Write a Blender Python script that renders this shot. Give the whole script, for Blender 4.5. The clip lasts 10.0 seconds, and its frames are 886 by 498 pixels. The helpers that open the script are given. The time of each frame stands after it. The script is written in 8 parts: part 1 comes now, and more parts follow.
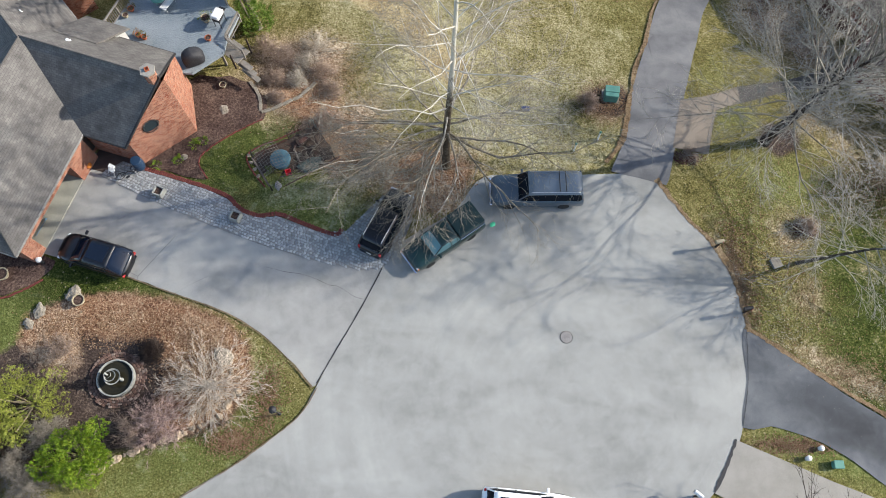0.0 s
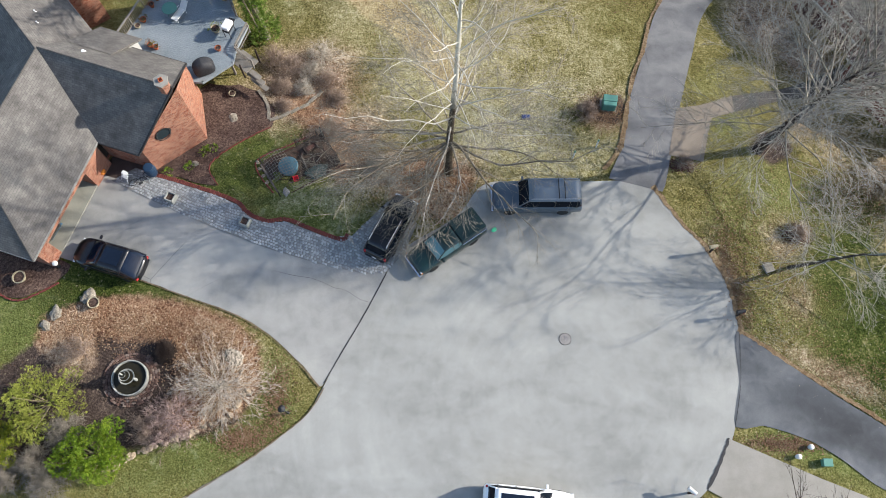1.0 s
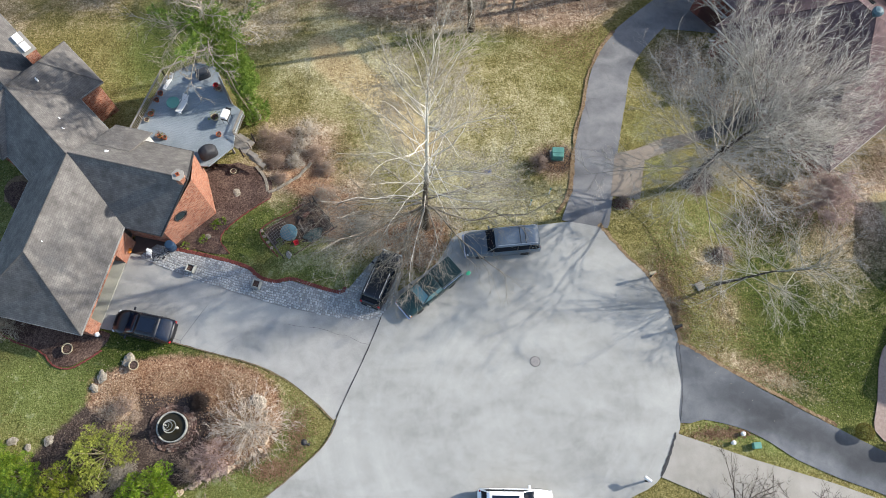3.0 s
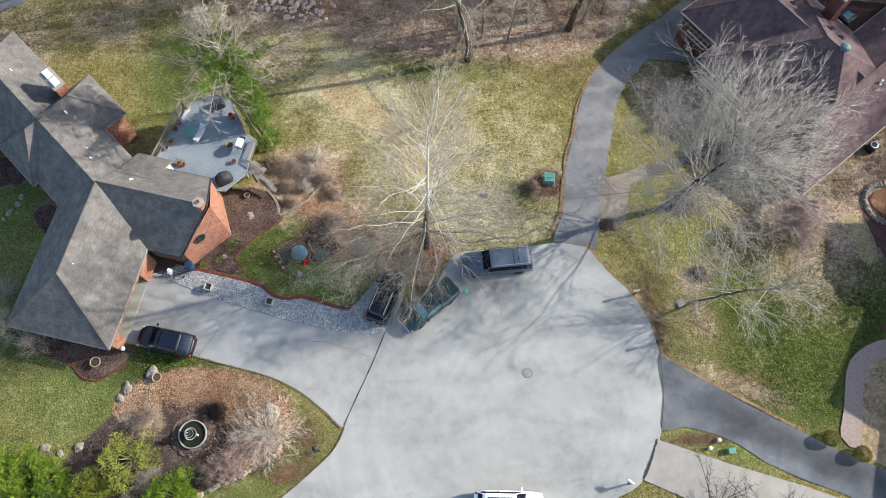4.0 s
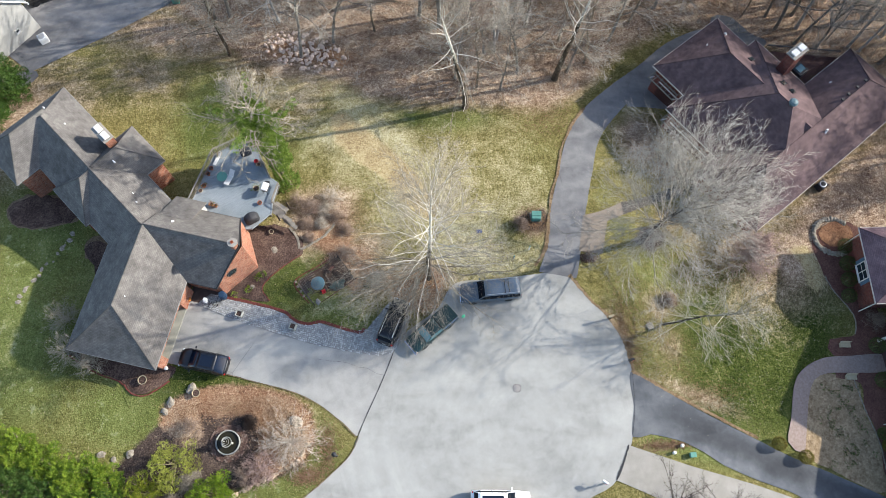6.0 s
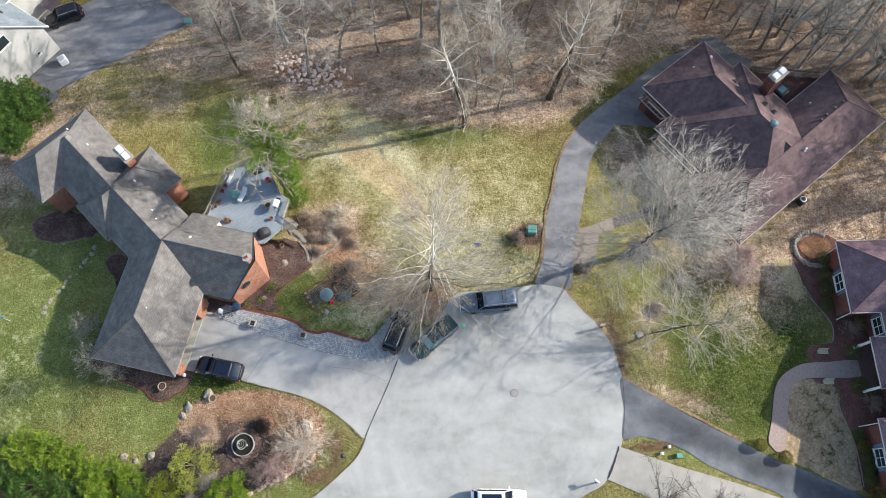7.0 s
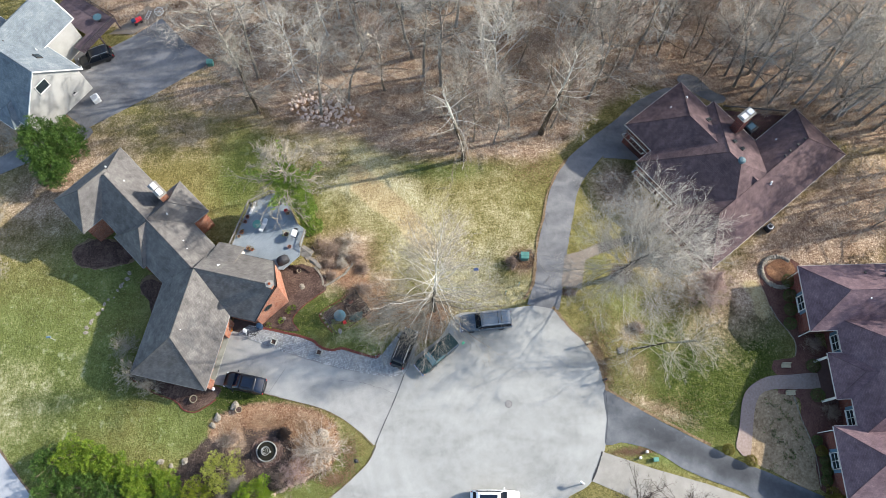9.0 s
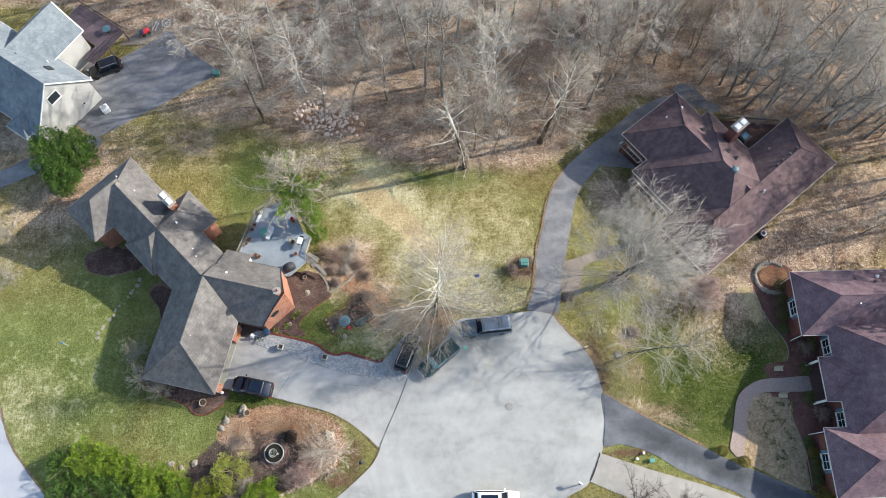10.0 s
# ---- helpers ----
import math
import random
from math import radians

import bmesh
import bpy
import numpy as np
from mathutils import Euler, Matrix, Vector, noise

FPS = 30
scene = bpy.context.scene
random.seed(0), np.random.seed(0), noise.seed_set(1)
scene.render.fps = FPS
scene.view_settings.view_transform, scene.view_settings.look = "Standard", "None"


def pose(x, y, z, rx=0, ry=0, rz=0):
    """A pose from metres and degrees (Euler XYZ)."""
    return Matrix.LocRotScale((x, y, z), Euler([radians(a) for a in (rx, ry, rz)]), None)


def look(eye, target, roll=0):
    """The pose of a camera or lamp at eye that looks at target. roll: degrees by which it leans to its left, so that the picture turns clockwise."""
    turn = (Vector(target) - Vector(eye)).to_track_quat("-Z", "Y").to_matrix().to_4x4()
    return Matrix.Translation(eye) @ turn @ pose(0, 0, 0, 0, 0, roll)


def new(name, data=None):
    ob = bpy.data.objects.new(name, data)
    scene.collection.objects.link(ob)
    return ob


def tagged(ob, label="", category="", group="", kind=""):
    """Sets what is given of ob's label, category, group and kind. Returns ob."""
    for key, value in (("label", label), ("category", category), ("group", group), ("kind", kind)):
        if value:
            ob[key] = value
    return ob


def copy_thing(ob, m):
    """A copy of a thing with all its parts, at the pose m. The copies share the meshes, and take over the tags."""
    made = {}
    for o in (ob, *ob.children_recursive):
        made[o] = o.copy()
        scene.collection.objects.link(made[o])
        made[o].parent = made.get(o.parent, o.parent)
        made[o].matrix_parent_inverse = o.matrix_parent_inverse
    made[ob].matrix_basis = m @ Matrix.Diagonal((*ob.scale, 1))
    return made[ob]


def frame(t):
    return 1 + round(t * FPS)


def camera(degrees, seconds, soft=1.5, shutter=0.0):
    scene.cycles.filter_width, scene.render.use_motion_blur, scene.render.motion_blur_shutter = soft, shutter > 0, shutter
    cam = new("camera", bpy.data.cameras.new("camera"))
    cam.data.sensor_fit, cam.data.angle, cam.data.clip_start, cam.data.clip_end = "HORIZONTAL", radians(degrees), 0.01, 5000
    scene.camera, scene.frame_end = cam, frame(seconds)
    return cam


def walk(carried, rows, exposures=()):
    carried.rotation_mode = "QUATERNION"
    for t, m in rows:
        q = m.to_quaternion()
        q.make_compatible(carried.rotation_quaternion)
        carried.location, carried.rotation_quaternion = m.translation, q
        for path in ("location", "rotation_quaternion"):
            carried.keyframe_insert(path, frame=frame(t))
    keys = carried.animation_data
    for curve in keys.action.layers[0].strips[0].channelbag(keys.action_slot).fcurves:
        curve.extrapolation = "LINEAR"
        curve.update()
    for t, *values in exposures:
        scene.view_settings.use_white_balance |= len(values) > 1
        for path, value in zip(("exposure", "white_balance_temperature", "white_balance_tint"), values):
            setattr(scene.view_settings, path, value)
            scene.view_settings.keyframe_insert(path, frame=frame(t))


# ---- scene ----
cam = camera(62.16, 10.0, soft=0.6)
TILT, ROLL = -70.76, 1.02
# seconds, x, y, height, heading: a straight climb with the lens held at one angle
PATH = [
    (0, 0, 0, 42.12, 0),
    (0.5, -0.07, -0.09, 42.35, 0.1),
    (1, -0.16, -0.22, 43.6, 0.09),
    (1.5, -0.22, -0.32, 45.78, 0.13),
    (1.9, -0.22, -0.29, 47.61, 0.07),
    (2, -0.22, -0.28, 48.07, -0.16),
    (2.1, -0.24, -0.23, 48.51, -1.86),
    (2.2, -0.26, -0.18, 48.95, -3.4),
    (2.3, -0.28, -0.14, 49.39, -4.5),
    (2.4, -0.3, -0.09, 49.83, -4.83),
    (2.5, -0.32, -0.04, 50.28, -4.87),
    (4, -0.3, 0.17, 57.19, -4.98),
    (4.5, -0.3, 0.12, 59.5, -5.05),
    (5, -0.37, 0.03, 61.8, -5.15),
    (5.5, -0.41, 0.04, 64.16, -5.17),
    (7, -0.68, -0.18, 70.86, -5.32),
    (7.5, -0.77, -0.13, 73.1, -5.36),
    (8, -0.86, -0.12, 75.21, -5.42),
    (8.5, -0.91, -0.17, 77.38, -5.45),
    (9, -0.98, -0.22, 79.53, -5.5),
    (9.5, -1.11, -0.19, 81.3, -5.56),
    (10, -1.25, -0.19, 81.98, -5.6),
]
walk(cam, [(t, pose(x, y, z, 90 + TILT, 0, turn) @ pose(0, 0, 0, 0, 0, ROLL)) for t, x, y, z, turn in PATH], exposures=((0, 0.87), (2.5, 0.97), (5, 1.14), (10, 1.22)))

# ---- light ----
SUN_AZ, SUN_EL = math.atan2(0.17, 0.985), radians(27.5)
world = bpy.data.worlds.new("sky")
scene.world = world
world.use_nodes = True
wn = world.node_tree
sky = wn.nodes.new("ShaderNodeTexSky")
sky.sky_type = "NISHITA"
sky.sun_disc = False
sky.sun_elevation = SUN_EL
sky.sun_rotation = math.pi / 2 - SUN_AZ
sky.air_density, sky.dust_density, sky.ozone_density = 1.0, 1.2, 1.5
wn.links.new(sky.outputs[0], wn.nodes["Background"].inputs[0])
wn.nodes["Background"].inputs[1].default_value = 0.165
sun_data = bpy.data.lights.new("sun", "SUN")
sun_data.energy, sun_data.angle, sun_data.color = 4.35, radians(0.8), (1.0, 0.955, 0.885)
sun = new("sun", sun_data)
sun.matrix_world = look((0, 0, 0), (-math.cos(SUN_AZ) * math.cos(SUN_EL), -math.sin(SUN_AZ) * math.cos(SUN_EL), -math.sin(SUN_EL)))
sun.location = (60, 10, 90)

# ---- small tools ----
rng = random.Random(7)


def lin(r, g, b, k=0.52):
    """Base colour from a lit 0-255 tone."""
    return tuple(k * ((c / 255 + 0.055) / 1.055) ** 2.4 if c > 10 else k * c / 255 / 12.92 for c in (r, g, b)) + (1.0,)


class Mat:
    """A node material under construction."""

    def __init__(self, name, rough=0.8, metal=0.0, spec=0.3):
        self.m = bpy.data.materials.new(name)
        self.m.use_nodes = True
        self.t = self.m.node_tree
        self.b = self.t.nodes["Principled BSDF"]
        self.b.inputs["Roughness"].default_value = rough
        self.b.inputs["Metallic"].default_value = metal
        self.b.inputs["Specular IOR Level"].default_value = spec
        self.tc = self.t.nodes.new("ShaderNodeTexCoord")

    def node(self, kind, **values):
        n = self.t.nodes.new(kind)
        for key, v in values.items():
            n.inputs[key].default_value = v
        return n

    def link(self, a, b):
        self.t.links.new(a, b)

    def co(self, kind="Object"):
        return self.tc.outputs[kind]

    def noise(self, scale, detail=4.0, rough=0.6, co=None, stretch=None, distort=0.0):
        n = self.node("ShaderNodeTexNoise", Scale=scale, Detail=detail, Roughness=rough, Distortion=distort)
        src = co or self.co()
        if stretch:
            mp = self.node("ShaderNodeMapping")
            mp.inputs["Scale"].default_value = stretch[:3]
            if len(stretch) > 3:
                mp.inputs["Rotation"].default_value = (0, 0, stretch[3])
            self.link(src, mp.inputs[0])
            src = mp.outputs[0]
        self.link(src, n.inputs["Vector"])
        return n.outputs[0]

    def ramp(self, fac, stops):
        r = self.t.nodes.new("ShaderNodeValToRGB")
        e = r.color_ramp.elements
        while len(e) < len(stops):
            e.new(0.5)
        for el, (pos, c) in zip(e, stops):
            el.position = pos
            el.color = c if not isinstance(c, (int, float)) else (c, c, c, 1)
        self.link(fac, r.inputs[0])
        return r.outputs[0]

    def mix(self, fac, a, b, mode="MIX"):
        n = self.t.nodes.new("ShaderNodeMix")
        n.data_type, n.blend_type = "RGBA", mode
        for sock, v in ((n.inputs[0], fac), (n.inputs[6], a), (n.inputs[7], b)):
            if isinstance(v, (int, float, tuple)):
                sock.default_value = v
            else:
                self.link(v, sock)
        return n.outputs[2]

    def math(self, op, a, b=0.0):
        n = self.t.nodes.new("ShaderNodeMath")
        n.operation = op
        for sock, v in zip(n.inputs, (a, b)):
            if isinstance(v, (int, float)):
                sock.default_value = v
            else:
                self.link(v, sock)
        return n.outputs[0]

    def attr(self, name):
        n = self.t.nodes.new("ShaderNodeAttribute")
        n.attribute_name = name
        return n.outputs["Fac"]

    def random(self):
        return self.t.nodes.new("ShaderNodeObjectInfo").outputs["Random"]

    def island(self):
        return self.t.nodes.new("ShaderNodeNewGeometry").outputs["Random Per Island"]

    def color(self, c):
        if isinstance(c, tuple):
            self.b.inputs["Base Color"].default_value = c
        else:
            self.link(c, self.b.inputs["Base Color"])
        return self

    def bump(self, h, strength=0.5, distance=0.02):
        n = self.node("ShaderNodeBump", Strength=strength, Distance=distance)
        self.link(h, n.inputs["Height"])
        self.link(n.outputs[0], self.b.inputs["Normal"])
        return self

    def rough(self, v):
        self.link(v, self.b.inputs["Roughness"])
        return self


def simple(name, a, b, scale=4.0, rough=0.7, metal=0.0, bump=0.3, dist=0.01, spec=0.3, fine=40.0):
    """Two tones mixed by a coarse and a fine noise, with a light relief."""
    m = Mat(name, rough, metal, spec)
    n1, n2 = m.noise(scale, 5), m.noise(fine, 3)
    f = m.math("ADD", m.math("MULTIPLY", n1, 0.6), m.math("MULTIPLY", n2, 0.4))
    m.color(m.ramp(f, [(0.32, a), (0.68, b)]))
    m.bump(n2, bump, dist)
    return m.m


def link_mesh(name, verts, faces, material=None, parent=None, label="", smooth=False, uv=None):
    me = bpy.data.meshes.new(name)
    me.from_pydata(verts, [], faces)
    if uv:
        layer = me.uv_layers.new(name="UVMap")
        layer.data.foreach_set("uv", [c for face in uv for p in face for c in p])
    if smooth:
        me.polygons.foreach_set("use_smooth", [True] * len(me.polygons))
    if material:
        me.materials.append(material)
    ob = new(name, me)
    if parent:
        ob.parent = parent
    if label:
        ob["label"] = label
    return ob


def part(name, bm, material, parent=None, label="", smooth=False):
    """Links a bmesh as one mesh object under a thing or a part."""
    me = bpy.data.meshes.new(name)
    bmesh.ops.recalc_face_normals(bm, faces=bm.faces)
    bm.to_mesh(me)
    bm.free()
    if smooth:
        me.polygons.foreach_set("use_smooth", [True] * len(me.polygons))
    me.materials.append(material)
    ob = new(name, me)
    if parent:
        ob.parent = parent
    if label:
        ob["label"] = label
    return ob


def thing(name, label, category, m=None, group="", kind=""):
    ob = new(name)
    ob.empty_display_size = 0.2
    if m is not None:
        ob.matrix_world = m
    return tagged(ob, label, category, group, kind)


def rbox(size, at=(0, 0, 0), bevel=0.0, rot=(0, 0, 0), bm=None, seg=1):
    """A box with rounded edges; at is its centre."""
    own = bmesh.new()
    bmesh.ops.create_cube(own, size=1)
    bmesh.ops.scale(own, vec=size, verts=own.verts)
    if bevel:
        bmesh.ops.bevel(own, geom=own.edges[:], offset=bevel, segments=seg, affect="EDGES", profile=0.6)
    bmesh.ops.transform(own, matrix=pose(*at, *rot), verts=own.verts)
    return merge(own, bm)


def merge(own, bm):
    if bm is None:
        return own
    me = bpy.data.meshes.new("tmp")
    own.to_mesh(me)
    own.free()
    bm.from_mesh(me)
    bpy.data.meshes.remove(me)
    return bm


def lathe(profile, seg=20, bm=None, at=(0, 0, 0), wobble=0.0):
    """A turned shape from (radius, height) pairs, closed at both ends."""
    own = bmesh.new()
    rings = []
    for r, z in profile:
        rings.append([own.verts.new((at[0] + r * math.cos(2 * math.pi * i / seg) * (1 + wobble * math.sin(3 * i)), at[1] + r * math.sin(2 * math.pi * i / seg) * (1 + wobble * math.cos(2 * i)), at[2] + z)) for i in range(seg)])
    for a, b in zip(rings, rings[1:]):
        for i in range(seg):
            own.faces.new((a[i], a[(i + 1) % seg], b[(i + 1) % seg], b[i]))
    own.faces.new(rings[0][::-1])
    own.faces.new(rings[-1])
    return merge(own, bm)


def tube(points, radius, seg=6, bm=None):
    """A round bar through points; radius may be a list."""
    own = bmesh.new()
    pts = [Vector(p) for p in points]
    rad = radius if isinstance(radius, (list, tuple)) else [radius] * len(pts)
    rings = []
    for i, p in enumerate(pts):
        d = (pts[min(i + 1, len(pts) - 1)] - pts[max(i - 1, 0)]).normalized()
        a = d.orthogonal().normalized()
        b = d.cross(a)
        rings.append([own.verts.new(p + rad[i] * (a * math.cos(2 * math.pi * k / seg) + b * math.sin(2 * math.pi * k / seg))) for k in range(seg)])
    for a, b in zip(rings, rings[1:]):
        best = min(range(seg), key=lambda s: sum((a[k].co - b[(k + s) % seg].co).length for k in range(seg)))
        for k in range(seg):
            own.faces.new((a[k], a[(k + 1) % seg], b[(k + 1 + best) % seg], b[(k + best) % seg]))
    own.faces.new(rings[0][::-1])
    own.faces.new(rings[-1])
    return merge(own, bm)


def rock(r, seed, flat=0.6, sub=2):
    own = bmesh.new()
    bmesh.ops.create_icosphere(own, subdivisions=sub, radius=r)
    for v in own.verts:
        k = 1 + 0.35 * noise.noise(v.co / r * 1.1 + Vector((seed * 3.1, seed, 0))) + 0.2 * noise.noise(v.co / r * 2.6 + Vector((seed, 0, 5))) + 0.14 * noise.noise(v.co / r * 6 + Vector((seed, 3, 5)))
        v.co = Vector((v.co.x * k * 1.15, v.co.y * k * 0.85, v.co.z * k * flat))
    return own


def spline(points, step=0.6, closed=True):
    """A smooth line through plan points."""
    pts = [Vector((p[0], p[1])) for p in points]
    n = len(pts)
    out = []
    for i in range(n if closed else n - 1):
        p0 = pts[(i - 1) % n] if closed else pts[max(i - 1, 0)]
        p1, p2 = pts[i], pts[(i + 1) % n]
        p3 = pts[(i + 2) % n] if closed else pts[min(i + 2, n - 1)]
        k = max(1, int((p2 - p1).length / step))
        for j in range(k):
            t = j / k
            out.append(0.5 * (2 * p1 + (p2 - p0) * t + (2 * p0 - 5 * p1 + 4 * p2 - p3) * t * t + (3 * p1 - p0 - 3 * p2 + p3) * t ** 3))
    if not closed:
        out.append(pts[-1])
    return out


def soft(v, w):
    return w * math.log1p(math.exp(-abs(v) / w)) + max(v, 0)


def ground_z(x, y):
    """Height of the terrain: level round the court, falling to the woods behind and to the house plots beside it."""
    zy = -0.155 * (soft(y - 20, 2.5) - soft(y - 60, 4))
    zx = -0.09 * (soft(x - 20, 2) - soft(x - 40, 4))
    zw = -0.05 * (soft(-x - 36, 3) - soft(-x - 50, 3))
    return zy + zx * (1 - 0.5 / (1 + math.exp(-max(-60, min(60, (y - 24) / 3))))) + zw


def patch(name, points, dz, material, label, category, smooth=True, jitter=0.0, step=0.6, cell=1.5, kind="structure", thick=0.0):
    """A flat covering laid on the terrain, cut on a grid so that it follows the slope."""
    if category in ("road", "driveway", "pavement", "path"):
        PAVED.append([tuple(p) for p in points])
    if category == "garden bed":
        BEDS.append([tuple(p) for p in points])
    line = spline(points, step) if smooth else [Vector((p[0], p[1])) for p in points]
    own = bmesh.new()
    vs = []
    for p in line:
        j = Vector((noise.noise(Vector((p.x * 1.7, p.y * 1.7, dz * 50))), noise.noise(Vector((p.x * 1.7, p.y * 1.7, 9 + dz * 50))))) * jitter
        vs.append(own.verts.new((p.x + j.x, p.y + j.y, 0)))
    own.faces.new(vs)
    bmesh.ops.triangulate(own, faces=own.faces[:])
    xs, ys = [v.co.x for v in own.verts], [v.co.y for v in own.verts]
    for axis, lo, hi in ((0, min(xs), max(xs)), (1, min(ys), max(ys))):
        c = math.ceil(lo / cell) * cell
        while c < hi:
            co, no = [0, 0, 0], [0, 0, 0]
            co[axis], no[axis] = c, 1
            bmesh.ops.bisect_plane(own, geom=own.verts[:] + own.edges[:] + own.faces[:], plane_co=co, plane_no=no)
            c += cell
    for f in own.faces:
        if f.normal.z < 0:
            f.normal_flip()
    if thick:
        ret = bmesh.ops.extrude_face_region(own, geom=own.faces[:])
        low = [g for g in ret["geom"] if isinstance(g, bmesh.types.BMVert)]
        lowset = set(low)
        for v in own.verts:
            v.co.z = ground_z(v.co.x, v.co.y) + (dz if v in lowset else dz - thick)
    else:
        for v in own.verts:
            v.co.z = ground_z(v.co.x, v.co.y) + dz
    ob = part(name, own, material)
    return tagged(ob, label, category, "", kind)

# ---- materials ----
def asphalt(name, a, b, c, arcs=False, crack=True, lane=None):
    m = Mat(name, 0.85, 0, 0.25)
    big = m.noise(0.16, 3, 0.5, stretch=(1, 2.2, 1, 0.5), distort=0.6)
    mid = m.noise(1.1, 5, 0.65, distort=0.4)
    fine = m.noise(55, 2, 0.7)
    base = m.ramp(m.math("ADD", m.math("MULTIPLY", big, 0.65), m.math("MULTIPLY", mid, 0.35)), [(0.36, a), (0.5, b), (0.66, c)])
    grain = m.ramp(fine, [(0.3, 0.82), (0.7, 1.08)])
    col = m.mix(1.0, base, grain, "MULTIPLY")
    if arcs:
        sub = m.t.nodes.new("ShaderNodeVectorMath")
        sub.operation = "DISTANCE"
        sub.inputs[1].default_value = (7.5, 6.5, 0)
        warp = m.mix(0.9, m.co(), m.node("ShaderNodeTexNoise", Scale=0.25).outputs["Color"], "LINEAR_LIGHT")
        m.link(warp, sub.inputs[0])
        ringn = m.node("ShaderNodeTexNoise", Scale=1.1, Detail=5.0, Roughness=0.7)
        ringn.noise_dimensions = "1D"
        m.link(sub.outputs["Value"], ringn.inputs["W"])
        strong = m.ramp(m.noise(0.12, 2), [(0.4, 0.25), (0.65, 1.0)])
        col = m.mix(strong, col, m.mix(1.0, col, m.ramp(ringn.outputs[0], [(0.35, 0.94), (0.65, 1.03)]), "MULTIPLY"))
    if lane:
        # a darker wheel-worn middle and dusty pale sides along one straight lane
        mp = m.node("ShaderNodeMapping")
        mp.vector_type = "TEXTURE"
        mp.inputs["Location"].default_value = (lane[0], lane[1], 0)
        mp.inputs["Rotation"].default_value = (0, 0, radians(lane[2]))
        m.link(m.co(), mp.inputs[0])
        sep = m.t.nodes.new("ShaderNodeSeparateXYZ")
        m.link(mp.outputs[0], sep.inputs[0])
        off = m.math("ADD", m.math("ABSOLUTE", sep.outputs[1]), m.math("MULTIPLY", m.math("SUBTRACT", m.noise(0.7, 4), 0.5), 1.3))
        side = m.ramp(m.math("DIVIDE", off, 3.0), [(0.0, 0.66), (0.2, 0.76), (0.42, 1.15), (0.6, 1.35), (0.8, 1.12)])
        mouth = m.ramp(m.math("DIVIDE", sep.outputs[0], 9.0), [(0.1, 1.0), (0.75, 0.0)])
        col = m.mix(1.0, col, m.mix(mouth, side, (1.12, 1.12, 1.12, 1)), "MULTIPLY")
    if crack:
        v = m.node("ShaderNodeTexVoronoi", Scale=0.22)
        v.feature = "DISTANCE_TO_EDGE"
        wob = m.mix(0.35, m.co(), m.node("ShaderNodeTexNoise", Scale=1.3).outputs["Color"], "LINEAR_LIGHT")
        m.link(wob, v.inputs["Vector"])
        line = m.ramp(v.outputs["Distance"], [(0.0, 1.0), (0.006, 0.0)])
        some = m.ramp(m.noise(0.13, 2), [(0.56, 0.0), (0.62, 0.6)])
        col = m.mix(m.math("MULTIPLY", line, some), col, (0.07, 0.07, 0.07, 1))
    m.color(col)
    m.bump(fine, 0.35, 0.006)
    return m.m


M_COURT = asphalt("court_asphalt", lin(176, 175, 168), lin(195, 194, 187), lin(210, 209, 201), arcs=True, crack=False)
M_DRIVE = asphalt("drive_asphalt", lin(170, 169, 163), lin(192, 190, 184), lin(209, 207, 198))
M_DRIVE2 = asphalt("worn_drive_asphalt", lin(122, 122, 123), lin(148, 147, 147), lin(174, 172, 169))
M_DRIVE3 = asphalt("sealed_asphalt", lin(86, 89, 93), lin(104, 107, 111), lin(130, 132, 134), crack=False, lane=(17.5, 7.2, -26.4))
M_DRIVE4 = asphalt("far_drive_asphalt", lin(122, 121, 123), lin(150, 149, 149), lin(178, 176, 174))
M_ROAD = asphalt("side_road_asphalt", lin(190, 194, 200), lin(205, 207, 210), lin(215, 216, 217), crack=False)
M_CONC = simple("concrete", lin(165, 160, 148), lin(196, 190, 180), 0.8, 0.85, fine=22)
M_CONC2 = simple("stained_concrete", lin(150, 136, 120), lin(176, 162, 146), 0.6, 0.85, fine=22)
M_APRON = simple("garage_apron_concrete", lin(168, 166, 150), lin(205, 202, 186), 0.5, 0.85, fine=18)
M_CRACK = simple("crack_filler", lin(72, 71, 70), lin(104, 102, 100), 3, 0.9)
M_TAR = simple("tar_joint", (0.015, 0.015, 0.016, 1), (0.03, 0.03, 0.032, 1), 3, 0.6)
M_EDGE = simple("soil_edge", lin(96, 78, 58), lin(178, 156, 124), 5, 0.95, bump=0.9, dist=0.04, fine=14)


def mulch(name, a, b, c, scale=16.0):
    m = Mat(name, 0.95, 0, 0.1)
    big, fine = m.noise(0.7, 4), m.noise(scale, 5, 0.75)
    v = m.node("ShaderNodeTexVoronoi", Scale=scale * 0.8)
    m.link(m.co(), v.inputs["Vector"])
    chips = m.math("ADD", m.math("MULTIPLY", fine, 0.7), m.math("MULTIPLY", big, 0.3))
    m.color(m.mix(0.35, m.ramp(chips, [(0.34, a), (0.5, b), (0.66, c)]), m.mix(1.0, m.ramp(chips, [(0.3, a), (0.7, c)]), m.math("MULTIPLY", v.outputs["Color"], 1.0), "SOFT_LIGHT")))
    m.bump(fine, 1.0, 0.05)
    return m.m


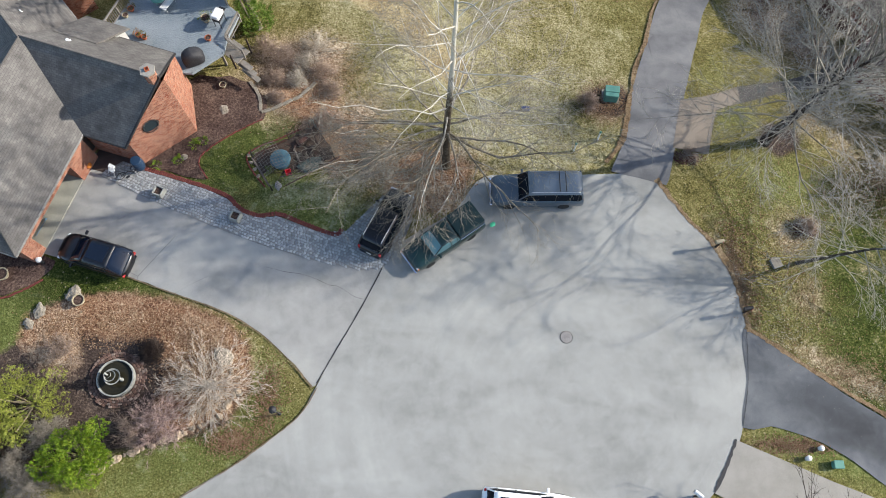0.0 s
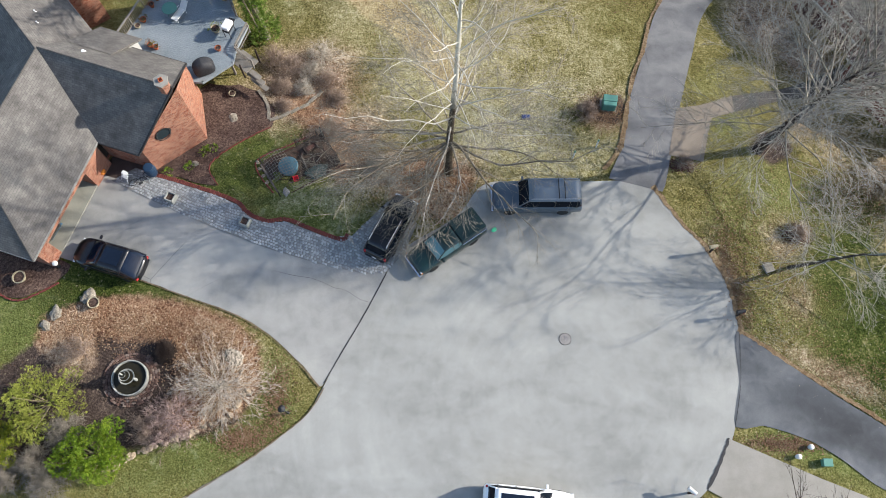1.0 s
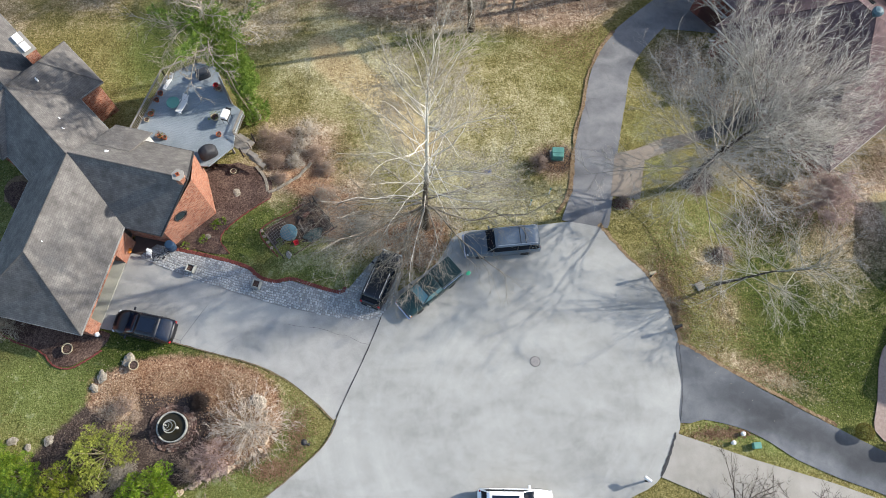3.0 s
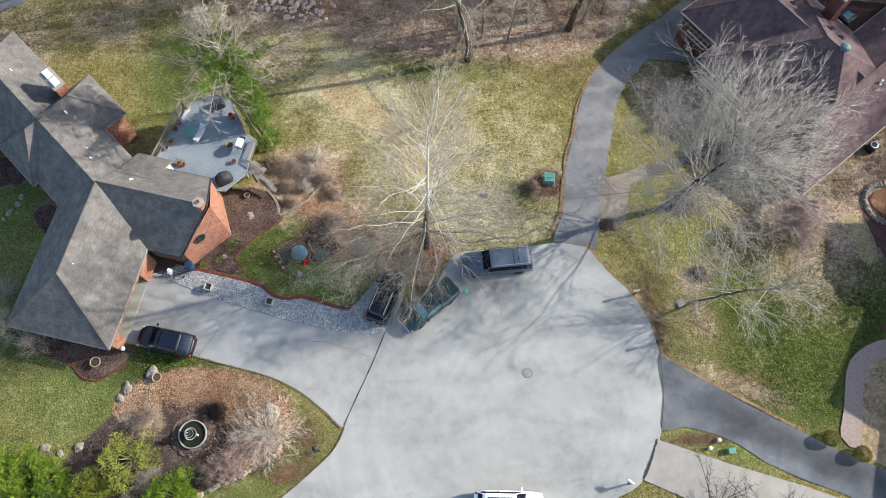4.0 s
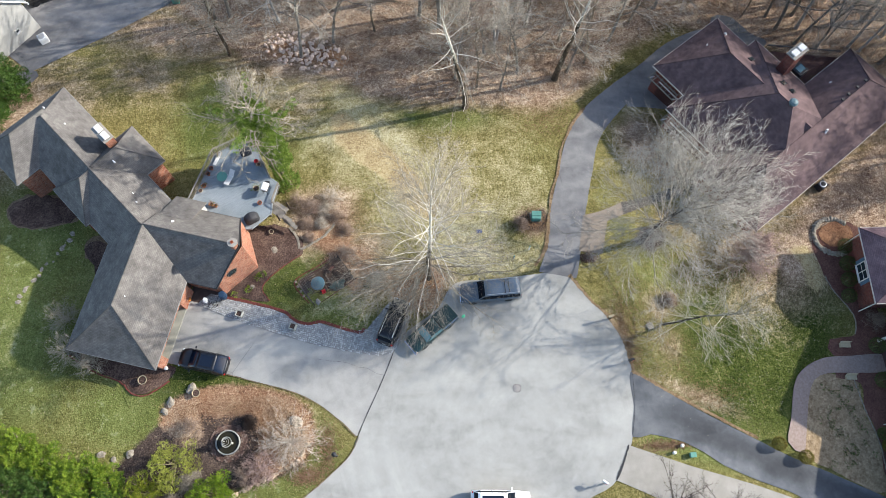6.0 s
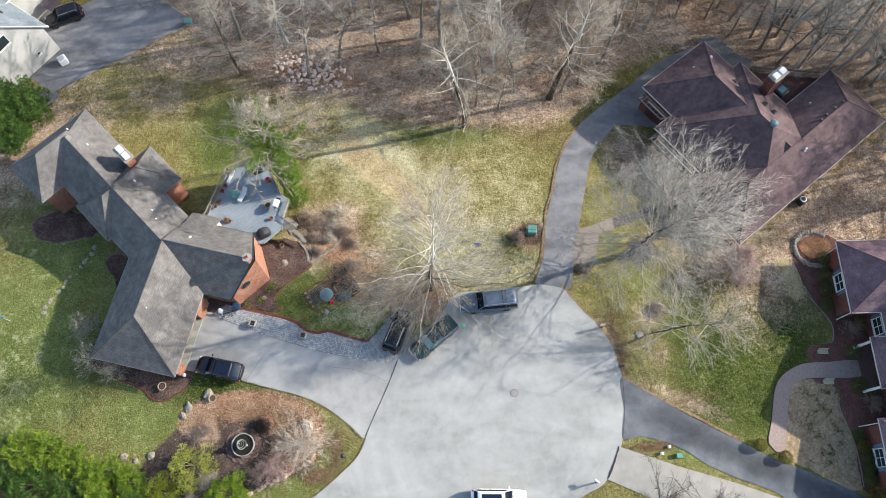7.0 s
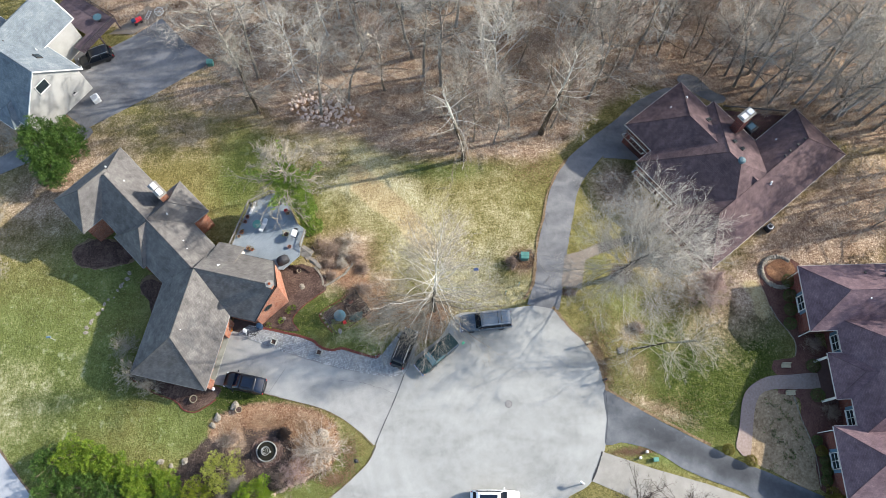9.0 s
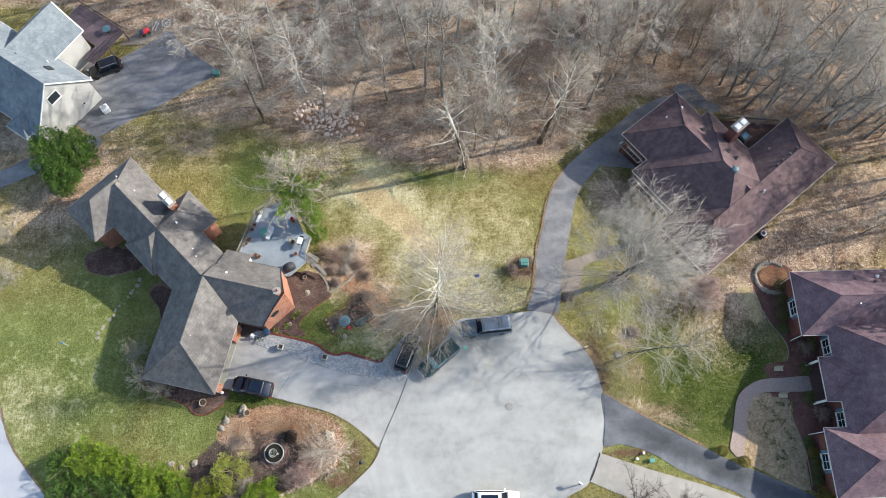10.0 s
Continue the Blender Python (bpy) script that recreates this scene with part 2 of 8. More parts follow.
M_MULCH = mulch("dark_red_mulch", lin(84, 56, 50), lin(128, 90, 80), lin(168, 128, 112))
M_MULCH_DK = mulch("dark_bark_mulch", lin(58, 44, 40), lin(98, 76, 68), lin(160, 136, 120), 9)
M_LEAVES = mulch("leaf_covered_soil", lin(108, 72, 52), lin(156, 112, 82), lin(194, 152, 118), 10)
M_SOIL = mulch("bare_soil", lin(136, 114, 88), lin(180, 155, 122), lin(210, 186, 150), 5)
M_VERGE = mulch("leafy_verge", lin(92, 72, 52), lin(150, 123, 92), lin(206, 182, 146), 8)


def lawn():
    """Grass in its zones: green, dry straw, leaf litter and forest floor, with ragged borders."""
    m = Mat("lawn", 0.95, 0, 0.1)
    patches, tufts, blades = m.noise(0.45, 5, 0.65), m.noise(2.9, 6, 0.78), m.noise(8.5, 4, 0.8)
    f = m.math("ADD", m.math("MULTIPLY", patches, 0.2), m.math("ADD", m.math("MULTIPLY", tufts, 0.3), m.math("MULTIPLY", blades, 0.5)))
    olive = m.ramp(f, [(0.42, lin(90, 86, 45, 0.62)), (0.475, lin(127, 120, 68, 0.62)), (0.53, lin(154, 144, 90, 0.62)), (0.585, lin(190, 177, 128, 0.64))])
    deep = m.ramp(f, [(0.42, lin(46, 60, 22, 0.36)), (0.475, lin(82, 100, 38, 0.36)), (0.53, lin(112, 126, 56, 0.38)), (0.59, lin(160, 160, 96, 0.42))])
    green = m.ramp(f, [(0.42, lin(88, 99, 48, 0.6)), (0.475, lin(110, 120, 62, 0.62)), (0.53, lin(130, 138, 77, 0.64)), (0.585, lin(156, 160, 102, 0.64))])
    clover = m.ramp(m.noise(0.9, 3, 0.7), [(0.6, 0.0), (0.68, 0.55)])
    green = m.mix(clover, green, lin(184, 188, 146, 0.62))
    straw = m.ramp(f, [(0.42, lin(130, 118, 78, 0.7)), (0.48, lin(178, 167, 120, 0.7)), (0.53, lin(203, 193, 150, 0.7)), (0.58, lin(230, 220, 186, 0.7))])
    litter = m.ramp(f, [(0.42, lin(88, 66, 52, 0.96)), (0.475, lin(130, 107, 88, 0.96)), (0.53, lin(164, 141, 119, 0.96)), (0.585, lin(210, 191, 166, 0.96))])

    def zone(name, lo=0.22, hi=0.78):
        a = m.math("ADD", m.attr(name), m.math("MULTIPLY", m.math("SUBTRACT", m.math("ADD", m.math("MULTIPLY", patches, 0.5), m.math("MULTIPLY", tufts, 0.5)), 0.5), 1.25))
        return m.ramp(a, [(lo, 0.0), (hi, 1.0)])

    col = m.mix(zone("green"), olive, green)
    col = m.mix(zone("deep"), col, deep)
    col = m.mix(zone("straw"), col, straw)
    col = m.mix(zone("litter"), col, litter)
    dark = m.ramp(f, [(0.4, lin(54, 45, 42, 0.68)), (0.5, lin(86, 73, 66, 0.68)), (0.6, lin(132, 115, 102, 0.68))])
    leaf = m.ramp(f, [(0.42, lin(104, 72, 52, 0.68)), (0.475, lin(154, 113, 86, 0.68)), (0.53, lin(188, 150, 118, 0.68)), (0.6, lin(222, 192, 158, 0.68))])
    fade = m.ramp(f, [(0.42, lin(140, 116, 84, 0.72)), (0.5, lin(192, 171, 127, 0.72)), (0.58, lin(222, 204, 160, 0.72))])
    col = m.mix(zone("mulch", 0.35, 0.6), col, dark)
    col = m.mix(zone("leafy", 0.35, 0.65), col, leaf)
    col = m.mix(zone("faded", 0.35, 0.65), col, fade)
    husk = m.ramp(f, [(0.42, lin(126, 94, 70, 0.72)), (0.475, lin(174, 142, 112, 0.72)), (0.53, lin(204, 176, 146, 0.72)), (0.585, lin(228, 206, 178, 0.72))])
    col = m.mix(zone("husk", 0.35, 0.7), col, husk)
    # single fallen leaves, pale and brown, flat on the turf
    for scale, tone, share in ((3.4, lin(206, 190, 156, 0.6), 0.8), (4.4, lin(112, 80, 54, 0.6), 0.72)):
        v = m.node("ShaderNodeTexVoronoi", Scale=scale)
        m.link(m.co(), v.inputs["Vector"])
        pick = m.t.nodes.new("ShaderNodeSeparateColor")
        m.link(v.outputs["Color"], pick.inputs[0])
        dot = m.math("MULTIPLY", m.math("LESS_THAN", v.outputs["Distance"], 0.2), m.math("GREATER_THAN", m.math("ADD", pick.outputs[0], m.math("MULTIPLY", m.math("SUBTRACT", patches, 0.5), 0.5)), share))
        col = m.mix(m.math("MULTIPLY", dot, 0.5), col, tone)
    m.color(col)
    m.bump(m.math("ADD", blades, m.math("MULTIPLY", tufts, 1.5)), 1.0, 0.1)
    return m.m


M_LAWN = lawn()


def shingles(name, a, b, c):
    m = Mat(name, 0.9, 0, 0.2)
    br = m.node("ShaderNodeTexBrick", Scale=1.0)
    br.inputs["Brick Width"].default_value, br.inputs["Row Height"].default_value = 0.30, 0.145
    br.inputs["Mortar Size"].default_value, br.inputs["Mortar Smooth"].default_value = 0.012, 0.3
    br.inputs["Color1"].default_value, br.inputs["Color2"].default_value, br.inputs["Mortar"].default_value = (0.35, 0.35, 0.35, 1), (0.72, 0.72, 0.72, 1), (0.12, 0.12, 0.12, 1)
    m.link(m.co("UV"), br.inputs["Vector"])
    big, mid, fine = m.noise(0.35, 4, 0.6), m.noise(1.6, 4, 0.6, stretch=(1, 1, 0.5)), m.noise(45, 2)
    base = m.ramp(m.math("ADD", m.math("MULTIPLY", big, 0.5), m.math("MULTIPLY", mid, 0.5)), [(0.35, a), (0.5, b), (0.66, c)])
    tab = m.mix(0.35, base, br.outputs["Color"], "OVERLAY")
    m.color(m.mix(1.0, tab, m.ramp(fine, [(0.3, 0.85), (0.7, 1.1)]), "MULTIPLY"))
    m.bump(br.outputs["Fac"], -0.35, 0.012)
    return m.m


M_ROOF1 = shingles("grey_brown_shingles", lin(110, 106, 102), lin(133, 128, 123), lin(154, 149, 142))
M_ROOF2 = shingles("maroon_shingles", lin(98, 80, 81), lin(121, 100, 100), lin(146, 121, 119))
M_ROOF3 = shingles("plum_shingles", lin(102, 82, 88, 0.72), lin(122, 100, 104, 0.72), lin(142, 118, 120, 0.72))
M_ROOF4 = shingles("slate_grey_shingles", lin(120, 130, 138), lin(142, 152, 158), lin(166, 174, 176))


def bricks(name, a, b, c, mortar):
    m = Mat(name, 0.9, 0, 0.2)
    br = m.node("ShaderNodeTexBrick", Scale=1.0)
    br.inputs["Brick Width"].default_value, br.inputs["Row Height"].default_value = 0.225, 0.085
    br.inputs["Mortar Size"].default_value, br.inputs["Bias"].default_value = 0.008, 0.0
    br.inputs["Color1"].default_value, br.inputs["Color2"].default_value, br.inputs["Mortar"].default_value = a, c, mortar
    m.link(m.co("UV"), br.inputs["Vector"])
    big, fine = m.noise(0.8, 5, 0.7), m.noise(5.0, 4)
    tone = m.ramp(m.math("ADD", m.math("MULTIPLY", big, 0.5), m.math("MULTIPLY", fine, 0.5)), [(0.34, 0.7), (0.66, 1.2)])
    m.color(m.mix(1.0, m.mix(0.12, br.outputs["Color"], b), tone, "MULTIPLY"))
    m.bump(br.outputs["Fac"], -0.5, 0.012)
    return m.m


M_BRICK1 = bricks("orange_brick", lin(150, 70, 48), lin(196, 118, 86), lin(226, 160, 128), lin(210, 188, 168))
M_BRICK2 = bricks("red_brick", lin(120, 62, 54), lin(140, 76, 66), lin(158, 92, 80), lin(150, 130, 120))
M_WHITE = simple("white_paint", lin(225, 222, 214, 0.75), lin(245, 243, 238, 0.75), 1.5, 0.55, bump=0.1)
M_SIDING = simple("cream_stucco", lin(212, 212, 205, 0.47), lin(234, 233, 227, 0.47), 0.8, 0.8, bump=0.2)
M_TRIM = simple("cream_trim", lin(200, 190, 176, 0.7), lin(225, 216, 204, 0.7), 2, 0.6, bump=0.1)
M_DARKTRIM = simple("dark_gutter", (0.02, 0.018, 0.018, 1), (0.045, 0.04, 0.038, 1), 2, 0.5)
# pale blotches stand in for light glancing off the gutter
M_GUTTER = simple("glinting_gutter", (0.07, 0.066, 0.06, 1), (0.3, 0.29, 0.27, 1), 6, 0.6, fine=14)
M_GLASS = Mat("window_glass", 0.08, 0, 0.4).color((0.02, 0.03, 0.035, 1)).m
M_BLUEFRAME = simple("blue_shutter_paint", (0.06, 0.12, 0.17, 1), (0.09, 0.16, 0.22, 1), 3, 0.6)
M_METAL = simple("galvanised_metal", (0.45, 0.46, 0.47, 1), (0.6, 0.6, 0.6, 1), 6, 0.4, 0.8)
M_TEALMETAL = simple("teal_grey_metal", (0.05, 0.09, 0.1, 1), (0.1, 0.15, 0.165, 1), 6, 0.5, 0.1)
M_PIPE = simple("white_pipe", (0.6, 0.6, 0.58, 1), (0.75, 0.75, 0.72, 1), 6, 0.5)
M_BLACK = simple("black_plastic", (0.012, 0.012, 0.013, 1), (0.03, 0.03, 0.032, 1), 6, 0.5)
M_RUBBER = simple("rubber", (0.015, 0.015, 0.015, 1), (0.03, 0.03, 0.03, 1), 10, 0.8)
M_GREENBOX = simple("green_painted_steel", (0.07, 0.19, 0.15, 1), (0.11, 0.26, 0.21, 1), 2, 0.5)
M_STONE = simple("limestone", lin(126, 116, 100, 0.55), lin(204, 193, 174, 0.55), 4.0, 0.92, bump=0.9, dist=0.04, fine=16)
M_DECK = simple("grey_deck_stain", lin(132, 146, 154), lin(184, 192, 196), 0.45, 0.7, fine=9)
M_DECK2 = simple("red_brown_deck", lin(70, 42, 38), lin(100, 62, 54), 1.0, 0.7, fine=30)
M_WOODGREY = simple("weathered_wood", lin(140, 132, 120), lin(180, 172, 160), 2, 0.85, fine=30)
M_RED = simple("red_plastic", (0.5, 0.02, 0.03, 1), (0.6, 0.04, 0.05, 1), 4, 0.45)
M_TERRA = simple("terracotta", lin(180, 92, 58), lin(206, 120, 82), 4, 0.85)

# ---- terrain and coverings ----
PAVED, BEDS = [], []


def in_plan(poly, x, y):
    odd = False
    for (x0, y0), (x1, y1) in zip(poly, poly[1:] + poly[:1]):
        if (y0 > y) != (y1 > y) and x < x0 + (y - y0) * (x1 - x0) / (y1 - y0):
            odd = not odd
    return odd


def blob(x, y, cx, cy, rx, ry, turn=0.0, amount=1.0):
    c, s = math.cos(radians(turn)), math.sin(radians(turn))
    u, v = (x - cx) * c + (y - cy) * s, -(x - cx) * s + (y - cy) * c
    return amount * math.exp(-((u / rx) ** 2 + (v / ry) ** 2))


GREEN = [(21.5, 19.5, 5, 4.5, 0, 0.55), (18.5, 17.5, 3, 4, 0, 0.45), (-10.0, 5.0, 1.6, 4, 10, 0.8), (-46, 16, 20, 14, 0, 1.0), (-37, 27, 8, 11, 0, 0.9), (-21.8, 40.4, 4.4, 7.0, -10, 1.0), (-1, 38.9, 4.6, 1.3, 0, 0.9), (-21, 12.5, 5, 4, 0), (-13.5, 20.6, 3, 5, -50), (-9, 17.5, 5, 2.4, -20), (29, 9, 8, 8, 0, 0.9), (34, 15, 7, 9, 0, 0.8),
         (-27, 10, 8, 5, 0, 0.9), (-14, 2.5, 9, 3, 15, 0.7), (22, 3.2, 6, 1.8, -25, 0.8), (-6, 41, 3, 2.4, 20, 0.6), (4, 38.6, 6, 2.2, 0, 0.7), (-13, 36.5, 4, 4, 0, 0.5), (12, 33, 4, 7, 0, 0.3), (-40, 6, 14, 7, 0, 0.8), (19, 10.5, 2.5, 2.5, 0, 0.45),
         (-6.5, 20, 3, 2, 0, 0.6), (19, 24.5, 2, 2, 0, 0.5), (18.2, 28.5, 2.5, 3, 0, 0.35)]
# the blob at (34, 17.5) puts the plum house's shade into the green
DEEP = [(2, 38.8, 5, 1.6, 0, 0.4), (26, 9.5, 4.5, 5, 0, 0.8), (-9.8, 5.6, 2.6, 3.6, 0, 0.25), (-14, 1.7, 9, 1.8, 12, 0.35), (-12.4, 9.6, 5, 1.0, -35, 0.2), (34, 17.5, 3.5, 3.5, 0, 1.0), (27, 8.5, 4.5, 4.5, 0, 1.2), (27, 14, 5, 4.5, 0, 1.1), (30, 16.5, 4.5, 4.5, 0, 0.9), (31, 9, 6, 7, 0, 1.1), (34, 14, 5, 7, 0, 1.1), (-21, 12.3, 5, 3, 0, 0.9), (-13.5, 20.6, 3, 5, -50, 0.65), (-21.6, 40.4, 3.2, 6.0, -10, 0.62), (-1, 38.9, 4, 1.1, 0, 0.5), (-14, 2.3, 9, 1.6, 15, 0.2), (-33, 15, 4, 5, 0, 0.5)]
STRAW = [(-6.6, 18.4, 2.4, 1.8, 0, 0.7), (-10.5, 18.0, 1.6, 0.8, 0, 0.5), (6, 21.6, 4.5, 1.8, 0, 1.0), (3.5, 24, 4.5, 3.5, 0, 1.0), (1, 27, 4, 4, 0, 0.9), (-6, 40.5, 2.6, 4.5, 25, 1.5), (-4, 36, 2.6, 3.5, 25, 1.2), (-3, 35, 3.4, 9, 25, 1.0), (3, 26, 7, 4.5, 0, 0.72), (-5.5, 39, 3, 5, 30, 1.0), (7, 22.4, 6, 1.8, 0, 0.8), (0, 30, 7, 7, 0, 0.72), (-7, 33, 3, 4, 0, 0.6), (9, 29, 5, 7, 0, 0.5), (8, 36, 6, 4, 0, 0.35), (-9, 37.5, 4.5, 5.5, 0, 0.6), (-12, 44, 5.5, 3.2, -15, 0.75), (-11, 7.6, 1.0, 3, 10, 0.45), (-46, 14, 9, 7, 0, 0.4)]
LITTER = [(-30, 47.5, 6, 4, -30, 0.55), (-12.5, 42.5, 4.5, 4, 0, 0.5), (23.6, 34.5, 3.4, 4.0, 0, 1.0), (25.6, 31, 3, 3, 0, 0.9), (-47.6, 39.1, 5, 4, 0, 0.75), (24.5, 25, 3, 2.6, 30, 0.6), (-10, 27.5, 4.5, 4, 20, 1.0), (-27, 53, 12, 4.5, -15, 0.8), (44, 25.5, 18, 5.5, 35), (50, 28, 20, 8, 30), (31, 21.8, 6, 2.6, 20, 0.7), (-1, 20.5, 4.2, 2.4, 0, 0.8), (-14, 48, 9, 4.5, -15, 0.8), (-4.5, 20.6, 4, 2.8, 0, 0.7), (10.8, 25.5, 2.2, 2.0, 0, 0.8),
          (-44, 41, 12, 8, 40, 0.8), (-56, 52, 14, 11, 0, 0.8), (27, 24, 4, 3, 0, 0.5), (38, 19, 4, 5, 0, 0.6), (21.5, 17, 2.0, 1.6, 0, 0.4), (-6.5, 23.5, 3.6, 2.6, 30, 0.75), (17.4, 14, 0.8, 4.5, 20, 0.5), (21.5, 15.9, 1.8, 1.5, 0, 0.55), (23.5, 7.6, 6, 0.9, -28, 0.6), (22, 12.2, 1.4, 2.2, 0, 0.5)]


def woods_edge(x):
    """How far up the plan the mown grass reaches."""
    return np.interp(x, [-80, -50, -27, -18, -8, -5, 1, 6, 14, 18, 24, 30, 42, 55, 80], [75, 72, 56, 47.5, 44.5, 42, 40.6, 40.2, 39, 41, 47, 50, 45, 38, 34])


ISLAND = [(-23.9, 10.6), (-21.2, 11.5), (-16.9, 11.4), (-13.2, 10.2), (-11.2, 8.6), (-10.8, 6.0), (-11.8, 4.3), (-14, 3.3), (-17, 2.7), (-20, 2.0), (-24, 1.2), (-28.5, 1.5), (-28.6, 4.4), (-26.4, 6.9), (-24.4, 8.6)]
# mulch, but the outline at the maple's foot paints in the crown's shade
DARKENED = [ISLAND, [(20.2, 22.8), (21.6, 21.6), (23.4, 22.2), (23.0, 24.0), (21.2, 24.4)], [(10.0, 26.9), (11.9, 26.9), (12.3, 25.6), (11.6, 24.5), (9.9, 24.7), (9.4, 25.8)]]
LEAFY = [[(-8.3, 22.9), (-6.9, 23.8), (-5.4, 22.9), (-5.2, 21.4), (-6.6, 19.9), (-7.2, 20.4), (-7.4, 21.6)], [(-4.4, 20.4), (-1.0, 21.4), (1.8, 20.6), (1.6, 19.0), (-0.8, 17.0), (-2.2, 17.2), (-3.4, 18.8)], [(-24.4, 10.2), (-22.4, 10.7), (-21.2, 9.6), (-21.6, 8.0), (-23.2, 7.6), (-24.6, 8.8)], [(-16.4, 49.0), (-12, 47.6), (-7.4, 46.6), (-6.2, 48.4), (-11, 50.6), (-15.6, 51.6)], [(-8.0, 21.0), (-6.8, 22.8), (-7.2, 25.5), (-9.5, 27.3), (-11.3, 26.6), (-10.8, 24.8), (-9.0, 23.0)], [(-23.2, 10.6), (-21, 11.5), (-16.8, 11.5), (-13.3, 10.4), (-11.2, 8.8), (-10.8, 6.4), (-11.8, 4.4), (-14.2, 3.6), (-16.4, 3.5), (-16.0, 5.4), (-15.4, 7.6), (-17.2, 8.9), (-20, 9.0), (-22.2, 8.8)]]
HUSK = [[(-24.0, 10.3), (-22, 10.8), (-20.9, 9.9), (-20.8, 8.4), (-20.9, 7.2), (-22.2, 6.8), (-23.2, 7.8)], [(-15.0, 10.3), (-13, 9.5), (-11.6, 7.8), (-11.2, 6), (-12, 4.6), (-13.6, 4.0), (-14.2, 6.0), (-14.3, 8.2)]]
FADED = [[(-4.2, 32.6), (-1.6, 32.4), (1.8, 28.4), (1.0, 26.2), (-1.6, 28.2)], [(-9.2, 40.2), (-7.6, 40.4), (-5.4, 38.0), (-2.6, 35.0), (-0.4, 32.0), (0.6, 29.5), (-0.8, 28.8), (-3.2, 31.4), (-6.2, 33.8), (-8.6, 36.6)], [(35.6, 21.2), (37.4, 21.4), (38.2, 19.6), (38.2, 17.4), (37.0, 16.2), (36.4, 17.6), (36.6, 19.4)]]


def within(polys, x, y, soft_edge):
    """1 well inside any of the outlines, 0 well outside, sliding across the edge."""
    best = 0.0
    for poly in polys:
        if not (min(p[0] for p in poly) - 2 < x < max(p[0] for p in poly) + 2 and min(p[1] for p in poly) - 2 < y < max(p[1] for p in poly) + 2):
            continue
        d = min(max(0.0, math.dist((x, y), (ax + (bx - ax) * t, ay + (by - ay) * t))) for (ax, ay), (bx, by) in zip(poly, poly[1:] + poly[:1])
                for t in [max(0.0, min(1.0, ((x - ax) * (bx - ax) + (y - ay) * (by - ay)) / ((bx - ax) ** 2 + (by - ay) ** 2)))])
        best = max(best, 0.5 + (0.5 if in_plan(poly, x, y) else -0.5) * min(1.0, d / soft_edge))
    return best


def axis(lo, hi, step, far):
    core = np.arange(lo, hi + step / 2, step)
    out = np.cumsum(np.geomspace(step * 2, 320, far))
    return np.concatenate([lo - out[::-1], core, hi + out])


def terrain():
    xs, ys = axis(-66, 66, 0.6, 22), axis(-12, 84, 0.6, 22)
    verts = [(x, y, ground_z(max(-90, min(90, x)), max(-60, min(110, y))) + 0.05 * noise.noise(Vector((x * 0.35, y * 0.35, 2)))
              * (1 if y > 21 or x < -25 or x > 22 else 0.25)) for y in ys for x in xs]
    nx = len(xs)
    faces = [(j * nx + i, j * nx + i + 1, (j + 1) * nx + i + 1, (j + 1) * nx + i) for j in range(len(ys) - 1) for i in range(nx - 1)]
    ob = link_mesh("ground", verts, faces, M_LAWN, smooth=True)
    for name, blobs in (("green", GREEN), ("deep", DEEP), ("straw", STRAW), ("litter", LITTER)):
        at = ob.data.attributes.new(name, "FLOAT", "POINT")
        vals = []
        for x, y, _ in verts:
            v = max(blob(x, y, *b) for b in blobs) if abs(x) < 90 and -40 < y < 110 else 0.0
            if name == "litter":
                v = max(v, 1 / (1 + math.exp(-max(-40, min(40, (y - woods_edge(x)) / 0.9)))))
            if name == "green" and x > 60:
                v = 0.3
            vals.append(v)
        at.data.foreach_set("value", vals)
    for name, polys, edge in (("mulch", DARKENED, 0.7), ("leafy", LEAFY, 1.0), ("faded", FADED, 0.8), ("husk", HUSK, 1.6)):
        at = ob.data.attributes.new(name, "FLOAT", "POINT")
        at.data.foreach_set("value", [within(polys, x, y, edge) for x, y, _ in verts])
    BEDS.append(ISLAND)
    return tagged(ob, "late-winter lawn fading from green to straw and leaf litter", "ground", "", "structure")


terrain()

COURT = [(-3.7, 13.3), (-2.4, 15.2), (0.6, 17.2), (2.5, 19.6), (6, 19.8), (10.4, 20.0), (13.2, 19.8), (14.9, 17.4), (16.7, 14.9), (17.6, 12.4), (17.95, 9.6), (17.7, 7), (17.1, 4.7), (16.2, 2.6), (14.6, 0.5), (12.0, -0.8),
         (11, -4), (11, -14), (-22, -14), (-22, -4.5), (-15.4, -0.6), (-11.6, 1.7), (-9.7, 3.1), (-7.9, 4.7), (-7.0, 6.4), (-5.3, 9.8)]
patch("road", COURT, 0.05, M_COURT, "pale sun-bleached asphalt court with faint tyre arcs", "road", jitter=0.06)
DRIVE1 = [(-7.1, 6.3), (-7.25, 6.25), (-7.75, 6.8), (-8.35, 7.45), (-10.05, 8.95), (-11.7, 10.05), (-13.3, 10.75), (-16.3, 11.75), (-19.4, 12.8), (-22.8, 13.6), (-25, 14.2), (-26, 14.2), (-24.6, 19.6), (-23.4, 21), (-20.3, 20.2), (-19.6, 18.6), (-16.2, 17.4), (-12.4, 16.0), (-8.7, 14.9), (-5.6, 14.2), (-3.7, 13.3)]
patch("driveway", DRIVE1, 0.058, M_DRIVE, "grey asphalt driveway leading to the brick garage", "driveway", jitter=0.05)
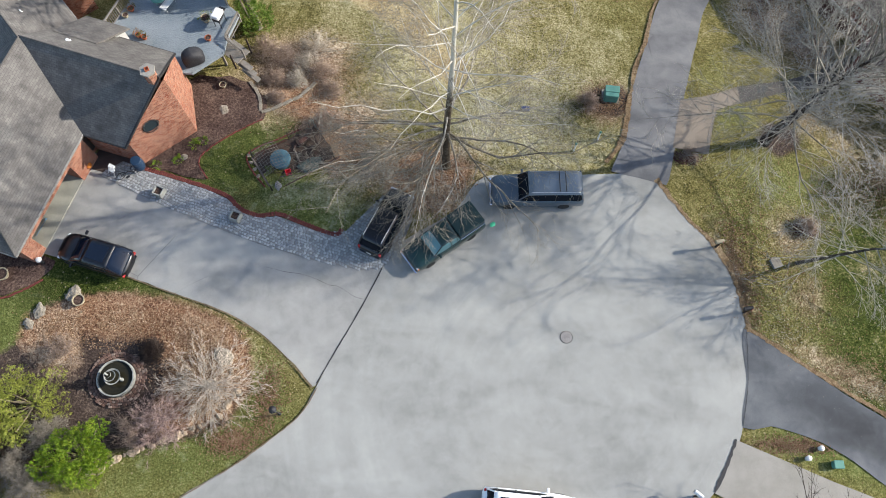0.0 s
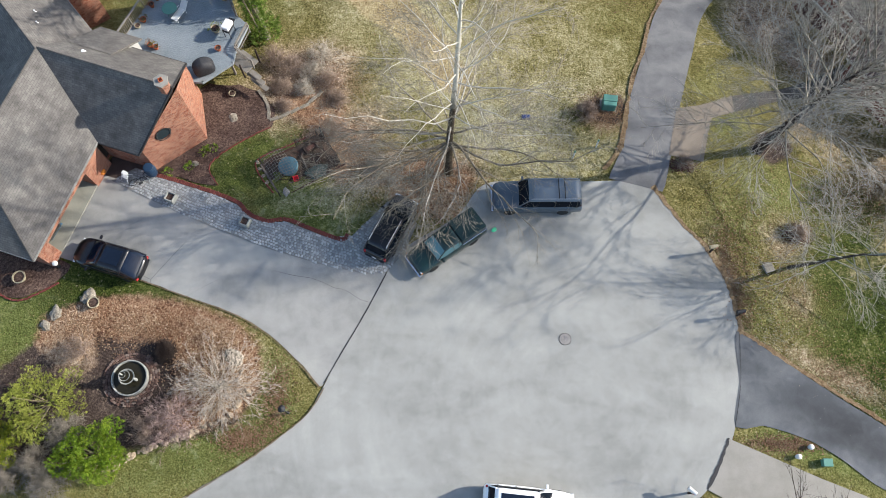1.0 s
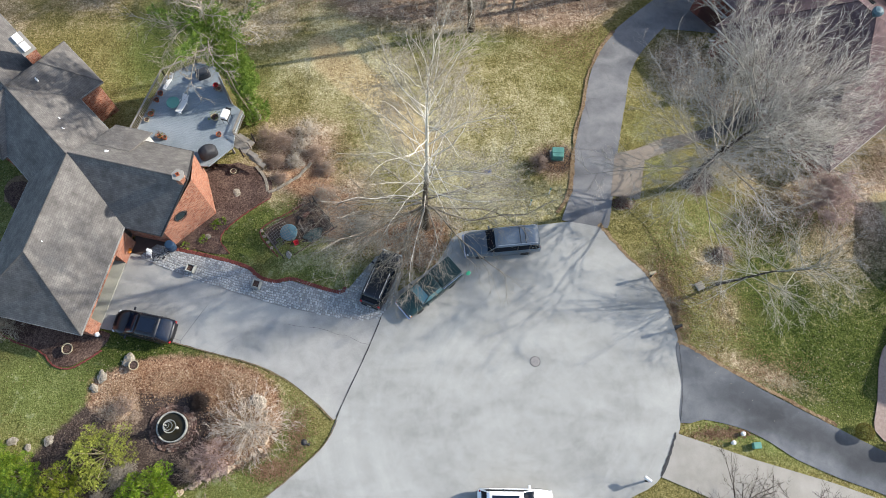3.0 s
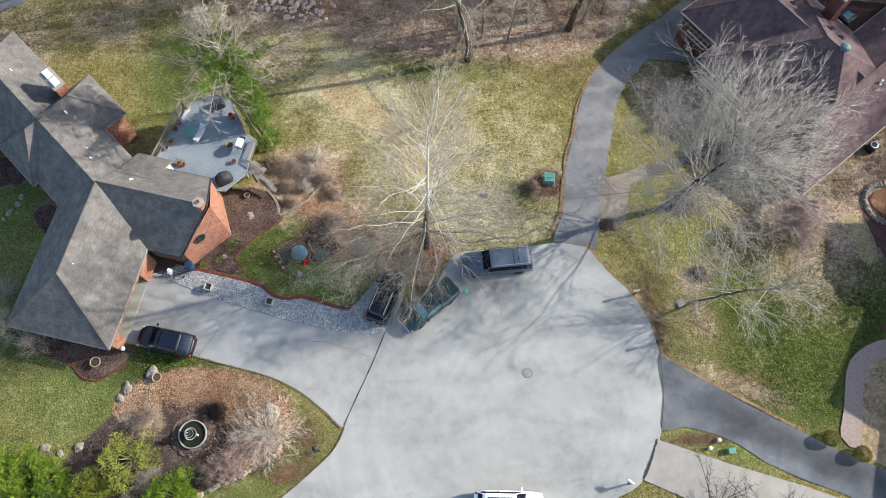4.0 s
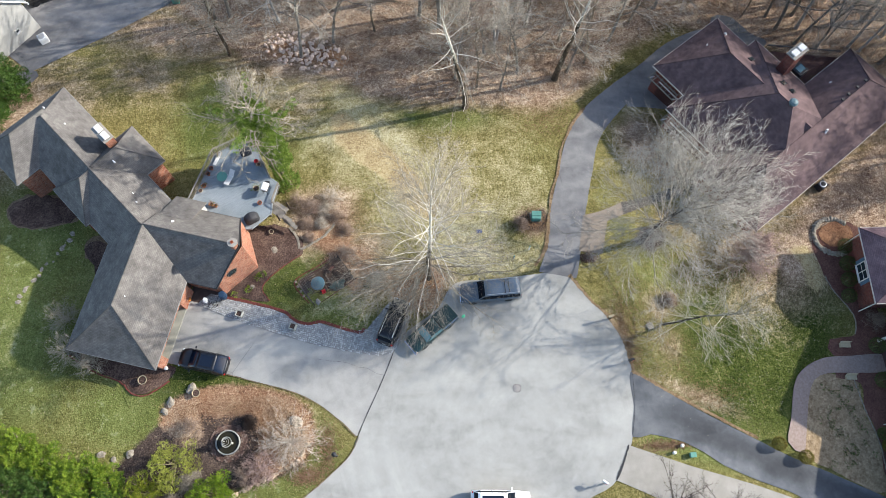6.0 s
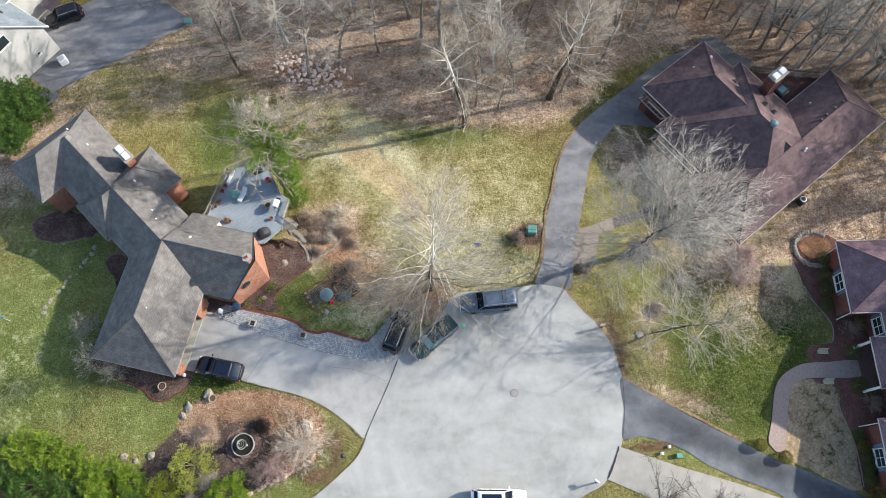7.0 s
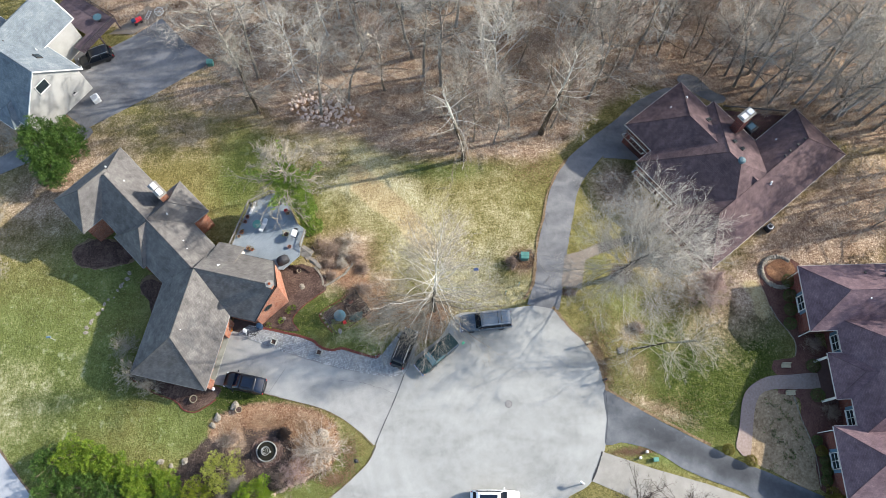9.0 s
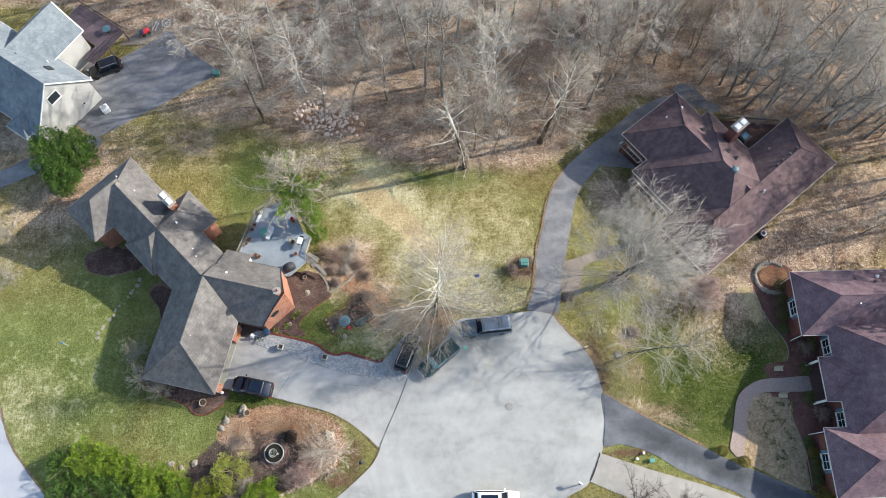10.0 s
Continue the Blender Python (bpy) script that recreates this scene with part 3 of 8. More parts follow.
patch("driveway", [(10.6, 20.2), (11.7, 22.8), (12.7, 27.1), (14.0, 30.9), (15.5, 35.2), (18, 38.9), (21.4, 41.8), (25, 44.4), (29, 47.6), (33.5, 49.4), (35.5, 47.6), (32, 46), (27.6, 42.4), (26.4, 40.8), (23.7, 40.0), (20.7, 37.2), (18.7, 34.4), (17.4, 30.6), (16, 26.2), (14.9, 22.2), (14.0, 19.3), (13.2, 19.5), (12.4, 19.72), (11.5, 19.95)],
      0.062, M_DRIVE2, "worn grey asphalt driveway curving into the trees", "driveway", jitter=0.05)
patch("driveway", [(17.7, 10.1), (19.7, 8.8), (22.6, 6.8), (25.5, 5.0), (28.3, 3.3), (31.2, 1.6), (34.1, 0.2), (38.7, -2.2), (46, -6), (46, -12), (37, -6), (33, -3.2), (30.6, -1.4), (27.7, -0.1), (24.8, 1.4), (22.6, 3.0), (20.8, 3.9), (18.6, 4.5), (17.0, 4.4), (17.5, 7)],
      0.062, M_DRIVE3, "freshly sealed dark asphalt driveway", "driveway", jitter=0.04)
patch("concrete_drive", [(16.6, 3.7), (21.7, 1.6), (27, -0.3), (31.6, -2.2), (40, -6), (40, -12), (24, -4.4), (19.3, -1.3), (15, 0.9)], 0.066, M_CONC, "pale concrete driveway slab with stained edge", "driveway", smooth=False)
patch("garage_apron", [(25.4, 41.9), (28.2, 39.4), (27.2, 38.2), (25.0, 38.6), (22.6, 38.9), (23.3, 40.6)], 0.068, M_DRIVE2, "worn grey asphalt apron before the garages", "driveway", smooth=False)
patch("parking_pad", [(15.7, 25.9), (17.3, 26.2), (18.5, 26.6), (19.7, 27.1), (19.7, 25.7), (18.7, 25.4), (18.0, 25.1), (17.6, 23.9), (16.95, 21.6), (14.7, 22.05)], 0.075, M_CONC2, "stained concrete parking pad beside the driveway", "pavement", smooth=False)
patch("house_path", [(19.7, 27.1), (21.4, 27.45), (23.0, 27.75), (24.6, 28.3), (26.4, 29.2), (28.4, 30.4), (29.2, 29.4), (27.4, 28.2), (25.4, 27.3), (22.85, 26.75), (21.2, 26.2), (19.7, 25.7)], 0.07, simple("dark_brown_asphalt", lin(88, 82, 76), lin(116, 109, 101), 1.2, 0.9, fine=14), "dark brown asphalt path to the house door", "path", smooth=False)
patch("back_path", [(35.9, 51.5), (37.5, 51.0), (38.9, 48.7), (40.6, 47.1), (39.2, 46.4), (36.9, 48.0), (34.8, 50.5)], 0.06, M_DRIVE2, "grey asphalt path round the back of the house", "path", jitter=0.2)
patch("driveway", [(-42.6, 48.8), (-38.3, 51.2), (-33.3, 54.1), (-28.2, 57.4), (-26.9, 58.6), (-30.8, 61.9), (-34.2, 66.2), (-38, 63.5), (-41.5, 61.6), (-46.5, 62.5), (-44.5, 57.5), (-46, 52)], 0.06, M_DRIVE4, "weathered asphalt forecourt with long branch shadows", "driveway", smooth=False)
patch("driveway", [(-66, 40.2), (-54, 45.0), (-50.2, 47.0), (-43, 49.2), (-42, 47.4), (-49, 44.4), (-54, 42.2), (-66, 37)], 0.06, M_DRIVE4, "narrow asphalt drive behind the evergreen", "driveway")
patch("side_road", [(-60, 26), (-50.2, 18.5), (-48.6, 14), (-47.3, 10.2), (-45.1, 7.1), (-42.3, 3.9), (-36, -2), (-28, -7), (-30, -14), (-64, -14)], 0.05, M_ROAD, "pale side road curving past the lawn", "road", jitter=0.05)

# ---- houses ----
def uv_faces(verts, faces):
    """Flat mapping in metres: across along the level, up along the slope."""
    out = []
    for f in faces:
        ps = [Vector(verts[i]) for i in f]
        n = Vector((0, 0, 0))
        for i in range(1, len(ps) - 1):
            n += (ps[i] - ps[0]).cross(ps[i + 1] - ps[0])
        n.normalize()
        h = Vector((0, 0, 1)).cross(n)
        h = h.normalized() if h.length > 1e-3 else Vector((1, 0, 0))
        v = n.cross(h)
        out.append([(p.dot(h), p.dot(v)) for p in ps])
    return out


def flat_mesh(name, verts, faces, material, parent=None, label=""):
    return link_mesh(name, verts, faces, material, parent, label, uv=uv_faces(verts, faces))


def roof(parent, u0, u1, v0, v1, eave, rise, along, ends, material, trim, prow=0.0, label="", first_caps=True):
    """One roof with two slopes; along: the axis of its ridge; ends: for each end 'hip', 'gable' or 'open'."""
    def at(a, b, z):
        return (a, b, z) if along == "u" else (b, a, z)
    (a0, a1), (b0, b1) = ((u0, u1), (v0, v1)) if along == "u" else ((v0, v1), (u0, u1))
    mid, half = (b0 + b1) / 2, (b1 - b0) / 2
    r0 = a0 + (half if ends[0] == "hip" else 0)
    r1 = a1 - (half if ends[1] == "hip" else 0) + prow
    if r1 < r0:
        r0 = r1 = (r0 + r1) / 2
    top = [at(a0, b0, eave), at(a1, b0, eave), at(a1, b1, eave), at(a0, b1, eave), at(r0, mid, eave + rise), at(r1, mid, eave + rise)]
    low = [(x, y, z - 0.07) for x, y, z in top]
    verts = top + low
    quads = [(0, 1, 5, 4), (2, 3, 4, 5), (3, 0, 4), (1, 2, 5)]
    if ends[0] != "hip":
        quads.remove((3, 0, 4))
    if ends[1] != "hip":
        quads.remove((1, 2, 5))
    faces = quads + [tuple(i + 6 for i in f[::-1]) for f in quads]
    edge = {}
    for f in quads:
        for i in range(len(f)):
            e = (f[i], f[(i + 1) % len(f)])
            edge[e] = edge.get(e, 0) + 1
    for a, b in [e for e in edge if (e[1], e[0]) not in edge]:
        faces.append((b, a, a + 6, b + 6))
    if along == "v":
        faces = [f[::-1] for f in faces]
    main = flat_mesh("roof", verts, faces, material, parent, label)
    # eaves board and gutter
    bm = bmesh.new()
    t = 0.09
    runs = [(at(a0, b0 + t / 2, 0), at(a1, b0 + t / 2, 0)), (at(a0, b1 - t / 2, 0), at(a1, b1 - t / 2, 0))]
    if ends[0] == "hip":
        runs.append((at(a0 + t / 2, b0, 0), at(a0 + t / 2, b1, 0)))
    if ends[1] == "hip":
        runs.append((at(a1 - t / 2, b0, 0), at(a1 - t / 2, b1, 0)))
    for p, q in runs:
        d = Vector(q) - Vector(p)
        c = (Vector(p) + Vector(q)) / 2
        sx, sy = (d.length, 0.16) if abs(d.x) > abs(d.y) else (0.16, d.length)
        rbox((sx, sy, 0.16), (c.x, c.y, eave - 0.07), 0.02, bm=bm)
    for end, r, a in ((ends[0], r0, a0), (ends[1], r1, a1)):
        if end == "gable":
            for b in (b0, b1):
                tube([at(a, b, eave - 0.06), at(r, mid, eave + rise - 0.04)], 0.085, 4, bm)
    part("gutter", bm, trim, main)
    # ridge caps
    bm = bmesh.new()
    caps = [(top[4], top[5])] if r1 - r0 > 0.2 else []
    if ends[0] == "hip" and first_caps:
        caps += [(top[0], top[4]), (top[3], top[4])]
    if ends[1] == "hip":
        caps += [(top[1], top[5]), (top[2], top[5])]
    for p, q in caps:
        tube([p, q], 0.05, 6, bm)
    if caps:
        part("ridge_cap", bm, material, main)
    else:
        bm.free()
    return main


def walls(parent, points, base, tops, material, label=""):
    """A solid storey on a plan outline, each corner with its own top."""
    n = len(points)
    tops = tops if isinstance(tops, (list, tuple)) else [tops] * n
    verts = [(x, y, base) for x, y in points] + [(x, y, t) for (x, y), t in zip(points, tops)]
    faces = [tuple(range(n))[::-1], tuple(range(n, 2 * n))] + [(i, (i + 1) % n, n + (i + 1) % n, n + i) for i in range(n)]
    return flat_mesh("wall", verts, faces, material, parent, label)


def rect(u0, u1, v0, v1):
    return [(u0, v0), (u1, v0), (u1, v1), (u0, v1)]


def window(parent, at, width, height, facing, frame_mat=M_WHITE, cols=2, rows=2, shutters=None, name="window"):
    """A glazed window standing proud of a wall by its frame; facing: degrees of its outward side in the house's plan."""
    w = new(name)
    w.parent = parent
    w.matrix_local = pose(*at, 0, 0, facing + 90)
    bm = bmesh.new()
    f = 0.07
    for sx in (-1, 1):
        rbox((f, 0.1, height), (sx * (width - f) / 2, -0.05, 0), 0.008, bm=bm)
    for sz in (-1, 1):
        rbox((width - 2 * f, 0.1, f), (0, -0.05, sz * (height - f) / 2), 0.008, bm=bm)
    part("window_frame", bm, frame_mat, w)
    part("window_sill", rbox((width + 0.14, 0.16, 0.05), (0, -0.08, -height / 2 - 0.03), 0.01), frame_mat, w)
    bm = bmesh.new()
    for i in range(1, cols):
        rbox((0.05, 0.06, height - 2 * f), (-width / 2 + width * i / cols, -0.04, 0), 0.006, bm=bm)
    for j in range(1, rows):
        rbox((width - 2 * f, 0.05, 0.035), (0, -0.035, -height / 2 + height * j / rows), 0.006, bm=bm)
    if cols * rows > 1:
        part("muntin", bm, frame_mat, w)
    else:
        bm.free()
    part("pane", rbox((width - 2 * f, 0.02, height - 2 * f), (0, -0.015, 0)), M_GLASS, w)
    if shutters:
        for sx in (-1, 1):
            part("shutter", rbox((0.32, 0.05, height), (sx * (width / 2 + 0.2), -0.03, 0), 0.01), shutters, w)
    return w


def vent_pipe(house, at, r=0.045, h=0.2, material=M_PIPE, name="vent_pipe"):
    bm = lathe([(r * 1.9, -0.15), (r * 1.9, 0.05), (r, 0.1), (r, h), (r * 1.15, h + 0.01), (r * 1.15, h + 0.05)], 10, at=at)
    return part(name, bm, material, house)


def roof_vent(house, at, slope_x=0.0, slope_y=0.0, material=M_DARKTRIM):
    bm = rbox((0.3, 0.3, 0.14), at, 0.04, (slope_x, slope_y, 0))
    return part("roof_vent", bm, material, house)


def skylight(house, at, rot, size=(0.7, 1.1)):
    s = part("skylight", rbox((size[0], size[1], 0.14), at, 0.02, rot), M_DARKTRIM, house)
    m = pose(*at, *rot)
    p = m @ Vector((0, 0, 0.075))
    part("pane", rbox((size[0] - 0.14, size[1] - 0.14, 0.02), p[:], 0.0, rot), M_GLASS, s)
    return s


def chimney(parent, at, size, base, top, brick, cap_mat, pots=1, turn=0.0, eight=False):
    c = new("chimney")
    c.parent = parent
    c.matrix_local = pose(at[0], at[1], 0, 0, 0, turn)
    sx, sy = size
    if eight:
        prof = [(sx * 0.5, base), (sx * 0.5, top - 0.35), (sx * 0.58, top - 0.3), (sx * 0.58, top - 0.12)]
        ring = [[(r * math.cos(math.pi * k / 3), r * math.sin(math.pi * k / 3), z) for k in range(6)] for r, z in prof]
        flat_mesh("chimney_shaft", [p for lap in ring for p in lap], [(6 * j + k, 6 * j + (k + 1) % 6, 6 * j + 6 + (k + 1) % 6, 6 * j + 6 + k) for j in range(3) for k in range(6)], brick, c)
        part("cap", lathe([(sx * 0.66, top - 0.12), (sx * 0.68, top - 0.06), (sx * 0.66, top), (sx * 0.3, top + 0.02)], 6), cap_mat, c, "pale concrete cap")
        part("flue", lathe([(sx * 0.26, top), (sx * 0.24, top + 0.12), (sx * 0.2, top + 0.12), (sx * 0.18, top + 0.03)], 4), M_TERRA, c, "square clay flue")
        return c
    flat_mesh("chimney_shaft", [(x * sx / 2, y * sy / 2, z) for z in (base, top) for x, y in ((-1, -1), (1, -1), (1, 1), (-1, 1))],
              [(0, 1, 5, 4), (1, 2, 6, 5), (2, 3, 7, 6), (3, 0, 4, 7), (4, 5, 6, 7)], brick, c)
    part("cap", rbox((sx + 0.16, sy + 0.16, 0.12), (0, 0, top + 0.06), 0.02), cap_mat, c)
    for i in range(pots):
        off = (i - (pots - 1) / 2) * sx / max(pots, 1)
        part("flue_cover", rbox((sx / (pots + 0.6), sy * 0.62, 0.22), (off, 0, top + 0.26), 0.03), M_METAL if pots == 1 else M_WHITE, c, "pale metal flue cover")
    return c


# the long brick house with the garage
H1 = thing("house", "rambling brick house with steep grey-brown shingled hip roofs", "house", pose(-24.85, 25.15, 0, 0, 0, -49.2))
for u0, u1, v0, v1, rise, along, ends in [(-19.3, 0.05, -3.4, 3.4, 2.78, "u", ("hip", "open")), (-19.25, -13.6, -6.0, 0.6, 2.75, "v", ("hip", "open")), (-10.85, -5.6, -3.85, 0.4, 2.66, "v", ("hip", "open")), (-11.0, -5.8, -0.2, 5.55, 2.7, "v", ("open", "hip"))]:
    roof(H1, u0, u1, v0, v1, 2.4, rise, along, ends, M_ROOF1, M_GUTTER)
walls(H1, rect(-18.8, 0, -3.0, 3.0), -5.2, 2.45, M_BRICK1)
walls(H1, rect(-18.81, -14.0, -5.6, -2.9), -4.4, 2.44, M_BRICK1)
walls(H1, rect(-10.4, -6.1, -3.7, -2.9), -4.0, 2.44, M_BRICK1)
walls(H1, rect(-10.6, -6.15, 2.9, 5.2), -5.2, 2.44, M_BRICK1)

H1G = new("garage_wing")
H1G.parent = H1
H1G.matrix_parent_inverse = Matrix()
H1G.matrix_local = H1.matrix_world.inverted() @ pose(-28.22, 14.12, 0, 0, 0, -17)
roof(H1G, -4.13, 4.13, 0, 11.6, 2.4, 3.42, "v", ("hip", "open"), M_ROOF1, M_GUTTER)
roof(H1G, 0.0, 6.95, 8.2, 15.2, 2.38, 3.46, "u", ("open", "gable"), M_ROOF1, M_DARKTRIM, prow=1.95)
walls(H1G, rect(-3.7, -3.3, 0.4, 12.0), -1.5, 2.5, M_BRICK1)
walls(H1G, rect(-3.3, 3.3, 0.4, 0.7), -1.5, 2.36, M_BRICK1)
walls(H1G, rect(3.3, 4.02, 0.4, 1.4), -1.5, 2.3, M_BRICK1)
walls(H1G, rect(-3.3, 4.02, 6.2, 8.0), -1.5, 2.3, M_BRICK1)
walls(H1G, rect(-3.3, 3.62, 7.99, 11.0), -1.5, 2.36, M_BRICK1)
walls(H1G, rect(3.74, 4.02, 1.39, 6.21), 1.78, 2.29, M_BRICK1, "brick lintel over the open garage")
part("garage_floor", rbox((7.3, 5.5, 0.1), (0.37, 3.45, 0.022), 0.004), M_APRON, H1G, "pale concrete floor of the open garage")
part("broom", tube([(3.1, 1.9, 0.14), (3.2, 2.9, 0.2), (3.15, 3.1, 0.2)], [0.02, 0.02, 0.09], 6), M_BLUEFRAME, H1G)
walls(H1G, [(0, 8.5), (7.05, 8.5), (9.12, 11.72), (7.1, 14.95), (0, 14.9)], -2.0, [2.3, 2.55, 5.74, 2.55, 2.3], M_BRICK1, "orange brick gable wall with an angled prow")
walls(H1G, rect(0.6, 3.1, 14.5, 15.8), -2.5, [2.8, 2.8, 2.15, 2.15], M_SIDING)
flat_mesh("roof", [(0.3, 13.4, 4.2), (3.3, 13.4, 4.2), (3.3, 16.1, 2.2), (0.3, 16.1, 2.2), (0.3, 13.4, 4.05), (3.3, 13.4, 4.05), (3.3, 16.1, 2.05), (0.3, 16.1, 2.05)],
          [(0, 1, 2, 3), (7, 6, 5, 4), (3, 2, 6, 7), (0, 3, 7, 4), (2, 1, 5, 6)], M_ROOF1, H1G, "shed roof over the deck door")
chimney(H1G, (8.45, 11.6), (0.7, 0.7), 3.5, 6.5, M_BRICK1, M_CONC, eight=True)
bm = bmesh.new()
for k in range(28):
    a = 2 * math.pi * k / 28
    rbox((0.03, 0.1, 0.07), (0.04, 0.46 * math.cos(a), 0.56 * math.sin(a)), 0.01, bm=bm, rot=(math.degrees(math.pi / 2 - a), 0, 0))
ow = new("oval_window")
ow.parent = H1G
ow.matrix_local = pose(7.98, 9.9, 2.75, 0, 0, -32.7)
part("window_frame", bm, M_DARKTRIM, ow)
own = bmesh.new()
bmesh.ops.create_circle(own, cap_ends=True, segments=24, radius=0.45)
bmesh.ops.scale(own, vec=(1, 1.2, 1), verts=own.verts)
bmesh.ops.rotate(own, matrix=Matrix.Rotation(math.pi / 2, 3, "Y"), verts=own.verts)
part("pane", own, M_GLASS, ow)
window(H1G, (5.9, 14.72, 1.2), 1.2, 1.2, 90)
dr = new("front_door")
dr.parent = H1G
part("panel", rbox((0.06, 0.95, 2.05), (3.66, 8.3, 1.05), 0.01), simple("dark_door_paint", (0.02, 0.018, 0.016, 1), (0.04, 0.035, 0.03, 1), 3, 0.4), dr)
part("door_handle", rbox((0.06, 0.04, 0.2), (3.72, 8.65, 1.05), 0.01), M_METAL, dr)
window(H1G, (5.2, 8.68, 1.25), 1.6, 1.3, -90, M_DARKTRIM, 3, 1)
for at, f in (((-16.4, -5.62, 0.6), -90), ((-8.3, -3.72, 0.8), -90), ((-3.5, -3.02, 0.9), -90)):
    window(H1, at, 1.5, 1.3, f)
chimney(H1, (-10.1, 3.0), (2.0, 0.9), 0.0, 5.5, M_BRICK1, M_CONC, pots=2)
for at in ((-17.2, 0.7, 4.2), (-14.3, 1.1, 4.2), (-4.1, 1.3, 4.0), (-3.0, 1.0, 4.25), (-7.6, 2.0, 4.6)):
    vent_pipe(H1, at)
vent_pipe(H1G, (0.6, 5.2, 5.1))
vent_pipe(H1G, (2.0, 12.8, 4.6), 0.09)

# the maroon-roofed house by the woods
H2 = thing("house", "low house with maroon shingled hip roofs and cream eaves", "house", pose(31.53, 22.41, 0, 0, 0, 34.45))
E2 = 0.9
PITCH2 = 0.72
roof(H2, 0, 22.85, -0.05, 8.0, E2, 2.9, "u", ("hip", "hip"), M_ROOF2, M_TRIM)
roof(H2, 5.1, 14.6, 4.0, 19.35, E2, 3.42, "v", ("open", "hip"), M_ROOF2, M_TRIM)
roof(H2, 2.6, 15.8, -0.08, 14.9, E2, 4.75, "v", ("hip", "hip"), M_ROOF2, M_TRIM, first_caps=False)
for r in (rect(0.4, 22.4, 0.4, 7.6), rect(5.5, 14.2, 7.0, 18.9), rect(3.0, 15.3, 7.0, 14.5)):
    walls(H2, r, -6.5, E2 - 0.02, M_BRICK2)


def on2(p, side):
    """Height of the centre block's slope: side 1 east, -1 west."""
    return E2 + ((15.8 - p) if side > 0 else (p - 2.6)) * PITCH2


chimney(H2, (14.4, 10.4), (1.9, 1.0), 0, 5.2, M_BRICK2, M_CONC, pots=2)
for q in (16.8, 12.6, 10.0):
    gd = new("garage_door")
    gd.parent = H2
    u = 5.47 if q > 15 else 2.97
    for k in range(4):
        part("panel", rbox((0.05, 2.3, 0.5), (u, q, -3.0 + 0.52 * k), 0.012), M_DECK2, gd)
    part("door_frame", rbox((0.08, 2.6, 0.14), (u - 0.03, q, -0.85), 0.01), M_WHITE, gd)
for u, q0, q1 in ((5.1, 15.4, 18.8), (2.6, 8.6, 14.4)):
    pg = new("pergola")
    pg.parent = H2
    for du in (-0.12, -0.95):
        part("beam", rbox((0.09, q1 - q0, 0.14), (u + du, (q0 + q1) / 2, 0.35), 0.01), M_WOODGREY, pg)
    n = int((q1 - q0) / 0.55)
    for k in range(n + 1):
        part("rafter", rbox((1.15, 0.07, 0.12), (u - 0.53, q0 + (q1 - q0) * k / n, 0.48), 0.01), M_WOODGREY, pg)
    for k in (0, 1):
        part("bracket", tube([(u + 0.35, (q0, q1)[k], -0.8), (u - 0.9, (q0, q1)[k], 0.28)], 0.05, 6), M_WHITE, pg)
for p, q in ((16.0, 4.25), (17.3, 4.25), (18.5, 4.25), (15.1, 4.2)):
    roof_vent(H2, (p, q, 3.74), material=M_DARKTRIM)
vent_pipe(H2, (11.6, 2.9, 2.95), 0.09, 0.5)
vent_pipe(H2, (17.0, 6.4, 2.0))
vent_pipe(H2, (10.1, 17.2, 2.4))
vent_pipe(H2, (12.6, 17.0, 2.3), 0.09)
part("turbine_vent", lathe([(0.22, -0.3), (0.22, 0.25), (0.4, 0.35), (0.44, 0.55), (0.3, 0.72), (0.05, 0.78)], 14, at=(9.25, 6.7, 5.5)), M_TEALMETAL, H2)
for p, q in ((11.9, 9.1), (11.9, 7.9)):
    skylight(H2, (p, q, on2(p, 1) + 0.04), (0, math.degrees(math.atan(PITCH2)), 0), (1.0, 0.5))
skylight(H2, (12.4, 13.2, E2 + (14.6 - 12.4) * PITCH2 + 0.04), (0, math.degrees(math.atan(PITCH2)), 0), (1.0, 0.5))
for at, f in (((8, 0.38, -0.6), -90), ((14, 0.38, -0.6), -90), ((19, 0.38, -0.6), -90), ((22.42, 4, -0.6), 0)):
    window(H2, at, 1.6, 1.3, f)

# the plum-roofed house beside the sealed drive
H3 = thing("house", "brick house with plum hip roofs and white windows in blue shutters", "house", pose(40.1, 0, 0, 0, 0, -2.8))
E3 = 2.0
roof(H3, -0.4, 17, 14.3, 21.7, E3, 2.9, "u", ("hip", "hip"), M_ROOF3, M_TRIM)
roof(H3, 2.5, 19, 2.9, 15.8, E3 + 0.02, 7.0, "u", ("hip", "hip"), M_ROOF3, M_TRIM)
roof(H3, 0.9, 9, 7.0, 11.9, E3 + 0.04, 2.3, "u", ("hip", "open"), M_ROOF3, M_TRIM)
roof(H3, 0.0, 17, -2.9, 4.3, E3 - 0.02, 3.0, "u", ("hip", "hip"), M_ROOF3, M_TRIM)
for r in (rect(0.1, 16.5, 14.8, 21.2), rect(3.0, 18.5, 3.4, 15.3), rect(0.5, 16.5, -2.5, 3.8)):
    walls(H3, r, -4.0, E3 - 0.05, M_BRICK2)
for at in ((0.1, 17.9, 0.3), (2.99, 13.3, 0.3), (2.99, 5.2, 0.3), (0.49, 0.9, 0.2)):
    window(H3, at, 1.7, 1.5, 180, M_WHITE, 2, 2, M_BLUEFRAME)
for v in (7.25, 11.6):
    part("porch_column", lathe([(0.22, -2.4), (0.22, -2.2), (0.15, -2.1), (0.13, 1.7), (0.2, 1.8), (0.2, 1.96)], 14, at=(1.25, v, 0)), M_WHITE, H3)
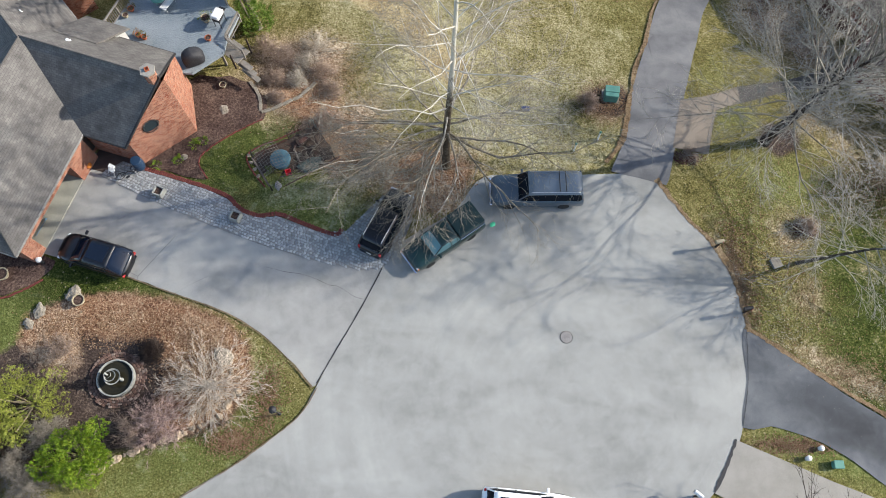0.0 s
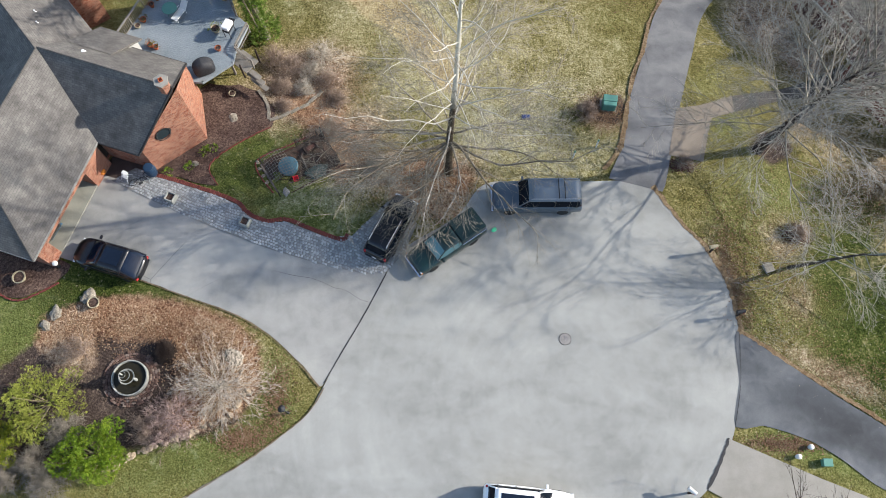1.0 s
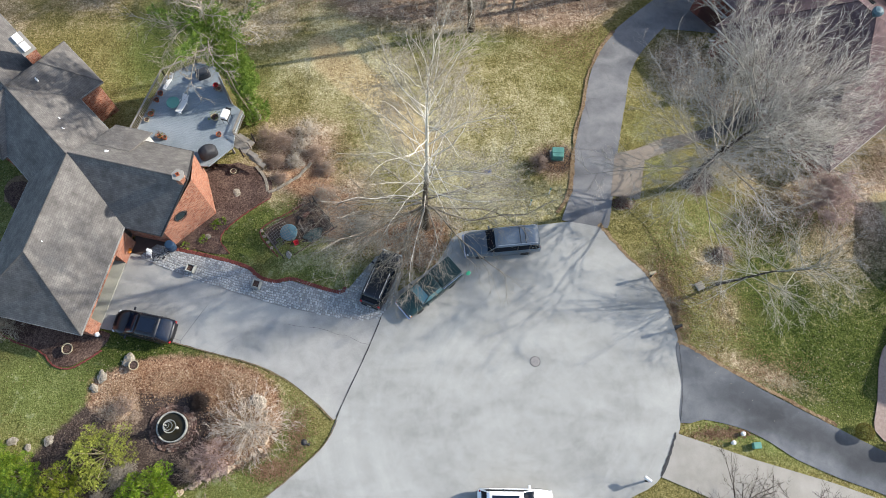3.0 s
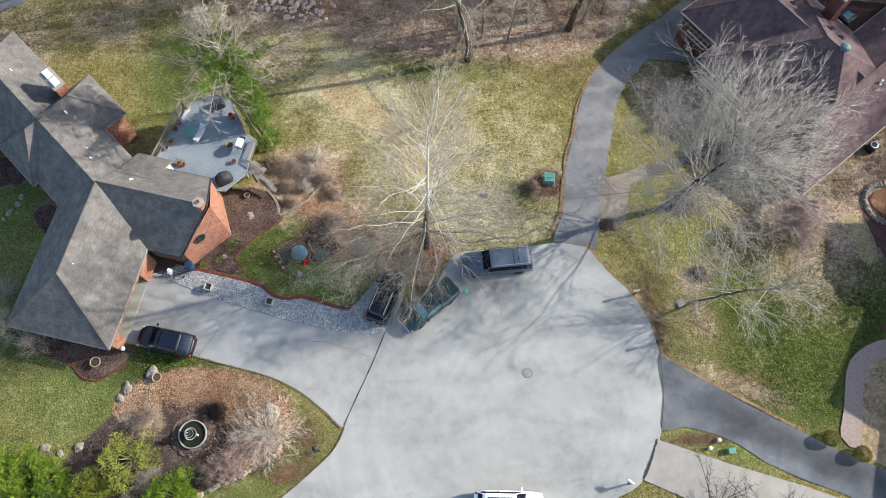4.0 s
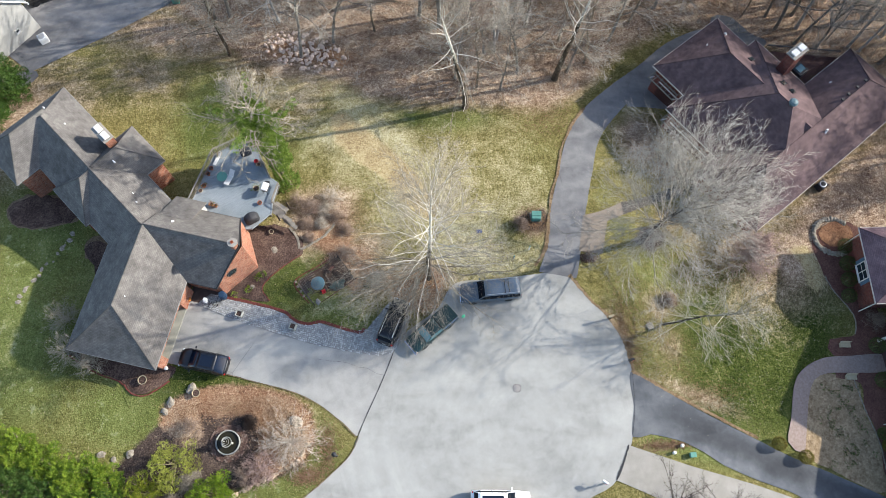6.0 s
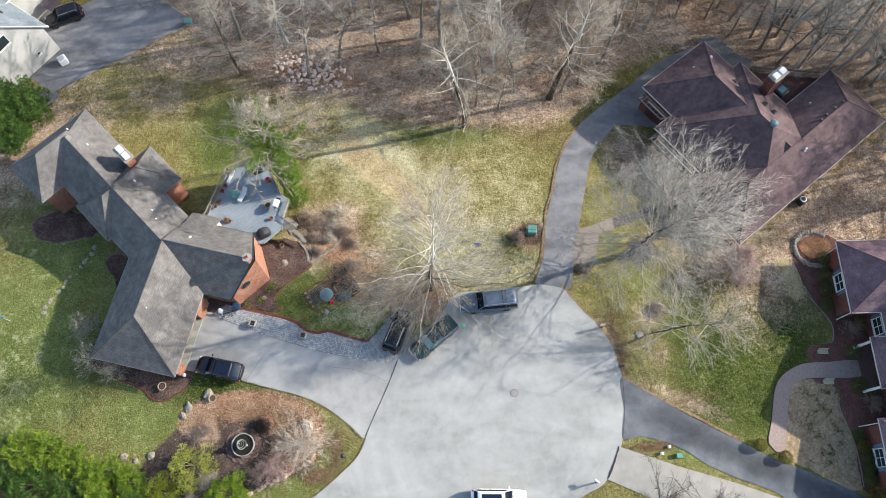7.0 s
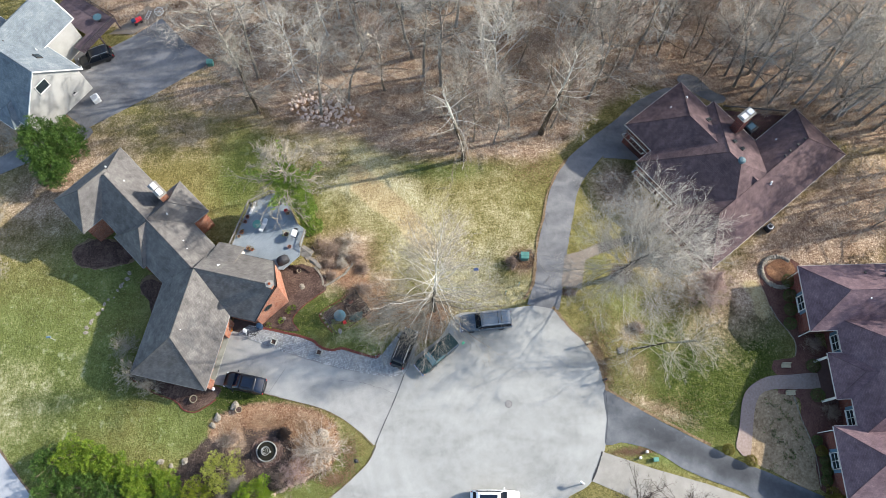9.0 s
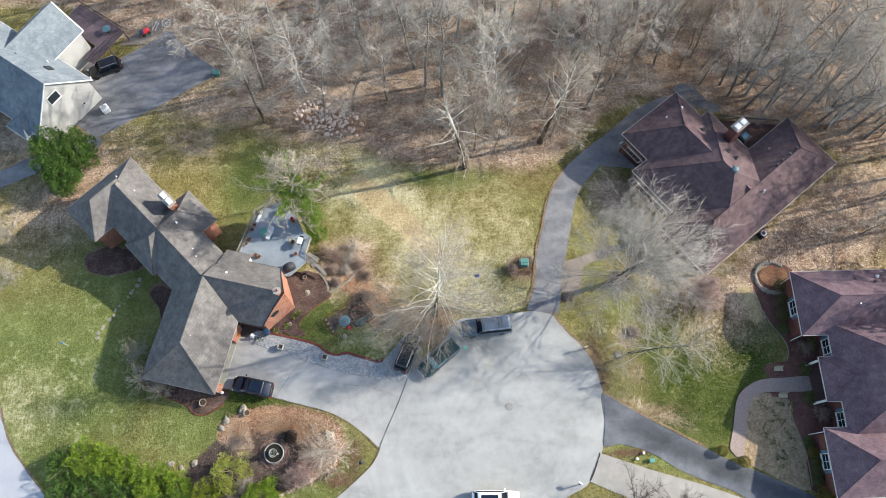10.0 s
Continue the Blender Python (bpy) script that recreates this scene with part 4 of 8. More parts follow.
part("porch_floor", rbox((2.4, 5.2, 0.3), (1.8, 9.4, -2.05), 0.03), M_BRICK2, H3)
fd = new("front_door")
fd.parent = H3
part("panel", rbox((0.06, 1.0, 2.1), (2.97, 9.4, -0.8), 0.01), M_WHITE, fd)
part("door_handle", rbox((0.06, 0.04, 0.18), (2.92, 9.8, -0.85), 0.01), M_METAL, fd)
for at in ((6.3, 20.4, 3.1), (8.2, 19.9, 3.6), (7.4, 16.5, 3.9), (9.6, 14.0, 3.6)):
    roof_vent(H3, at)
vent_pipe(H3, (8.9, 20.6, 3.0), 0.1)
vent_pipe(H3, (5.6, 17.2, 4.1), 0.08)
for v in (14.5, 3.9, 21.3):
    part("downpipe", tube([(0.05 if v != 3.9 else 0.4, v, 1.9), (0.0, v, 1.5), (0.0, v, -2.6)], 0.05, 6), M_WHITE, H3)

# the pale house at the forecourt
H4 = thing("house", "pale stuccoed two-storey gable house with slate-grey shingles", "house", pose(-42.27, 55.6, 0, 0, 0, 142.1))
E4 = -1.4
roof(H4, -0.15, 22, -0.15, 9.75, E4, 5.6, "u", ("gable", "gable"), M_ROOF4, M_WHITE)
walls(H4, [(0.1, 4.8), (0.1, 0.3), (21.5, 0.3), (21.5, 4.8), (21.5, 9.3), (0.1, 9.3)], -8, [E4 + 5.45, E4 + 0.4, E4 + 0.4, E4 + 5.45, E4 + 0.4, E4 + 0.4], M_SIDING)
roof(H4, 5.5, 12.5, -5.0, 4.0, E4 + 0.6, 3.4, "v", ("gable", "open"), M_ROOF4, M_WHITE)
walls(H4, [(6, -4.6), (9, -4.6), (12, -4.6), (12, 1), (6, 1)], -8, [E4 + 0.7, E4 + 3.9, E4 + 0.7, E4 + 0.7, E4 + 0.7], M_SIDING)
roof(H4, 1.0, 4.6, 6.5, 10.9, E4 - 0.2, 1.7, "v", ("open", "hip"), M_ROOF4, M_WHITE)
walls(H4, rect(1.3, 4.3, 9, 10.6), -8, E4 - 0.25, M_SIDING)
window(H4, (0.1, 5.0, 1.2), 1.7, 1.5, 180, M_WHITE, 1, 1)
window(H4, (0.1, 2.6, -3.6), 0.5, 0.5, 180, M_WHITE, 1, 1)
skylight(H4, (3.4, 2.2, 1.38), (48, 0, 0), (0.9, 0.9))
for at in ((3.6, 2.6, 1.6), (7.6, 3.2, 2.3)):
    roof_vent(H4, at)
vent_pipe(H4, (5.0, 1.4, 0.5))

# ---- trees ----
def bark(name, a, b, c, upper=None, low=3.0, high=8.0):
    m = Mat(name, 0.9, 0, 0.15)
    n = m.math("ADD", m.math("MULTIPLY", m.noise(2.2, 4, 0.65), 0.6), m.math("MULTIPLY", m.noise(17, 3), 0.4))
    col = m.ramp(n, [(0.34, a), (0.5, b), (0.66, c)])
    if upper:
        sep = m.t.nodes.new("ShaderNodeSeparateXYZ")
        m.link(m.co(), sep.inputs[0])
        h = m.math("DIVIDE", m.math("SUBTRACT", sep.outputs[2], low), high - low)
        h = m.math("ADD", h, m.math("MULTIPLY", m.math("SUBTRACT", n, 0.5), 2.0))
        col = m.mix(m.ramp(h, [(0.2, 0.0), (0.8, 1.0)]), col, upper)
    m.color(col)
    m.bump(n, 0.6, 0.02)
    return m.m


M_SYC = bark("mottled_sycamore_bark", lin(66, 54, 43, 0.6), lin(100, 86, 70, 0.6), lin(146, 131, 110, 0.6), lin(222, 216, 200, 0.7), 7.5, 12.5)
M_SYCLIMB = bark("white_sycamore_limb", lin(114, 100, 82, 0.68), lin(154, 139, 118, 0.7), lin(194, 181, 161, 0.74), lin(224, 217, 203, 0.78), 5.0, 10.0)
M_SYCTWIG = bark("pale_twig_bark", lin(140, 130, 112, 0.66), lin(172, 162, 144, 0.66), lin(206, 197, 180, 0.66))
M_GREYBARK = bark("grey_bark", lin(120, 112, 102, 0.65), lin(152, 143, 130, 0.65), lin(186, 178, 164, 0.65))
M_GREYTWIG = bark("grey_twig_bark", lin(136, 130, 120, 0.7), lin(174, 167, 156, 0.72), lin(212, 206, 196, 0.74))
M_WOODBARK = bark("brown_grey_bark", lin(112, 98, 82, 0.65), lin(150, 134, 114, 0.65), lin(186, 170, 148, 0.65))
M_WOODTWIG = bark("brown_twig_bark", lin(150, 139, 124, 0.88), lin(182, 171, 155, 0.88), lin(212, 202, 187, 0.88))
M_REDTWIG = bark("reddish_twig_bark", lin(130, 110, 96, 0.72), lin(162, 141, 125, 0.72), lin(190, 170, 153, 0.72))


M_PALETWIG = bark("pale_grey_green_twig", lin(140, 136, 120, 0.64), lin(176, 172, 155, 0.64), lin(208, 204, 188, 0.66))
M_WEEP = bark("tan_grey_stems", lin(146, 134, 119, 0.82), lin(184, 171, 155, 0.84), lin(216, 204, 189, 0.86))
M_PINKTWIG = bark("pinkish_twig_bark", lin(140, 116, 108, 0.74), lin(174, 148, 138, 0.74), lin(202, 180, 168, 0.74))
M_PALELIMB = bark("pale_maple_limb", lin(108, 102, 92, 0.72), lin(144, 137, 125, 0.74), lin(188, 181, 168, 0.76))
M_DARKGREY = bark("dark_grey_bark", lin(72, 64, 56), lin(100, 90, 80), lin(136, 126, 114))
M_DARKBARK = bark("dark_wet_bark", lin(56, 46, 42), lin(78, 66, 60), lin(104, 92, 84))


def limb(V, F, pts, rads, seg, tip=False):
    """Adds one tapered round branch to vertex and face lists; tip: it ends in a point."""
    base = len(V)
    end = pts[-1]
    if tip:
        pts = pts[:-1] if len(pts) > 2 else [pts[0]]

    up = Vector((0.31, 0.17, 0.93))
    for i, p in enumerate(pts):
        d = (pts[min(i + 1, len(pts) - 1)] - pts[max(i - 1, 0)]).normalized() if len(pts) > 1 else (end - p).normalized()
        a = d.cross(up)
        if a.length < 0.1:
            a = d.cross(Vector((1, 0, 0)))
        a.normalize()
        b = d.cross(a)
        for k in range(seg):
            t = 2 * math.pi * k / seg
            V.append(tuple(p + rads[i] * (a * math.cos(t) + b * math.sin(t))))
    for i in range(len(pts) - 1):
        for k in range(seg):
            F.append((base + i * seg + k, base + i * seg + (k + 1) % seg, base + (i + 1) * seg + (k + 1) % seg, base + (i + 1) * seg + k))
    if tip:
        top = len(V)
        V.append(tuple(end))
        for k in range(seg):
            F.append((top - seg + k, top - seg + (k + 1) % seg, top))


def wander(r, start, d, length, n, jit, lift):
    pts, p, d = [start.copy()], start.copy(), d.normalized()
    for i in range(n):
        d = (d + Vector((r.gauss(0, jit), r.gauss(0, jit), r.gauss(0, jit) + lift))).normalized()
        p = p + d * (length / n)
        pts.append(p.copy())
    return pts


def along_line(pts, t):
    k = min(int(t * (len(pts) - 1)), len(pts) - 2)
    f = t * (len(pts) - 1) - k
    return pts[k].lerp(pts[k + 1], f), (pts[k + 1] - pts[k]).normalized()


def side_way(r, d, lo, hi):
    a = d.orthogonal().normalized()
    a.rotate(Matrix.Rotation(r.uniform(0, 2 * math.pi), 3, d))
    ang = radians(r.uniform(lo, hi))
    return (d * math.cos(ang) + a * math.sin(ang)).normalized()


def tree_mesh(seed, height, r0, first=0.3, limbs=22, reach=5.0, low_el=15, high_el=65, kids=(8, 6, 4), lift=0.03, lean=(0, 0), jit=0.09, stems=1, twig=0.008, top_r=0.1, min_reach=0.35, shape=1.0, thick=0.012, sway=0.05, bends=2, slivers=False, aimed=()):
    """Trunk and branch meshes of a bare tree, grown from its base at the origin."""
    r = random.Random(seed)
    TV, TF, BV, BF, LV, LF = [], [], [], [], [], []
    for s in range(stems):
        az0 = 2 * math.pi * s / stems + r.uniform(-0.4, 0.4)
        out = Vector((math.cos(az0), math.sin(az0), 0)) * (0.45 if stems > 1 else 0.0)
        d0 = Vector((lean[0], lean[1], 1)) + out * 0.6
        h = height * (1 if s == 0 else r.uniform(0.75, 0.95))
        trunk = wander(r, Vector((0, 0, -0.4)) + out * r0, d0, h, 12, sway, 0.06 if stems > 1 else 0.02)
        rt = [r0 * (1 if stems == 1 else 0.7) * max(top_r, (1 - i / 12) ** 0.8) for i in range(13)]
        rt[0] *= 1.35
        limb(TV, TF, trunk, rt, 9)
        az = r.uniform(0, 6.3)
        for i in range(limbs + len(aimed)):
            if i < limbs:
                t = first + (0.99 - first) * (i + r.random()) / limbs
                az += 2.399 + r.gauss(0, 0.4)
                s01 = (t - first) / (1 - first)
                el = radians(low_el + (high_el - low_el) * s01 + r.gauss(0, 8))
                ln = reach * (min_reach + (1 - min_reach) * (1 - s01) ** shape) * r.uniform(0.75, 1.2)
                rl, sag = min(r0 * 0.45, thick * ln + 0.012) * (1.0 if stems == 1 else 0.8), lift
            else:
                # great low limbs with a direction of their own: height share, azimuth, slope, length
                t, bearing, slope, ln = aimed[i - limbs]
                az, el, rl, sag = radians(bearing), radians(slope), 0.0075 * ln + 0.016, -0.03
            p, d = along_line(trunk, t)
            way = Vector((math.cos(az) * math.cos(el), math.sin(az) * math.cos(el), math.sin(el)))
            n = 6 if i < limbs else 11
            l1 = wander(r, p, way, ln, n, jit if i < limbs else 0.17, sag)
            limb(LV, LF, l1, [rl * (1 - 0.82 * k / n) for k in range(n + 1)], 4 if i < limbs else 6)
            for a in range(kids[0]):
                ta = 0.22 + 0.76 * (a + r.random()) / kids[0]
                p2, d2 = along_line(l1, ta)
                ln2 = ln * r.uniform(0.28, 0.5) * (1.15 - 0.6 * ta)
                l2 = wander(r, p2, side_way(r, d2, 22, 52), ln2, 3, jit * 1.3, lift * 1.4)
                r2 = max(twig * 1.3, rl * 0.42 * (1.1 - 0.6 * ta))
                limb(BV, BF, l2, [r2 * (1 - 0.7 * k / 3) for k in range(4)], 3, True)
                for b in range(kids[1]):
                    tb = 0.2 + 0.78 * (b + r.random()) / kids[1]
                    p3, d3 = along_line(l2, tb)
                    ln3 = max(0.35, ln2 * r.uniform(0.3, 0.55))
                    l3 = wander(r, p3, side_way(r, d3, 20, 48), ln3, bends, jit * 1.4, lift * 1.4)
                    limb(BV, BF, l3, [twig * 1.2, twig, twig * 0.6], 3, True)
                    for c in range(kids[2]):
                        p4, d4 = along_line(l3, 0.25 + 0.7 * (c + r.random()) / kids[2])
                        l4 = wander(r, p4, side_way(r, d4, 18, 45), max(0.3, ln3 * r.uniform(0.45, 0.75)), 1, jit, lift)
                        if slivers:
                            w = d4.orthogonal().normalized() * twig
                            BV += [tuple(p4 - w), tuple(p4 + w), tuple(l4[-1])]
                            BF.append((len(BV) - 3, len(BV) - 2, len(BV) - 1))
                        else:
                            limb(BV, BF, l4, [twig * 0.9, twig * 0.4], 3, True)
    return (TV, TF), (LV, LF), (BV, BF)


def make_tree(name, label, at, spec, trunk_mat, twig_mat, category="tree", turn=0.0, group="", limb_mat=None):
    x, y = at
    ob = thing(name, label, category, pose(x, y, ground_z(x, y), 0, 0, turn), group)
    (tv, tf), (lv, lf), (bv, bf) = tree_mesh(**spec)
    link_mesh("trunk", tv, tf, trunk_mat, ob, smooth=True)
    n = len(lv)
    crown = link_mesh("crown", lv + bv, lf + [tuple(i + n for i in f) for f in bf], limb_mat or trunk_mat, ob, "bare branches and fine twigs", smooth=True)
    crown.data.materials.append(twig_mat)
    crown.data.polygons.foreach_set("material_index", [0] * len(lf) + [1] * len(bf))
    return ob


IVY_AT, IVY_LEAN = (-13.3, 31.6), (-0.13, 0.2)
make_tree("sycamore_tree", "tall bare sycamore with mottled trunk, white leaders and drooping low limbs", (0.1, 20.4),
          dict(seed=4, height=22.0, r0=0.26, first=0.3, limbs=46, reach=7.2, low_el=16, high_el=74, kids=(10, 7, 4), lift=-0.008, twig=0.0064, min_reach=0.55, jit=0.17, thick=0.005, sway=0.022, lean=(-0.03, 0),
               aimed=((0.21, 208, 12, 9.2), (0.2, 200, 8, 8.0), (0.23, 216, 14, 8.8), (0.22, 228, 10, 7.2), (0.18, 212, 4, 6.8), (0.25, 190, 14, 8.4), (0.22, 222, 12, 6.2), (0.19, 205, 10, 6.4), (0.2, 236, 6, 6.4), (0.17, 218, 4, 6.2), (0.21, 246, 8, 5.4), (0.18, 228, 6, 7.2), (0.24, 292, 10, 7.6), (0.2, 340, 6, 9.4), (0.24, 328, 8, 8.8), (0.21, 352, 8, 8.0), (0.24, 172, 12, 9.0), (0.27, 150, 16, 7.4), (0.29, 186, 18, 7.6), (0.28, 12, 16, 7.4), (0.3, 60, 18, 6.6))), M_SYC, M_SYCTWIG, limb_mat=M_SYCLIMB)
make_tree("maple_tree", "broad bare grey maple with dark trunk and dense upswept branches", (20.8, 22.7),
          dict(seed=12, height=14.0, r0=0.34, first=0.26, limbs=66, reach=9.4, low_el=14, high_el=74, kids=(10, 7, 4), lift=0.03, lean=(0.08, 0.08), twig=0.0086, min_reach=0.8, jit=0.11, thick=0.0056, sway=0.06, top_r=0.14), M_DARKBARK, M_GREYTWIG, limb_mat=M_PALELIMB)
make_tree("young_tree", "slender bare tree leaning over the lawn by the court", (21.4, 14.3),
          dict(seed=23, height=8.4, r0=0.13, first=0.3, limbs=30, reach=5.2, low_el=2, high_el=60, kids=(8, 5, 2), lift=0.0, lean=(0.3, 0.04), twig=0.0068, thick=0.0068, jit=0.085, min_reach=0.7, sway=0.11), M_DARKGREY, M_GREYTWIG, limb_mat=M_PALETWIG)
make_tree("ivy_tree", "bare crooked tree with an ivy-clad trunk beside the deck", IVY_AT,
          dict(seed=31, height=14.0, r0=0.3, first=0.62, limbs=30, reach=6.0, low_el=14, high_el=60, kids=(8, 5, 3), lift=0.0, lean=IVY_LEAN, twig=0.013, sway=0.02, jit=0.22, thick=0.0115), M_GREYBARK, M_SYCTWIG, limb_mat=M_SYCTWIG)
make_tree("pale_tree", "bare pale tree at the edge of the woods", (-20.4, 49.4),
          dict(seed=37, height=14.5, r0=0.22, first=0.25, limbs=28, reach=5.4, low_el=15, high_el=65, jit=0.14, thick=0.008, kids=(8, 5, 4), lift=0.01, twig=0.012), M_SYC, M_SYCTWIG)
for k, (x, y) in enumerate(((5.3, 40.1), (15.4, 43.2))):
    make_tree("edge_sycamore", "big bare sycamore at the wood's edge with drooping white limbs", (x, y),
              dict(seed=51 + k, height=17.0 - k, r0=0.34, first=0.28, limbs=28, reach=5.8, low_el=-4, high_el=70, kids=(6, 4, 3), lift=-0.012, twig=0.0078, min_reach=0.5, jit=0.19, thick=0.0066, sway=0.035), M_SYC, M_SYCTWIG, group="edge sycamores", limb_mat=M_SYCLIMB)
make_tree("dark_twigged_tree", "small dark bare tree over the concrete drive", (19.2, -1.7),
          dict(seed=41, height=5.2, r0=0.11, first=0.25, limbs=22, reach=4.6, low_el=20, high_el=60, kids=(6, 4, 2), lift=0.01, twig=0.008), M_DARKBARK, M_DARKBARK)
make_tree("dark_twigged_tree", "small dark bare tree over the concrete drive", (23.2, -2.2),
          dict(seed=43, height=5.0, r0=0.11, first=0.25, limbs=22, reach=4.4, low_el=20, high_el=60, kids=(6, 4, 2), lift=0.01, twig=0.008), M_DARKBARK, M_DARKBARK)

# ---- leafy evergreens ----
def foliage_mat(name, a, b, c):
    m = Mat(name, 0.6, 0, 0.25)
    n = m.math("ADD", m.math("MULTIPLY", m.noise(1.4, 3), 0.55), m.math("MULTIPLY", m.island(), 0.45))
    m.color(m.ramp(n, [(0.25, a), (0.5, b), (0.75, c)]))
    # thin leaves let some of the sun through
    glow = m.node("ShaderNodeBsdfTranslucent")
    m.link(m.b.inputs["Base Color"].links[0].from_socket, glow.inputs["Color"])
    both = m.node("ShaderNodeMixShader", Fac=0.3)
    m.link(m.b.outputs[0], both.inputs[1])
    m.link(glow.outputs[0], both.inputs[2])
    m.link(both.outputs[0], m.t.nodes["Material Output"].inputs["Surface"])
    return m.m


M_YELLOWGREEN = foliage_mat("yellow_green_leaves", lin(92, 112, 24), lin(146, 160, 38), lin(196, 200, 66))
M_LIME = foliage_mat("lime_green_leaves", lin(96, 134, 26), lin(140, 174, 38), lin(188, 206, 62))
M_SAGE = foliage_mat("pale_yellow_sage_leaves", lin(116, 126, 46, 0.64), lin(162, 170, 68, 0.64), lin(206, 208, 104, 0.64))
M_BRIGHTGREEN = foliage_mat("bright_green_leaves", lin(84, 118, 30, 0.62), lin(128, 160, 46, 0.62), lin(184, 198, 68, 0.62))
M_FIRGREEN = foliage_mat("deep_green_needles", lin(52, 82, 32, 0.6), lin(84, 120, 46, 0.6), lin(126, 152, 68, 0.6))
M_BOXGREEN = foliage_mat("dark_boxwood_leaves", lin(60, 72, 34, 0.7), lin(92, 104, 52, 0.7), lin(126, 134, 76, 0.7))
M_GOLDBUSH = foliage_mat("olive_gold_leaves", lin(96, 88, 30), lin(140, 128, 48), lin(176, 160, 72))
M_IVY = foliage_mat("ivy_leaves", lin(84, 116, 40, 0.6), lin(130, 162, 60, 0.6), lin(172, 192, 92, 0.6))
M_LEAFDRIFT = foliage_mat("tan_leaves", lin(138, 100, 74, 0.76), lin(182, 148, 116, 0.78), lin(220, 194, 162, 0.8))
M_LEAFDRY = foliage_mat("dry_leaves", lin(138, 100, 72), lin(172, 136, 102), lin(204, 172, 136))
M_PETAL = foliage_mat("bleached_leaves", lin(190, 180, 150), lin(214, 206, 180), lin(234, 228, 208))


def leaf_cloud(seed, lobes, count, size, tight=False):
    """Leaves on the skin of overlapping lobes (x, y, z, radius across, radius up): single small ones when tight, else in flat feathered sprays."""
    r = random.Random(seed)
    V, F = [], []
    area = [l[3] * l[3] for l in lobes]
    for k, (lx, ly, lz, ra, rz) in enumerate(lobes):
        n = int(count * area[k] / sum(area)) // (1 if tight else 7)
        for _ in range(n):
            a, z = r.uniform(0, 2 * math.pi), r.uniform(-0.45, 1)
            q = math.sqrt(max(0, 1 - z * z))
            bump = 1 + 0.5 * noise.noise(Vector((lx * 1.3 + q * math.cos(a) * 2.6, ly * 1.3 + q * math.sin(a) * 2.6, z * 2.6 + seed)))
            rad = bump * (0.45 + 0.6 * r.random() ** 0.6) if not tight else 0.84 + 0.2 * r.random()
            p = Vector((lx + ra * rad * q * math.cos(a), ly + ra * rad * q * math.sin(a), lz + rz * rad * z))
            d = Vector((q * math.cos(a), q * math.sin(a), 0.8 * z + 0.3)).normalized()
            d = (d + Vector((r.gauss(0, 0.35), r.gauss(0, 0.35), r.gauss(0, 0.35)))).normalized()
            t = d.cross(Vector((r.gauss(0, 0.4), r.gauss(0, 0.4), 1))).normalized()
            up = d if tight else t.cross(d)
            s = size * r.uniform(0.7, 1.35)
            leaves = [(Vector((0, 0, 0)), t, 1.0)] if tight else [(d * s * 0.8 * j, (d + t * side * 0.85).normalized(), 1.15 - 0.2 * j) for j in range(4) for side in (-1, 1)][:7]
            for off, way, big in leaves:
                w = way.cross(up).normalized()
                i, o, g = len(V), p + off, s * big
                V += [tuple(o), tuple(o + way * g + w * g * 0.24 + up * g * 0.1), tuple(o + way * g * 2.0 - up * g * 0.15), tuple(o + way * g - w * g * 0.24 + up * g * 0.1)]
                F.append((i, i + 1, i + 2, i + 3))
    return V, F


def shrub(name, label, at, lobes, count, size, mat_, seed, category="bush", group="", stem_h=0.5):
    x, y = at
    ob = thing(name, label, category, pose(x, y, ground_z(x, y) + 0.03), group)
    bm = bmesh.new()
    r = random.Random(seed)
    for lx, ly, lz, ra, rz in lobes:
        tube([(0, 0, -0.1), (lx * 0.5, ly * 0.5, lz * 0.5), (lx, ly, lz + rz * 0.3)], [0.06, 0.045, 0.02], 5, bm)
    part("stem", bm, M_WOODBARK, ob)
    V, F = leaf_cloud(seed, lobes, count, size, name == "round_bush")
    link_mesh("foliage", V, F, mat_, ob)
    return ob


def random_lobes(seed, radius, height, n):
    r = random.Random(seed)
    out = [(0, 0, height * 0.45, radius * 0.5, height * 0.45)]
    for k in range(n):
        a = 2.399 * k + r.uniform(-0.3, 0.3)
        d = radius * r.uniform(0.4, 0.92)
        h = height * r.uniform(0.22, 0.68)
        out.append((d * math.cos(a), d * math.sin(a), h, radius * r.uniform(0.17, 0.34), height * r.uniform(0.16, 0.34)))
    return out


for k, (x, y, rad, h, mat_) in enumerate([(-40.6, 7.2, 1.8, 2.2, M_FIRGREEN), (-38.2, 7.6, 1.7, 2.4, M_BRIGHTGREEN), (-35.8, 7.2, 1.6, 2.4, M_BRIGHTGREEN), (-34.0, 6.2, 1.4, 2.0, M_BRIGHTGREEN), (-37.2, 4.4, 2.0, 2.6, M_FIRGREEN),
                                          (-34.2, 3.2, 1.8, 2.4, M_FIRGREEN), (-32.3, 5.0, 1.5, 2.2, M_BRIGHTGREEN), (-30.4, 4.8, 1.5, 2.2, M_BRIGHTGREEN), (-28.2, 3.9, 1.5, 2.2, M_BRIGHTGREEN), (-31.2, 2.4, 1.7, 2.4, M_BRIGHTGREEN), (-40, 4.0, 1.8, 2.3, M_FIRGREEN), (-28.6, 1.2, 1.6, 2.2, M_FIRGREEN), (-36.5, 1.4, 2.0, 2.4, M_FIRGREEN)]):
    shrub("evergreen_shrub", "dense bright green evergreen shrub in a hedge row" if mat_ is M_BRIGHTGREEN else "dense deep green evergreen shrub in a hedge row", (x, y), random_lobes(k + 40, rad * 1.08, h, 18), 13000, 0.062, mat_, k + 40, group="hedge row")
